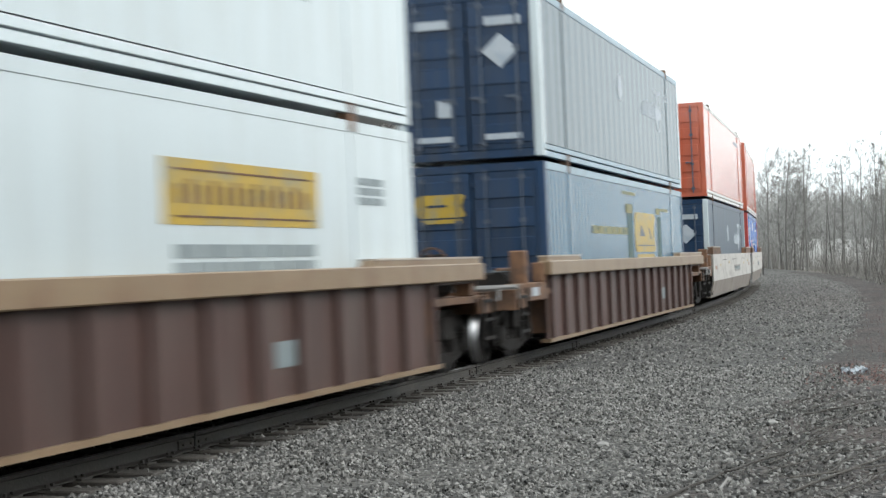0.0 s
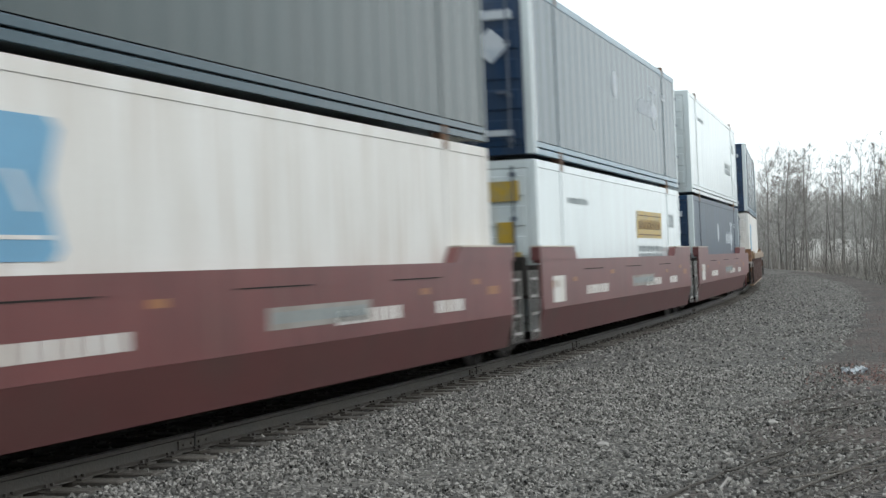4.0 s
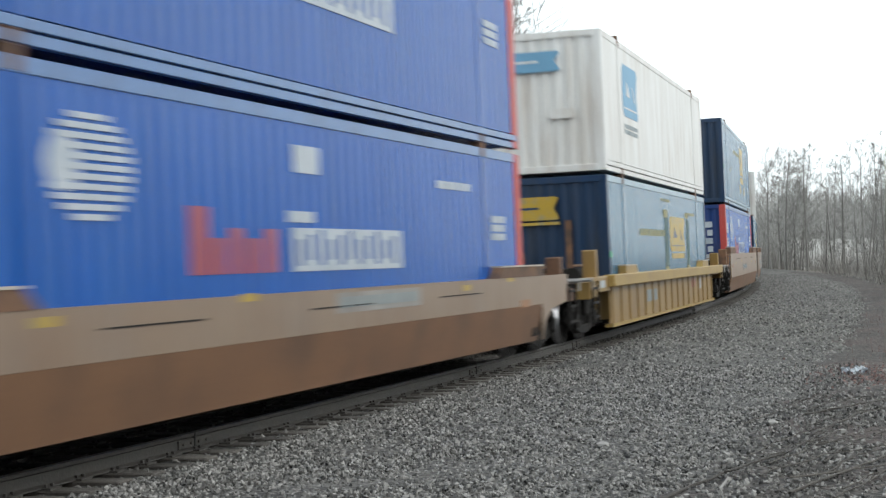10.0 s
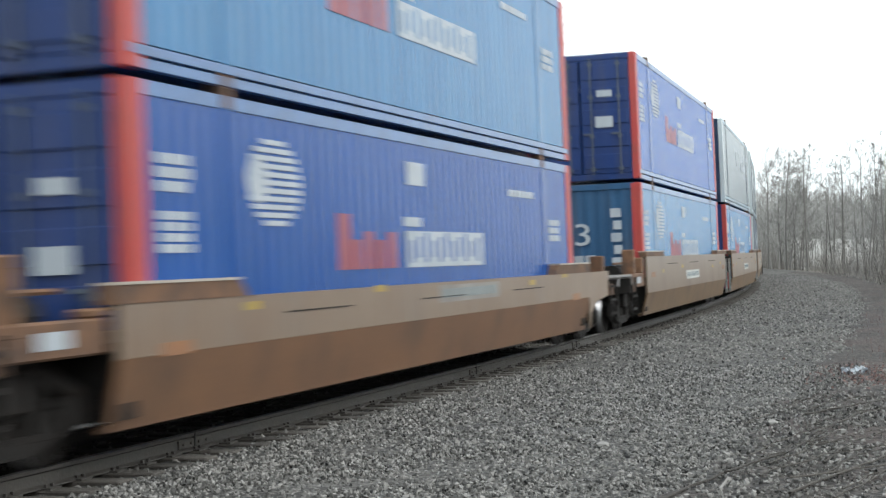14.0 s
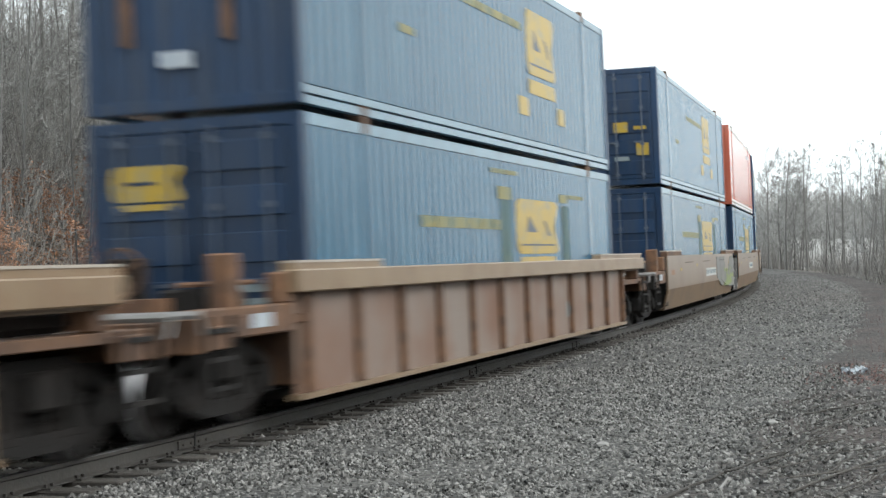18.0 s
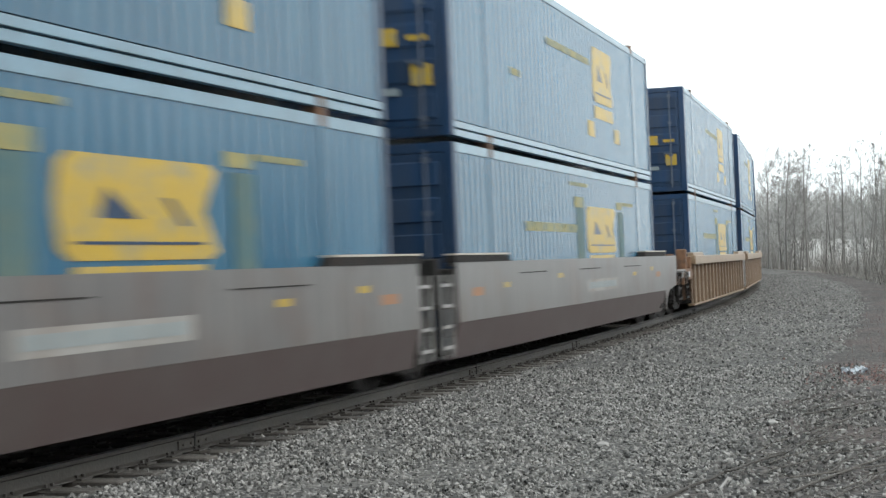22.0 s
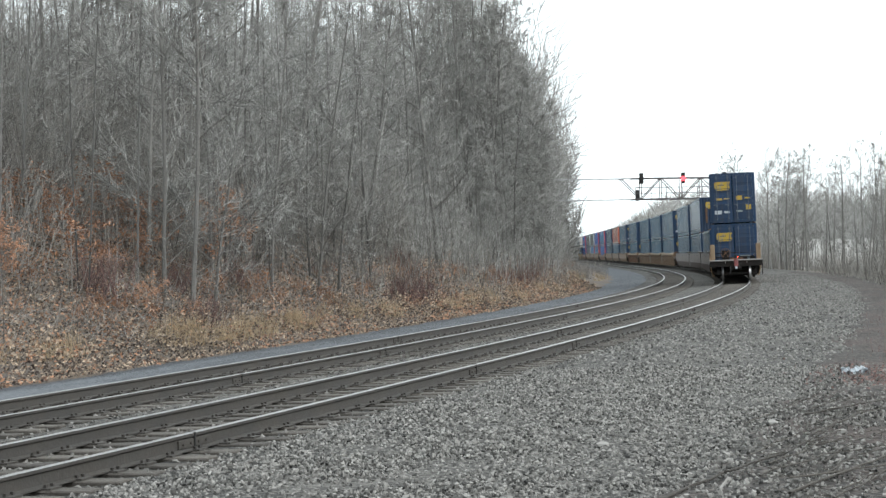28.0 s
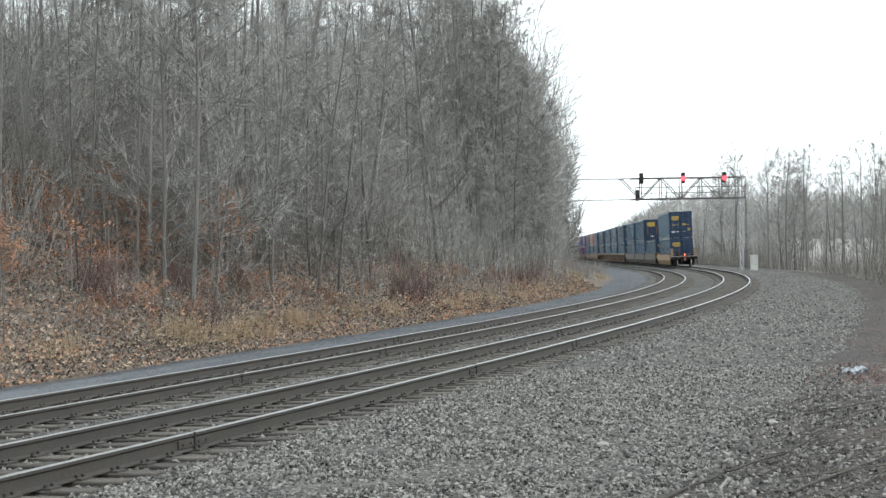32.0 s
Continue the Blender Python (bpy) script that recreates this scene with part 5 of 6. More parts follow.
STENCIL = {9: 2.0, 10: -0.6, 11: -1.6, 14: 0.9, 15: -0.9, 16: -1.5}  # the stencil panel sits differently on each car
FLOOR = 0.387
moving = []  # (thing, s of its middle at T_REF, height above the rails)


def make_train():
    first = {}
    for i, (rear, kind, paint, front, back, low, high) in enumerate(TRAIN):
        mid = rear + L / 2
        car = make_car(kind, paint, front, back, CAR_LABEL[paint], chord="yellow_chord" if kind == "low" else "chord", tail=(i == len(TRAIN) - 1), graffiti=GRAFFITI.get(i, ()), crown=1.42 if i == len(TRAIN) - 1 else 1.32 if i in (13, 17) else 1.58, seam_z=0.86 if i in (13, 17) else 0.758, stencil=STENCIL.get(i, 0.0))
        moving.append((car, mid, 0.0))
        for which, up in ((low, FLOOR), (high, FLOOR + CH + 0.09)):
            if not which:
                continue
            label, style, end, variant = STOCK[which]
            if which in first:
                c = copy_thing(first[which], Matrix.Identity(4))
            else:
                c = first[which] = make_container(style, label, end, variant)
            moving.append((c, mid, up))
    # end-of-train marker hung on the last coupler
    tail_mid = TRAIN[-1][0] + L / 2
    marker = empty("train_marker", "dull red end-of-train marker with a flashing lamp", "marker light")
    bm = bmesh.new()
    box(bm, -11.72, -11.56, -0.11, 0.11, 0.82, 1.28, 0.03)
    part("case", bm, M["marker_case"], marker)
    for y in (-0.09, 0.09):
        part("lamp_bracket", boxed(-11.72, -11.6, y - 0.012, y + 0.012, 1.28, 1.46), M["gap"], marker)
    # added drum: turning the lens away stands in for the lamp's blinking
    bm = bmesh.new()
    rod(bm, (0, 0, 0), (0, 0, 0.16), 0.08, 10)
    beacon = part("beacon", bm, M["gap"], marker, "added black drum that turns the lens to imitate flashing")
    beacon.matrix_basis = pose(-11.66, 0, 1.29)
    bm = bmesh.new()
    rod(bm, (-0.055, 0, 0.08), (-0.084, 0, 0.08), 0.072, 12)
    part("lens", bm, M["marker_red"], beacon)
    part("plate", boxed(-11.728, -11.722, -0.06, 0.06, 0.7, 0.83), M["mark_white"], marker)
    moving.append((marker, tail_mid, 0.0))
    return beacon


beacon = make_train()


# ---- bare woods ----
class Shape:
    """Collects tapered limbs as plain lists."""

    def __init__(self):
        self.v, self.f = [], []

    def limb(self, pts, radii, sides):
        rings = []
        for i, p in enumerate(pts):
            d = (pts[min(i + 1, len(pts) - 1)] - pts[max(i - 1, 0)]).normalized()
            a = d.orthogonal().normalized()
            b = d.cross(a)
            ring = []
            for k in range(sides):
                t = k * math.tau / sides
                ring.append(len(self.v))
                self.v.append((p + (a * math.cos(t) + b * math.sin(t)) * radii[i])[:])
            rings.append(ring)
        for r, q in zip(rings, rings[1:]):
            for k in range(sides):
                self.f.append((r[k], r[(k + 1) % sides], q[(k + 1) % sides], q[k]))

    def spike(self, p, d, length, r):
        """A twig: a ridged sliver that runs out in a point."""
        a = d.orthogonal().normalized()
        b = d.cross(a)
        n = len(self.v)
        self.v += [(p + a * r)[:], (p + b * r * 1.2)[:], (p - a * r - b * r * 0.6)[:], (p + d * length)[:]]
        self.f += [(n, n + 1, n + 3), (n + 1, n + 2, n + 3)]

    def leaf(self, p, size, rnd):
        a = Vector((rnd.uniform(-1, 1), rnd.uniform(-1, 1), rnd.uniform(-0.6, 0.6))).normalized() * size
        b = a.orthogonal().normalized() * size * 0.55
        n = len(self.v)
        lift = Vector((0, 0, size * 0.25))
        self.v += [(p - a)[:], (p - b + lift)[:], (p + a)[:], (p + b + lift)[:]]
        self.f += [(n, n + 1, n + 2), (n, n + 2, n + 3)]

    def mesh(self, name, material):
        me = bpy.data.meshes.new(name)
        me.from_pydata(self.v, [], self.f)
        me.materials.append(material)
        return me


def jitter(rnd, k):
    return Vector((rnd.uniform(-k, k), rnd.uniform(-k, k), rnd.uniform(-k, k)))


def bend(d, rnd, k, rise=0.0):
    return (d + jitter(rnd, k) + Vector((0, 0, rise))).normalized()


def grow(seed, height, trunk_r, crown_from, limbs, reach, twigs, twig_r=0.012, steep=0.75, branches=5, skin="twig", rind="bark"):
    """Trunk and crown meshes of one bare tree."""
    rnd = random.Random(seed)
    trunk, crown = Shape(), Shape()
    pts, p, d = [], Vector((0, 0, -0.3)), Vector((rnd.uniform(-0.05, 0.05), rnd.uniform(-0.05, 0.05), 1)).normalized()
    n = 8
    for i in range(n + 1):
        pts.append(p.copy())
        p = p + d * (height / n)
        d = bend(d, rnd, 0.06, 0.04)
    radii = [trunk_r * (1.25 if i == 0 else 1 - 0.88 * i / n) for i in range(n + 1)]
    trunk.limb(pts, radii, 7)
    for i in range(limbs):
        t = crown_from + (1 - crown_from) * (i + rnd.random()) / limbs
        t = min(t, 0.98)
        k = min(n - 1, int(t * n))
        base = pts[k].lerp(pts[k + 1], t * n - k)
        r0 = trunk_r * (1 - 0.88 * t) * 0.36
        turn = rnd.uniform(0, math.tau)
        up = steep + 0.35 * rnd.random()
        d = Vector((math.cos(turn), math.sin(turn), up)).normalized()
        length = reach * (1.15 - 0.75 * (t - crown_from) / (1 - crown_from)) * rnd.uniform(0.6, 1.15)
        q, lp = base.copy(), [base.copy()]
        seg = 4
        for j in range(seg):
            q = q + d * (length / seg)
            d = bend(d, rnd, 0.16, 0.10)
            lp.append(q.copy())
        trunk.limb(lp, [r0 * (1 - 0.8 * j / seg) for j in range(seg + 1)], 3)
        for b in range(branches):
            u = rnd.uniform(0.2, 1.0) * seg
            j = min(seg - 1, int(u))
            start = lp[j].lerp(lp[j + 1], u - j)
            e = bend((lp[j + 1] - lp[j]).normalized(), rnd, 0.75, 0.15)
            bl = length * rnd.uniform(0.25, 0.5)
            mid = start + e * bl * 0.5
            e2 = bend(e, rnd, 0.25, 0.1)
            end = mid + e2 * bl * 0.5
            crown.limb([start, mid, end], [r0 * 0.4, r0 * 0.25, r0 * 0.1], 3)
            for w in range(round(twigs * (1.25 - 0.5 * t))):
                v = rnd.uniform(0.1, 1.0)
                s0 = start.lerp(mid, v * 2) if v < 0.5 else mid.lerp(end, v * 2 - 1)
                crown.spike(s0, bend(e2, rnd, 1.0, 0.05), rnd.uniform(0.3, 0.9), twig_r)
    for w in range(limbs * 3):  # short shoots along the stem
        t = rnd.uniform(crown_from * 0.4, 1)
        k = min(n - 1, int(t * n))
        base = pts[k].lerp(pts[k + 1], t * n - k)
        turn = rnd.uniform(0, math.tau)
        crown.spike(base, Vector((math.cos(turn), math.sin(turn), rnd.uniform(0.1, 0.9))).normalized(), rnd.uniform(0.5, 1.6), twig_r * 1.2)
    return trunk.mesh("trunk", M[rind]), crown.mesh("crown", M[skin])


def plant(pair, m, label, group, scale, name="tree"):
    t = empty(name, label, name, group)
    t.matrix_basis = m @ Matrix.Diagonal((scale, scale, scale, 1))
    for name, me in zip(("trunk", "crown"), pair):
        share(name, me, t, Matrix.Identity(4))
    return t


def stems(shape, rnd, base, height, sides, r):
    """A thin upright stem with side shoots."""
    d = Vector((rnd.uniform(-0.35, 0.35), rnd.uniform(-0.35, 0.35), 1)).normalized()
    shape.spike(base, d, height, r)
    for k in range(sides):
        t = rnd.uniform(0.15, 0.9)
        e = bend(d, rnd, 1.0, 0.1)
        shape.spike(base + d * height * t, e, height * rnd.uniform(0.1, 0.34), r * 0.5)


def sprays(shape, rnd, base, height, forks, r):
    """A slim leaning tree: a bent leader, forking branches and fine twigs that go all ways."""
    d = Vector((rnd.gauss(0, 0.09), rnd.gauss(0, 0.09), 1)).normalized()
    pts = [base, base + d * height * 0.5]
    pts.append(pts[1] + bend(d, rnd, 0.1) * height * 0.5)
    shape.limb(pts, [r, r * 0.6, r * 0.12], 3)
    for k in range(forks):
        u = rnd.uniform(0.2, 1.0) * 2
        j = min(1, int(u))
        start = pts[j].lerp(pts[j + 1], u - j)
        turn = rnd.uniform(0, math.tau)
        e = Vector((math.cos(turn), math.sin(turn), rnd.uniform(0.25, 1.3))).normalized()
        n = rnd.uniform(0.8, 2.6)
        shape.spike(start, e, n, r * 0.3)
        for w in range(5):
            shape.spike(start + e * n * rnd.uniform(0.2, 0.95), bend(e, rnd, 1.0, 0.05), rnd.uniform(0.35, 1.1), r * 0.16)


def canopy(u):
    """How high the woods beyond the curve stand, for their distance, from the open line to the right."""
    return max(0.012, min(0.066, 0.018 + (u - 0.109) * 0.62 if u < 0.145 else 0.0403 + (u - 0.145) * 0.8))


def wood_end(u):
    """How high the end of the wooded bank stands, for its distance: a rounded shoulder over the line."""
    return 0.30 if u < 0.03 else max(0.03, 0.16 - (u - 0.046) * 2.9)


def make_woods():
    rnd = random.Random(21)
    tall = [grow(100 + k, 19.0 + 1.2 * (k % 3), 0.085 + 0.02 * (k % 3), 0.12, 30, 4.0, 11, 0.0075, 0.55, 6) for k in range(5)]
    edge = [grow(120 + k, 11.0 + k, 0.06, 0.06, 22, 2.8, 13, 0.0085, 0.5, 5) for k in range(3)]
    thin = [grow(110 + k, 19.0 + 1.2 * (k % 3), 0.10, 0.14, 22, 3.8, 11, 0.013, 0.6, 6) for k in range(4)]
    far_edge = [grow(125 + k, 11.0 + k, 0.06, 0.06, 20, 2.2, 14, 0.012, 0.7, 6) for k in range(3)]
    sapling = [grow(130 + k, 6.0 + 1.3 * k, 0.03, 0.08, 13, 1.5, 8, 0.008, 0.8, 3) for k in range(3)]
    count = 0
    # the bank to the left of the line
    for i in range(3000):
        s, d = rnd.uniform(6, 150), 2.0 + 36 * rnd.random() ** 1.3
        if i % 4 == 0:
            s, d = rnd.uniform(6, 34), rnd.uniform(7, 38)
        elif i % 4 == 1:
            s, d = rnd.uniform(80, 148), rnd.uniform(1.5, 9)
        lat = HILL_EDGE - d
        p = beside(s, lat, 0)
        u = p.x / p.y
        short = d < 6 and rnd.random() < 0.6 or u > 0.036 or p.y < 37 or (d < 8 and p.y < 60)
        if p.y < 29 or u > (0.064 if short else 0.044) or p.x < -p.y * 0.30 - 3:
            continue
        if p.y > 75 and d > 24:
            continue
        p.z = hill_z(s, lat) - 0.1
        pick = rnd.randrange(3)
        pair = (edge if p.y < 75 else far_edge)[pick] if short else rnd.choice(tall if p.y < 70 else thin)
        k = rnd.uniform(0.8, 1.15)
        if short and u > 0.03:
            k = min(1.5, max(0.4, (wood_end(u + 0.012) * p.y + EYE_Z - p.z) * rnd.uniform(0.8, 1.0) / (11.0 + pick)))
        plant(pair, Matrix.Translation(p) @ pose(0, 0, 0, rnd.uniform(-5, 5), rnd.uniform(-5, 5), rnd.uniform(0, 360)), "tall bare grey tree on the leafy bank" if not short else "slender bare tree at the edge of the wood", "trees on the bank", k)
        count += 1
        if count >= 185:
            break
    count = 0
    for i in range(2500):  # undergrowth of thin saplings
        s, d = rnd.uniform(8, 135), 1.0 + 17 * rnd.random() ** 1.2
        if i % 4 == 0:
            s, d = rnd.uniform(95, 145), rnd.uniform(1, 6)
        lat = HILL_EDGE - d
        p = beside(s, lat, 0)
        if p.y < 20 or (s < 36 and d < 5) or p.x > p.y * 0.071 or p.x < -p.y * 0.30 - 1:
            continue
        if d < 4 and s < 40 and rnd.random() < 0.7:
            continue
        p.z = hill_z(s, lat) - 0.05
        plant(rnd.choice(sapling), Matrix.Translation(p) @ pose(0, 0, 0, rnd.uniform(-7, 7), rnd.uniform(-7, 7), rnd.uniform(0, 360)), "thin bare sapling on the bank", "saplings on the bank", rnd.uniform(0.7, 1.2) * (0.75 if d < 3 else 1), "sapling")
        count += 1
        if count >= 170:
            break
    # open trees to the right of the line; the far ones are one wood
    rest = Shape()
    small = [grow(140 + k, 10.0 + 1.5 * k, 0.085 + 0.014 * k, 0.14, 26, 3.3, 8, 0.011, 0.6, 5) for k in range(5)]
    for i in range(74):  # spread evenly across the open side
        u = 0.150 + 0.148 * ((i * 0.618034) % 1)
        y = rnd.uniform(92, 185) if u > 0.186 else rnd.uniform(168, 240)
        p = Vector((u * y, y, 0))
        s, d = near_line(u * y, y)
        if d < 8 or (0.232 < u < 0.268 and rnd.random() < 0.35):
            continue
        p.z = hill_z(s, d) - 0.1
        m = Matrix.Translation(p) @ pose(0, 0, 0, rnd.uniform(-5, 5), rnd.uniform(-5, 5), rnd.uniform(0, 360))
        pick = rnd.randrange(5)
        rise = rnd.uniform(0.62, 1.06) * canopy(u)
        if u > 0.24 and rnd.random() < 0.25:
            rise = rnd.uniform(0.068, 0.08)
        plant(small[pick], m, "thin bare tree beside the far curve", "trees beyond the curve", (rise * y + EYE_Z - p.z) / (10.0 + 1.5 * pick))
    for i in range(190):
        s, d = 170 + 320 * rnd.random() ** 1.1, 9 + 36 * rnd.random() ** 1.4
        p = beside(s, d, hill_z(s, d) - 0.1)
        if p.x > p.y * 0.295 + 3:
            continue
        sprays(rest, rnd, p, (rnd.uniform(0.6, 0.95) * canopy(p.x / p.y) * p.y + EYE_Z - p.z), 26, 0.09)
    tagged(new("distant_wood", rest.mesh("distant_wood", M["hazed_twig"])), "bare wood along the far curve, with haze in its colour", "woods", kind="stuff")


def make_shrub(seed, height, stems, leaves, skin="brush"):
    rnd = random.Random(seed)
    sh, lf = Shape(), Shape()
    for i in range(stems):
        base = Vector((rnd.gauss(0, 0.35), rnd.gauss(0, 0.35), -0.05))
        d = Vector((rnd.uniform(-0.5, 0.5), rnd.uniform(-0.5, 0.5), 1)).normalized()
        h = height * rnd.uniform(0.5, 1.1)
        mid = base + d * h * 0.5
        d2 = bend(d, rnd, 0.3, 0.1)
        end = mid + d2 * h * 0.5
        sh.limb([base, mid, end], [0.013, 0.009, 0.003], 3)
        for w in range(7):
            v = rnd.uniform(0.25, 1)
            s0 = base.lerp(mid, v * 2) if v < 0.5 else mid.lerp(end, v * 2 - 1)
            t = bend(d2, rnd, 0.9, 0.1)
            sh.spike(s0, t, rnd.uniform(0.2, 0.6) * height * 0.5, 0.006)
            for q in range(leaves if rnd.random() < 0.7 else 0):
                lf.leaf(s0 + t * rnd.uniform(0.1, 0.5) * height * 0.5 + jitter(rnd, 0.1), rnd.uniform(0.03, 0.06), rnd)
    return sh.mesh("stems", M[skin]), (lf.mesh("leaves", M["leaf"]) if leaves else None)


def make_oak(seed, height, clumps):
    """A young oak that keeps its dead leaves in loose layers."""
    rnd = random.Random(seed)
    sh, lf = Shape(), Shape()
    top = Vector((rnd.gauss(0, 0.2), rnd.gauss(0, 0.2), height))
    sh.limb([Vector((0, 0, -0.1)), top * 0.5, top], [0.028, 0.019, 0.005], 4)
    for i in range(clumps):
        v = rnd.uniform(0.3, 1.0)
        turn = rnd.uniform(0, math.tau)
        e = Vector((math.cos(turn), math.sin(turn), rnd.uniform(0.05, 0.5))).normalized()
        n = rnd.uniform(0.5, 1.3) * (1.25 - 0.6 * v)
        sh.spike(top * v, e, n, 0.011)
        for w in range(5):
            at = top * v + e * n * rnd.uniform(0.25, 1)
            f = bend(e, rnd, 0.9)
            sh.spike(at, f, 0.4, 0.005)
            for q in range(11):
                lf.leaf(at + f * rnd.uniform(0.05, 0.45) + jitter(rnd, 0.07), rnd.uniform(0.032, 0.062), rnd)
    return sh.mesh("stems", M["brush"]), lf.mesh("leaves", M["leaf"])


def make_brush():
    rnd = random.Random(31)
    oaks = [make_oak(240 + k, 1.9 + 0.5 * k, 15 + 3 * k) for k in range(3)]
    bare = [make_shrub(200 + k, 1.9 + 0.4 * k, 26, 0) for k in range(3)]
    leafy = [make_shrub(210 + k, 0.9 + 0.35 * k, 12, 6) for k in range(3)]
    ruddy = [make_shrub(220 + k, 1.3 + 0.3 * k, 60, 0, "bramble") for k in range(2)]
    def stand(pair, s, d, k, label):
        lat = HILL_EDGE - d
        t = empty("shrub", label, "shrub", "brush on the bank")
        t.matrix_basis = Matrix.Translation(beside(s, lat, hill_z(s, lat))) @ pose(0, 0, 0, 0, 0, rnd.uniform(0, 360)) @ Matrix.Diagonal((k, k, k, 1))
        share("bush", pair[0], t, Matrix.Identity(4))
        if pair[1]:
            share("foliage", pair[1], t, Matrix.Identity(4))
    for s, d in ((24.2, 4.2), (25.4, 5.6), (26.6, 4.7), (27.6, 6.4), (28.6, 5.2), (29.5, 6.8), (30.8, 5.0), (31.6, 6.2), (33.2, 5.4), (34.6, 6.6), (36.2, 5.6), (37.0, 7.0), (38.5, 6.2), (23.4, 3.4), (41.5, 8.0), (45.5, 7.4)):
        stand(oaks[rnd.randrange(3)], s + rnd.gauss(0, 0.4), d - 0.9 + rnd.gauss(0, 0.8), rnd.uniform(0.6, 1.1), "young oak that keeps its rusty orange leaves")
    for s, d in ((28, 3.4), (25.2, 3.0), (29.8, 3.9), (33.6, 3.2), (42.6, 6), (23.8, 2.4), (26.3, 2), (31.3, 2.4), (36.5, 1.5), (39, 2.6), (44, 1.6), (48, 2.6), (53.1, 3.9), (58, 2.2), (64, 2)):
        for q in range(2):
            stand(rnd.choice(leafy), s + rnd.gauss(0, 1.2), max(0.6, d + rnd.gauss(0, 0.8)), rnd.uniform(0.4, 0.8), "shrub hung with rusty orange dead leaves")
    for s, d in ((29.3, 1.2), (31.4, 2.9), (48.7, 2.0), (46.6, 0.9), (50, 1.2), (51, 2.4), (22, 4.5), (27, 3), (36, 3.1), (66, 1.6), (70, 1.2), (56, 3.2), (58, 4.4), (75, 1.4), (80, 1.8), (22.5, 10), (24, 12)):
        stand(rnd.choice(ruddy), s, d, rnd.uniform(0.6, 1.0), "low reddish-brown bramble bush at the foot of the bank")
    count = 0
    for i in range(700):
        s, d = rnd.uniform(6, 140), 0.4 + 15 * rnd.random() ** 1.5
        if i % 5 == 0:
            s, d = rnd.uniform(10, 44), rnd.uniform(3, 15)
        lat = HILL_EDGE - d
        p = beside(s, lat, 0)
        if p.y < 20 or p.x < -p.y * 0.30 - 1:
            continue
        p.z = hill_z(s, lat)
        if s < 34 and d < 4.5:
            continue
        near = s < 44 and d > 3
        pair = rnd.choice(leafy) if rnd.random() < (0.22 if near else 0.06) else rnd.choice(bare)
        t = empty("shrub", "shrub with rusty dead leaves on the bank" if pair[1] else "bare grey-brown shrub on the bank", "shrub", "brush on the bank")
        k = rnd.uniform(0.7, 1.25) * (0.5 if d < 4 and not pair[1] else 0.8 if d < 4 else 1)
        t.matrix_basis = Matrix.Translation(p) @ pose(0, 0, 0, 0, 0, rnd.uniform(0, 360)) @ Matrix.Diagonal((k, k, k, 1))
        share("bush", pair[0], t, Matrix.Identity(4))
        if pair[1]:
            share("foliage", pair[1], t, Matrix.Identity(4))
        count += 1
        if count >= 170:
            break
    # right-hand thicket at the foot of the trees
    for i in range(50):
        s, d = 58 + 170 * rnd.random(), 8.5 + 16 * rnd.random()
        p = beside(s, d, 0)
        if p.x > p.y * 0.3 + 2:
            continue
        p.z = hill_z(s, d)
        t = empty("shrub", "bare grey-brown shrub below the far trees", "shrub", "brush beyond the curve")
        k = rnd.uniform(0.6, 1.2)
        t.matrix_basis = Matrix.Translation(p) @ pose(0, 0, 0, 0, 0, rnd.uniform(0, 360)) @ Matrix.Diagonal((k, k, k, 1))
        share("bush", rnd.choice(bare)[0], t, Matrix.Identity(4))


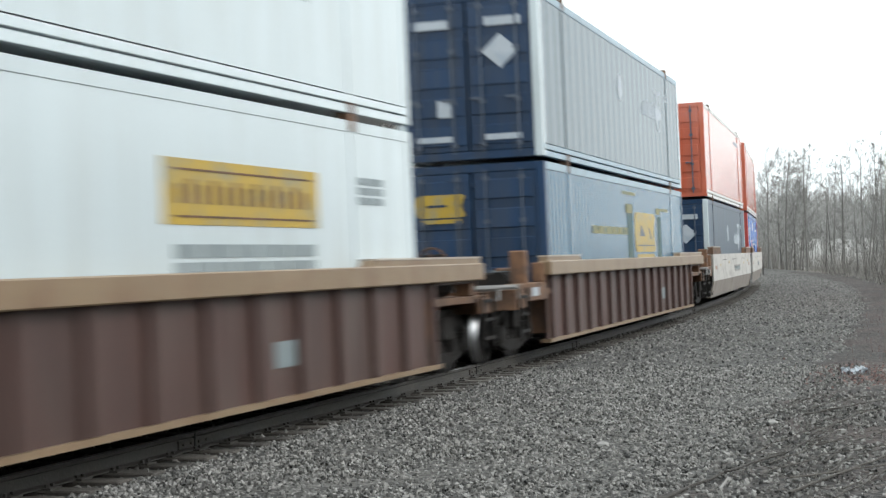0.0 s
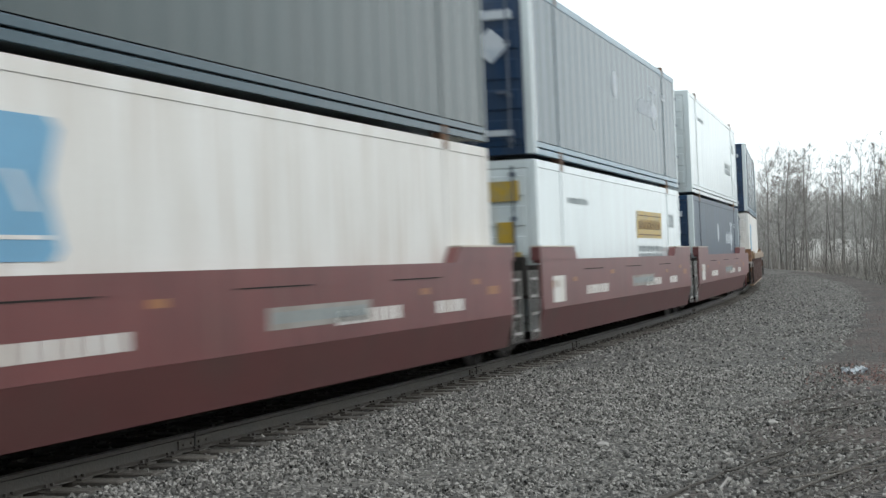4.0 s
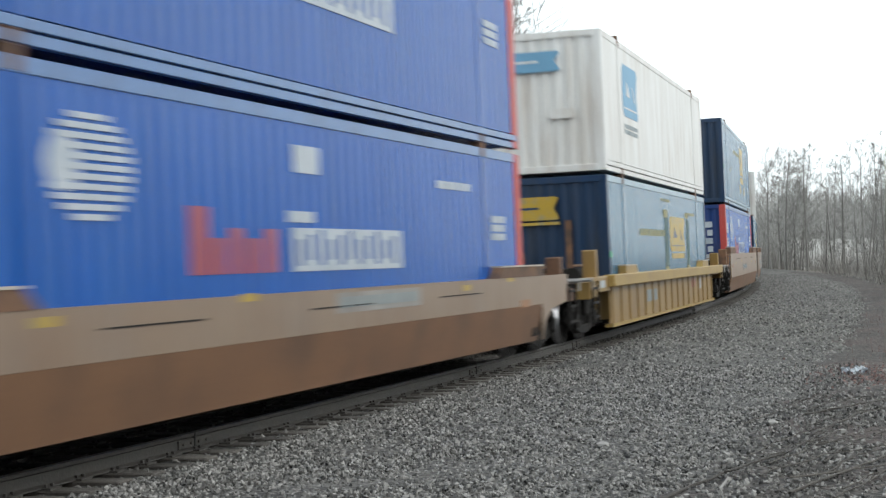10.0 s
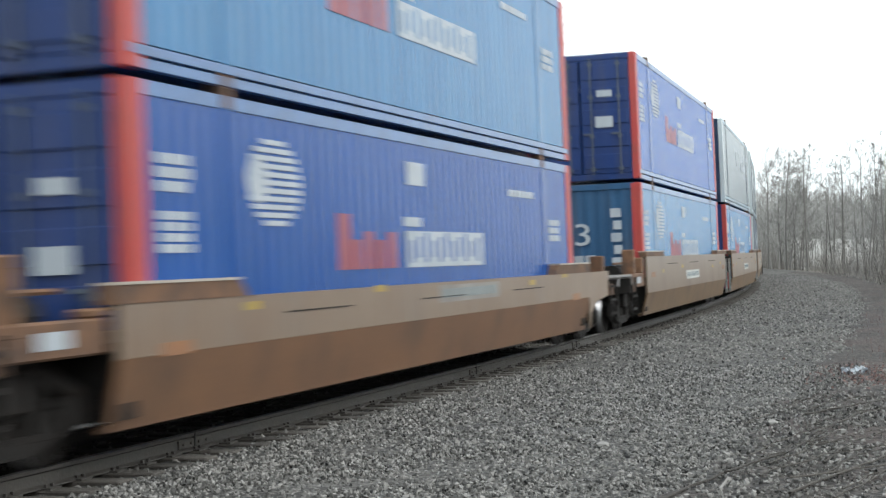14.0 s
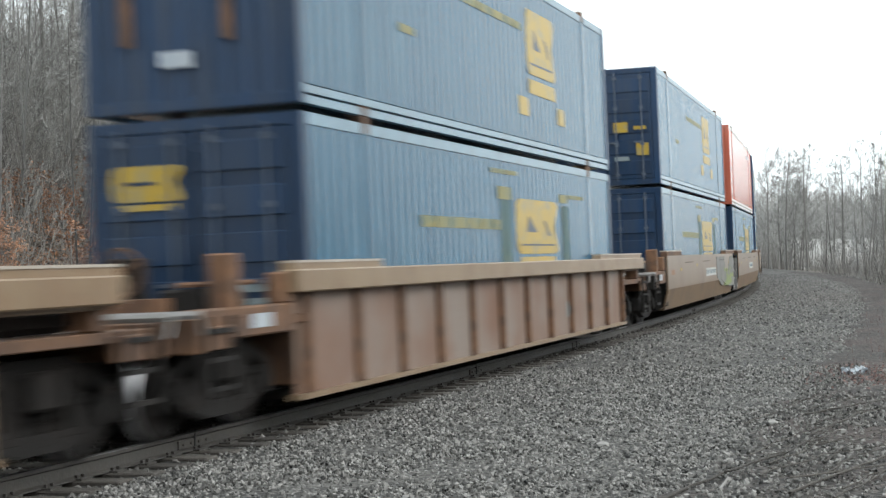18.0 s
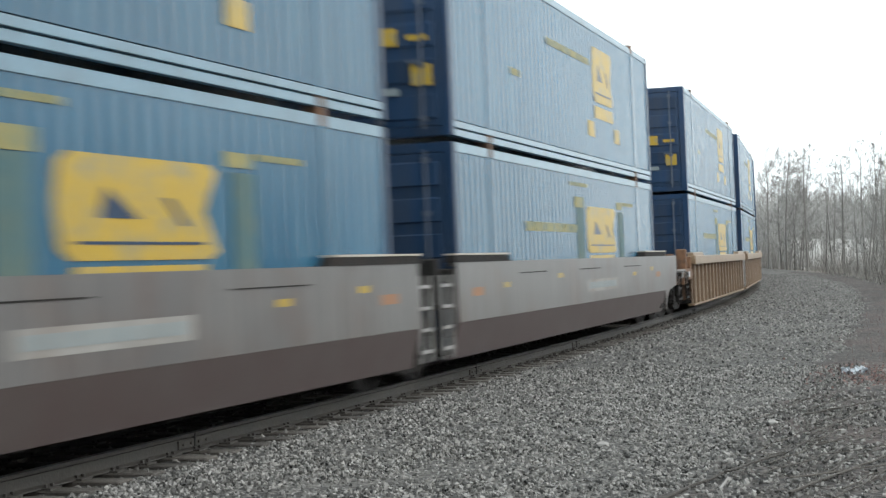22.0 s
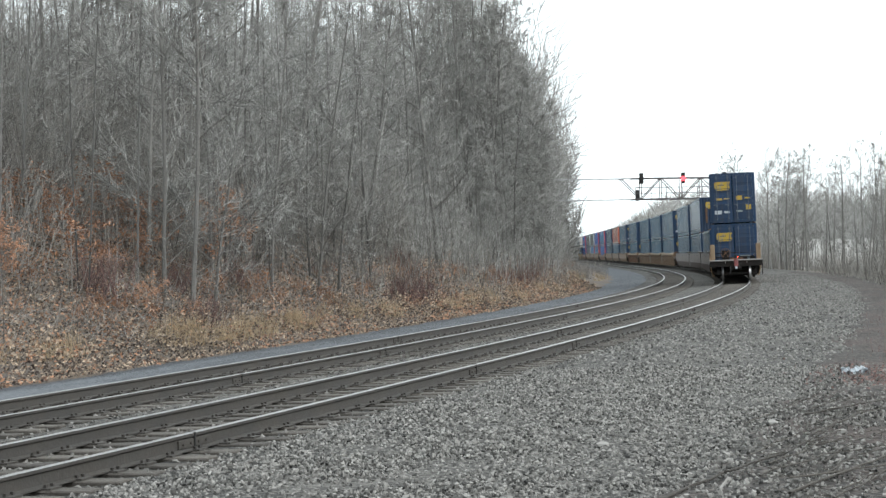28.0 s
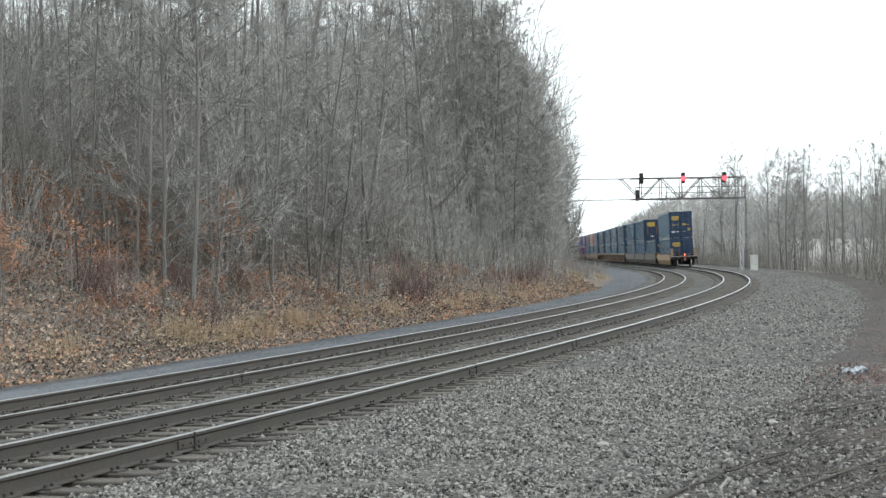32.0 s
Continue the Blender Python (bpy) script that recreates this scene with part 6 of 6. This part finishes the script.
def make_thickets():
    rnd = random.Random(91)
    front, deep, behind, red, right, pale, tangle, pole = (Shape() for k in range(8))
    n = 0
    while n < 8500:  # brushwood over the whole face of the bank
        s, d = 8 + 137 * rnd.random() ** 0.9, 0.8 + 15 * rnd.random() ** 1.15
        lat = HILL_EDGE - d
        p = beside(s, lat, 0)
        if p.y < 20 or p.x > p.y * 0.074 or p.x < -p.y * 0.30 - 1 or (d < 4.5 and rnd.random() < 0.85):
            continue
        p.z = hill_z(s, lat) - 0.05
        # stems past 62 m go to the shape whose colour holds the haze
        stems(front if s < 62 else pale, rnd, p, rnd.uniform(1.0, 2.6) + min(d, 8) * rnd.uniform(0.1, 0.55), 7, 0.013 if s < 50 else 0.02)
        n += 1
    n = 0
    while n < 1300:  # the depth of the wood
        s, d = rnd.uniform(4, 120), rnd.uniform(24, 48)
        lat = HILL_EDGE - d
        p = beside(s, lat, 0)
        if p.y < 20 or p.x > p.y * 0.03 or p.x < -p.y * 0.31 - 3:
            continue
        p.z = hill_z(s, lat) - 0.2
        sprays(deep, rnd, p, max(5.5, (0.15 * p.y + EYE_Z - p.z) * rnd.uniform(0.75, 1.25)), 9, rnd.uniform(0.03, 0.06))
        n += 1
    n = 0
    while n < 700:  # wood left of the line beyond the bend, mostly hidden, added to darken reflections
        s, lat = rnd.uniform(165, 520), -11.5 - 14 * rnd.random() ** 1.5
        p = beside(s, lat, -0.6)
        if p.x > p.y * 0.079:
            continue
        stems(deep, rnd, p, rnd.uniform(0.7, 1.0) * wood_end(p.x / p.y + 0.008) * p.y, 24, 0.11)
        n += 1
    n = 0
    while n < 420:  # trees that close the gaps at the end of the bank
        s, d = rnd.uniform(50, 125), rnd.uniform(8, 34)
        lat = HILL_EDGE - d
        p = beside(s, lat, 0)
        if not -0.13 < p.x / p.y < 0.05:
            continue
        p.z = hill_z(s, lat) - 0.2
        sprays(pale, rnd, p, (min(0.15, wood_end(p.x / p.y + 0.015)) * p.y + EYE_Z - p.z) * rnd.uniform(0.75, 1.05), 22, 0.05)
        n += 1
    n = 0
    while n < 330:  # slim dark poles all through the wood
        s, d = rnd.uniform(10, 110), rnd.uniform(3, 30)
        lat = HILL_EDGE - d
        p = beside(s, lat, 0)
        if p.y < 27 or p.x > p.y * 0.05 or p.x < -p.y * 0.30 - 1:
            continue
        p.z = hill_z(s, lat) - 0.2
        lean = Vector((rnd.gauss(0, 0.035), rnd.gauss(0, 0.035), 1)).normalized()
        h, r0 = rnd.uniform(6, 14), rnd.uniform(0.02, 0.045)
        pole.limb([p, p + lean * h * 0.5 + jitter(rnd, 0.08), p + lean * h], [r0, r0 * 0.7, r0 * 0.2], 4)
        for q in range(8):
            pole.spike(p + lean * h * rnd.uniform(0.25, 0.95), bend(lean, rnd, 0.9, 0.0), rnd.uniform(0.5, 1.5), 0.009)
        n += 1
    n = 0
    while n < 8500:  # knee-high tangle at the foot
        s, d = 10 + 75 * rnd.random() ** 1.2, 0.5 + 10 * rnd.random() ** 1.2
        if n % 5 == 0:
            s, d = rnd.uniform(20, 42), rnd.uniform(1.5, 7)
        lat = HILL_EDGE - d
        p = beside(s, lat, 0)
        if p.x < -p.y * 0.30 - 1:
            continue
        p.z = hill_z(s, lat) - 0.03
        h = rnd.uniform(0.25, 0.8)
        for q in range(3):
            tangle.spike(p + jitter(rnd, 0.15), Vector((rnd.uniform(-1, 1), rnd.uniform(-1, 1), rnd.uniform(0.0, 0.7))).normalized(), h * rnd.uniform(0.5, 1.1), 0.008)
        n += 1
    n = 0
    while n < 1000:  # unseen wood added behind the camera to block low sky from reflections
        s, lat = rnd.uniform(-60, 46), rnd.uniform(14.5, 32)
        p = beside(s, lat, -0.9)
        if p.x < p.y * 0.30 + 4 or (p.x * p.x + p.y * p.y) < 36:
            continue
        stems(behind, rnd, p, rnd.uniform(4, 9), 16, rnd.uniform(0.06, 0.13))
        n += 1
    n = 0
    while n < 4600:  # brush under the trees beyond the curve
        s, lat = 52 + 200 * rnd.random() ** 1.5, 7.6 + 22 * rnd.random() ** 1.7
        p = beside(s, lat, 0)
        if p.x > p.y * 0.30 + 2 or (125 < s < 175 and lat < 12) or (0.225 < p.x / p.y < 0.28 and rnd.random() < 0.7):
            continue
        p.z = hill_z(s, lat) - 0.05
        stems(right, rnd, p, rnd.uniform(0.7, 2.3) + 3.6 * rnd.random() ** 3 * min(1, (lat - 7) / 5), 8, 0.021)
        n += 1
    for i in range(420):  # low reddish bramble on the verge
        s, lat = 14 + 26 * rnd.random(), rnd.gauss(7.3, 0.7)
        p = beside(s, lat, ground_at(s, lat) + 0.03)
        stems(red, rnd, p, rnd.uniform(0.05, 0.16), 5, 0.006)
    for name, sh, mat, label in (("brushwood", front, "brush", "dense grey brushwood covering the bank"), ("deep_wood", deep, "twig", "close-set bare stems deep in the wood"), ("poles", pole, "pole", "slim dark young trunks all through the wood"), ("wood_edge", pale, "hazed_twig", "bare stems at the end of the bank, paled as by haze"), ("tangle", tangle, "brush", "knee-high tangle of dead twigs on the bank"), ("wood_behind", behind, "twig", "unseen bare wood added on the near side to darken reflections"), ("far_brush", right, "brush", "grey-brown brush under the far trees"), ("bramble", red, "bramble", "low reddish bramble on the stony verge")):
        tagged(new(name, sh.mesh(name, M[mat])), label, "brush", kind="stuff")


def make_leaf_litter():
    rnd = random.Random(41)
    sh, rusty = Shape(), Shape()
    for i in range(105000):
        s, d = 8 + 85 * rnd.random() ** 1.3, 11 * rnd.random() ** 1.3
        if i % 4 == 0:
            d = rnd.uniform(-0.5, 1.5)
        elif i % 6 == 1:
            s, d = rnd.uniform(20, 44), rnd.uniform(2, 8)
        lat = HILL_EDGE + 0.35 - d
        p = beside(s, lat, 0)
        if p.x < -p.y * 0.30 - 1:
            continue
        p.z = (hill_z(s, lat) if lat < HILL_EDGE else ballast_z(lat) + 0.04) + 0.05 + rnd.random() * (0.3 if -0.1 < d < 1.4 else 0.06) + (0.4 * rnd.random() if i % 3 == 0 and lat < HILL_EDGE - 0.6 else 0)
        patch = math.sin(s * 0.9 + d * 1.7) + math.sin(s * 0.37 - d * 0.8 + 2)
        (rusty if rnd.random() < 0.16 + 0.12 * patch else sh).leaf(p, rnd.uniform(0.022, 0.058) * (1.3 if s > 45 else 1), rnd)
    ob = new("leaf_litter", sh.mesh("leaf_litter", M["litter_leaf"]))
    tagged(ob, "drifts of tan and brown fallen leaves along the bank", "leaves", kind="stuff")
    tagged(new("oak_leaf_litter", rusty.mesh("oak_leaf_litter", M["leaf"])), "rusty orange fallen oak leaves on the bank", "leaves", kind="stuff")


def make_grass():
    rnd = random.Random(51)
    sh = Shape()
    clumps = ((26.5, 0.6), (26.8, 1.0), (28.5, 0.3), (30.3, 0.5), (31.5, 0.35), (33.1, 0.5), (34.6, 0.6), (39.3, 0.4), (42.8, 0.6), (50.2, 0.5), (53.9, 0.6), (57.9, 0.6), (63.6, 0.6), (72, 0.7))
    for i in range(72):
        s, d = 10 + 110 * rnd.random(), 0.2 + 1.6 * rnd.random() ** 1.5
        if i % 3:
            s, d = clumps[i % 14]
            s, d = s + rnd.gauss(0, 0.45), max(0.1, d + rnd.gauss(0, 0.2))
        lat = HILL_EDGE - d
        c = beside(s, lat, hill_z(s, lat))
        for b in range(60):
            p = c + Vector((rnd.gauss(0, 0.2), rnd.gauss(0, 0.2), 0))
            d2 = Vector((rnd.uniform(-0.5, 0.5), rnd.uniform(-0.5, 0.5), 1)).normalized()
            sh.spike(p, d2, rnd.uniform(0.25, 0.7), 0.008)
    ob = new("dry_grass", sh.mesh("dry_grass", M["straw"]))
    tagged(ob, "tufts of straw-coloured dry grass below the bank", "grass", kind="stuff")


# ---- loose ballast stones ----
CHIP = np.array([(1.2, 0, 0), (-1.2, 0, 0), (0, 1.2, 0), (0, -1.2, 0), (0, 0, 1.2), (0, 0, -1.2)], float)
CHIP_F = ((0, 2, 4), (2, 1, 4), (1, 3, 4), (3, 0, 4), (2, 0, 5), (1, 2, 5), (3, 1, 5), (0, 3, 5))


def scatter(name, places, size, label, seed, faces_used=8, mat="stones"):
    r = np.random.RandomState(seed)
    verts, faces = [], []
    for x, y, z in places:
        k = size * r.uniform(0.5, 1.35)
        q = CHIP * (k * r.uniform(0.6, 1.15, 3)) + r.uniform(-0.45, 0.45, (6, 3)) * k
        tip = 6.3 if faces_used == 8 else 0.5  # half-buried stones keep only their upper faces
        e = Euler((r.uniform(-tip, tip), r.uniform(-tip, tip), r.uniform(0, 6.3))).to_matrix()
        q = q @ np.array(e)
        n = len(verts)
        verts += [(x + a, y + b, z + c) for a, b, c in q]
        faces += [tuple(n + i for i in f) for f in CHIP_F[:faces_used]]
    ob = listed(name, verts, faces, M[mat])
    return tagged(ob, label, "ballast stones", kind="stuff")


def make_stones():
    r = random.Random(61)
    near, mid, tracks = [], [], []
    def ok(p):
        return 9 < p.y and abs(p.x) < p.y * 0.29 + 0.6
    for i in range(160000):
        s, lat = r.uniform(-1, 24), r.uniform(1.15, 9.3)
        p = beside(s, lat, ballast_z(lat) - (0.12 * max(0, (lat - 6.6) / 2.9)))
        if not ok(p) or p.y > 26 or (lat > 5.8 and r.random() < 0.6):
            continue
        near.append((p.x, p.y, p.z + r.uniform(-0.004, 0.02) + (0.05 if lat > 5.9 else 0)))
        if len(near) >= 50000:
            break
    for i in range(90000):
        s, lat = r.uniform(18, 120), r.uniform(1.3, 7.5)
        if s > 60 and r.random() < 0.5:
            continue
        p = beside(s, lat, ballast_z(lat) - (0.12 * max(0, (lat - 6.6) / 2.9)))
        if not ok(p) or p.y < 25 or (lat > 5.8 and r.random() < 0.6):
            continue
        mid.append((p.x, p.y, p.z + 0.005))
        if len(mid) >= 22000:
            break
    for i in range(90000):
        s, lat = r.uniform(0, 48), r.uniform(-6.1, 1.7)
        if min(abs(lat - c) for c in (0.7525, -0.7525, -3.23, -4.735)) < 0.11:
            continue
        p = beside(s, lat, ballast_z(lat))
        on_tie = abs((s + 6 + 0.265) % 0.53 - 0.265) < 0.12 and (abs(lat) < 1.3 or abs(lat + SECOND) < 1.3)
        if not ok(p) or (on_tie and r.random() < 0.8):
            continue
        tracks.append((p.x, p.y, p.z + r.uniform(-0.01, 0.02) + (0.03 if on_tie else 0)))
        if len(tracks) >= 20000:
            break
    scatter("ballast_stones", near, 0.0185, "grey crushed stones lying loose beside the track", 62)
    scatter("far_ballast_stones", mid, 0.025, "grey crushed stones farther along the track", 63, 4)
    scatter("track_stones", tracks, 0.022, "stones in and beside the tracks, coloured dark for oil and shade", 64, 4, "oil_shade_stones")


# ---- the signal bridge and its cabinet ----
def make_gantry():
    g = empty("signal_bridge", "dark lattice signal bridge with red lamps over both tracks", "signal bridge")
    base = Vector((28.9, 153.5, 0))
    z0, z1, span = 6.8, 8.82, 19.5
    def P(u, v, z):
        return (u, v, z)
    g.matrix_basis = Matrix.Translation(base) @ pose(0, 0, 0, 0, 0, 3)
    bm = bmesh.new()
    for v in (-0.6, 0.6):
        for z in (z0, z1):
            box(bm, -10.7, 0.3, v - 0.05, v + 0.05, z - 0.06, z + 0.06)
    part("chord", bm, M["gantry"], g)
    # left span drawn thin and pale, as the bright sky washes it out
    bm = bmesh.new()
    for v in (-0.6, 0.6):
        for z in (z0, z1):
            box(bm, -span, -10.7, v - 0.025, v + 0.025, z - 0.03, z + 0.03)
    part("chord", bm, M["thin_steel"], g, "left chord, thinned and paled as washed out by sky glare")
    n = 10
    for i in range(n):
        a, b = -span + i * span / n, -span + (i + 1) * span / n
        w = 1 if a > -11.8 else 0.25
        bm = bmesh.new()
        for v in (-0.6, 0.6):
            rod(bm, (a, v, z0 if i % 2 else z1), (b, v, z1 if i % 2 else z0), 0.05 * w, 5)
            rod(bm, (b, v, z0), (b, v, z1), 0.045 * w, 5)
        rod(bm, (a, -0.6, z0), (b, 0.6, z0), 0.04 * w, 5)
        rod(bm, (a, -0.6, z1), (b, 0.6, z1), 0.04 * w, 5)
        part("lattice", bm, M["gantry"] if w == 1 else M["thin_steel"], g)
    bm = bmesh.new()
    box(bm, -10.6, 0.2, -1.5, -0.7, z0 - 0.05, z0 + 0.05)
    for z in (z0 + 0.55, z0 + 1.1):
        rod(bm, (-10.6, -1.5, z), (0.2, -1.5, z), 0.04, 5)
    for k in range(8):
        rod(bm, (-10.5 + k * 1.5, -1.5, z0), (-10.5 + k * 1.5, -1.5, z0 + 1.1), 0.035, 5)
    part("walkway", bm, M["gantry"], g)
    for u in (0.0, -span):
        for v in (-0.6, 0.6):
            bm = bmesh.new()
            box(bm, u - 0.06, u + 0.06, v - 0.06, v + 0.06, -1.0, z1 + 0.1, 0.01)
            part("leg", bm, M["thin_steel"], g)
        bm = bmesh.new()
        for k in range(7):
            rod(bm, (u, -0.6, -0.5 + k), (u, 0.6, 0.5 + k), 0.04, 5)
        part("leg_brace", bm, M["thin_steel"], g)
    for u, lit in ((-5.75, True), (-1.75, True), (-9.8, False), (-10.2, None)):
        h = z1 if lit is not None else z0 + 0.4
        bm = bmesh.new()
        box(bm, u - 0.2, u + 0.2, -0.95, -0.72, h - 0.55, h + 0.5, 0.06)
        head = part("signal_head", bm, M["gap"], g, "black signal head")
        for k, z in enumerate((h + 0.25, h - 0.1, h - 0.45)):
            bm = bmesh.new()
            rod(bm, (u, -1.0, z), (u, -0.94, z), 0.12 if not (lit and k == 1) else 0.24, 12)
            part("lens", bm, M["signal_red"] if lit and k == 1 else M["gap"], head)
    part("ladder", (lambda bm: ([rod(bm, (0.5, -0.2 + 0.4 * q, -0.6), (0.5, -0.2 + 0.4 * q, z1), 0.025, 4) for q in (0, 1)], [rod(bm, (0.5, -0.2, 0.3 * k), (0.5, 0.2, 0.3 * k), 0.02, 4) for k in range(30)], bm)[2])(bmesh.new()), M["gantry"], g)
    c = empty("relay_cabinet", "pale steel relay cabinet beside the signal bridge", "cabinet")
    c.matrix_basis = Matrix.Translation((29.75, 151.8, -0.75)) @ pose(0, 0, 0, 0, 0, -8)
    part("case", boxed(-0.36, 0.36, -0.3, 0.3, 0.25, 1.95, bevel=0.02), M["cabinet"], c)
    part("roof", boxed(-0.41, 0.41, -0.35, 0.35, 1.95, 2.03, bevel=0.02), M["cabinet"], c)
    part("plinth", boxed(-0.32, 0.32, -0.26, 0.26, 0.0, 0.25), M["frame"], c)
    part("door", boxed(-0.31, 0.31, -0.325, -0.3, 0.35, 1.88, bevel=0.008), M["cabinet"], c)


# ---- right foreground: fallen branches, a scrap of pale rubbish, a stick ----
def ground_at(s, lat):
    if lat < 6.6:
        return ballast_z(lat) + (0.05 if lat > 6 else 0)
    return ballast_z(lat) - 0.12 * (lat - 6.6) / 2.9 + 0.05


def make_clutter():
    rnd = random.Random(71)
    def branch(points, r, label):
        sh = Shape()
        pts = []
        for x, y, h in points:
            x, y = x * 0.875, y * 0.875
            s, lat = near_line(x, y)
            pts.append(Vector((x, y, ground_at(s, lat) + h)))
        fine = [pts[0]]
        for a, b in zip(pts, pts[1:]):
            for k in range(1, 5):
                fine.append(a.lerp(b, k / 4) + Vector((rnd.uniform(-0.03, 0.03), rnd.uniform(-0.03, 0.03), rnd.uniform(-0.005, 0.015))))
        sh.limb(fine, [r * (1 - 0.6 * i / len(fine)) for i in range(len(fine))], 6)
        for i in range(len(fine) // 2):
            p = rnd.choice(fine)
            sh.spike(p, Vector((rnd.uniform(-1, 1), rnd.uniform(-1, 1), rnd.uniform(0.02, 0.15))).normalized(), rnd.uniform(0.1, 0.3), 0.005)
        tagged(new("branch", sh.mesh("branch", M["tie"])), label, "branch", "fallen branches")
    runs = [([(1.9, 13.9, 0.04), (2.6, 15.0, 0.05), (3.5, 16.4, 0.05), (4.6, 18.8, 0.06), (5.4, 21.5, 0.06)], 0.013),
            ([(3.0, 13.9, 0.04), (3.9, 15.3, 0.05), (4.7, 16.6, 0.06), (5.4, 17.8, 0.05)], 0.014),
            ([(3.2, 14.8, 0.04), (4.3, 15.6, 0.06), (5.2, 17.5, 0.05)], 0.009),
            ([(4.6, 20.3, 0.05), (5.6, 21.4, 0.06), (6.7, 23.1, 0.06)], 0.012),
            ([(4.2, 18.2, 0.04), (5.3, 20.4, 0.05), (6.6, 22.4, 0.05)], 0.009)]
    for k in range(15):  # thinner runners that lie the same way
        y = rnd.uniform(13.6, 21.0)
        x = y * rnd.uniform(0.185, 0.27)
        a = rnd.uniform(0.6, 0.95)
        n = rnd.uniform(0.7, 1.3)
        runs.append(([(x, y, 0.03), (x + n * a, y + n * 1.3, 0.05), (x + 2 * n * a, y + 2.3 * n, 0.05)], rnd.uniform(0.005, 0.009)))
    for pts, r in runs:
        branch(pts, r, "dark fallen branch lying on the stones")
    sh = Shape()
    z = ground_at(*near_line(2.06, 11.9))
    sh.limb([Vector((2.07, 11.8, z + 0.0)), Vector((2.05, 11.9, z + 0.11)), Vector((2.12, 12.0, z + 0.17))], [0.014, 0.012, 0.008], 6)
    tagged(new("stick", sh.mesh("stick", M["field"])), "pale broken stick standing out of the stones", "stick")
    r = empty("rubbish", "crumpled pale scrap on the ground", "rubbish")
    z = ground_at(*near_line(6.15, 23.8))
    for i in range(4):
        bm = bmesh.new()
        bmesh.ops.create_icosphere(bm, subdivisions=2, radius=0.06)
        for v in bm.verts:
            v.co = Vector((v.co.x * rnd.uniform(0.6, 1.5), v.co.y, v.co.z * 0.7)) + jitter(rnd, 0.035)
        bmesh.ops.translate(bm, vec=(6.0 + 0.1 * i, 23.8 + rnd.uniform(-0.1, 0.1), z + (0.08 if i != 1 else 0.04)), verts=bm.verts)
        part("scrap", bm, M["mark_white"], r)
    sh = Shape()
    for i in range(420):  # a drift of reddish leaves on the verge
        x, y = rnd.gauss(6.3, 0.45), rnd.gauss(22.8, 1.2)
        sh.leaf(Vector((x, y, ground_at(*near_line(x, y)) + rnd.uniform(0.03, 0.07))), rnd.uniform(0.02, 0.045), rnd)
    tagged(new("verge_leaves", sh.mesh("verge_leaves", M["bramble"])), "drift of reddish-brown leaves on the stony verge", "leaves", kind="stuff")
    for x, y, k in ((1.53, 15.55, 0.065), (4.4, 24.6, 0.07), (3.5, 17.0, 0.05), (4.05, 16.2, 0.05), (2.55, 14.4, 0.045)):
        bm = bmesh.new()
        bmesh.ops.create_icosphere(bm, subdivisions=1, radius=k)
        for v in bm.verts:
            v.co = Vector((v.co.x * 1.2, v.co.y, v.co.z * 0.55)) + jitter(rnd, 0.012)
        bmesh.ops.translate(bm, vec=(x, y, ground_at(*near_line(x, y)) + 0.04), verts=bm.verts)
        tagged(part("stone", bm, M["field"]), "pale stone lying among the grey ballast", "stone", "pale stones")


# ---- distance: a pale field and a wooded ridge behind the right-hand trees ----
def make_distance():
    verts, faces = [], []
    n = 40
    for j in range(2):
        for i in range(n):
            a = math.radians(12.4 + i * 0.12)
            d = 210 if j == 0 else 420
            verts.append((d * math.sin(a), d * math.cos(a), -0.8 + (j * 5.0) + 0.2 * math.sin(i)))
    for i in range(n - 1):
        faces.append((i, i + 1, n + i + 1, n + i))
    tagged(listed("far_field", verts, faces, M["field"]), "pale winter field behind the trees", "field", kind="structure")
    rnd = random.Random(81)
    sh = Shape()
    for i in range(6500):
        a = math.radians(rnd.uniform(2.0, 20))
        d = rnd.uniform(430, 620)
        h = min(0.038, canopy(math.tan(a))) * d * (0.45 + 0.62 * rnd.random() ** 0.6) + 3.3
        p = Vector((d * math.sin(a), d * math.cos(a), -1.6))
        sh.spike(p, Vector((rnd.gauss(0, 0.14), rnd.gauss(0, 0.14), 1)).normalized(), h, rnd.uniform(0.1, 0.3))
        for k in range(3):
            sh.spike(p + Vector((0, 0, h * rnd.uniform(0.3, 0.85))), Vector((rnd.uniform(-1, 1), rnd.uniform(-1, 1), 0.8)).normalized(), h * rnd.uniform(0.1, 0.3), 0.12)
    ob = new("far_woods", sh.mesh("far_woods", M["hazed_twig"]))
    tagged(ob, "bare woods on the far ridge, with haze in their colour", "woods", kind="stuff")


make_woods()
make_brush()
make_thickets()
make_leaf_litter()
make_grass()
make_gantry()
make_clutter()
make_distance()
make_stones()


def motions():
    """The train runs steadily round the curve and away."""
    times = [float(t) for t in range(0, 33)]
    for thing, mid, up in moving:
        walk(thing, [(t, riding(mid + SPEED * (t - T_REF), up)) for t in times])
    # the marker's added drum turns once in a second and a half to imitate flashing
    walk(beacon, [(k * 0.25, pose(-11.66, 0, 1.29, 0, 0, (60.0 * k - 120.0) % 360)) for k in range(129)])


motions()
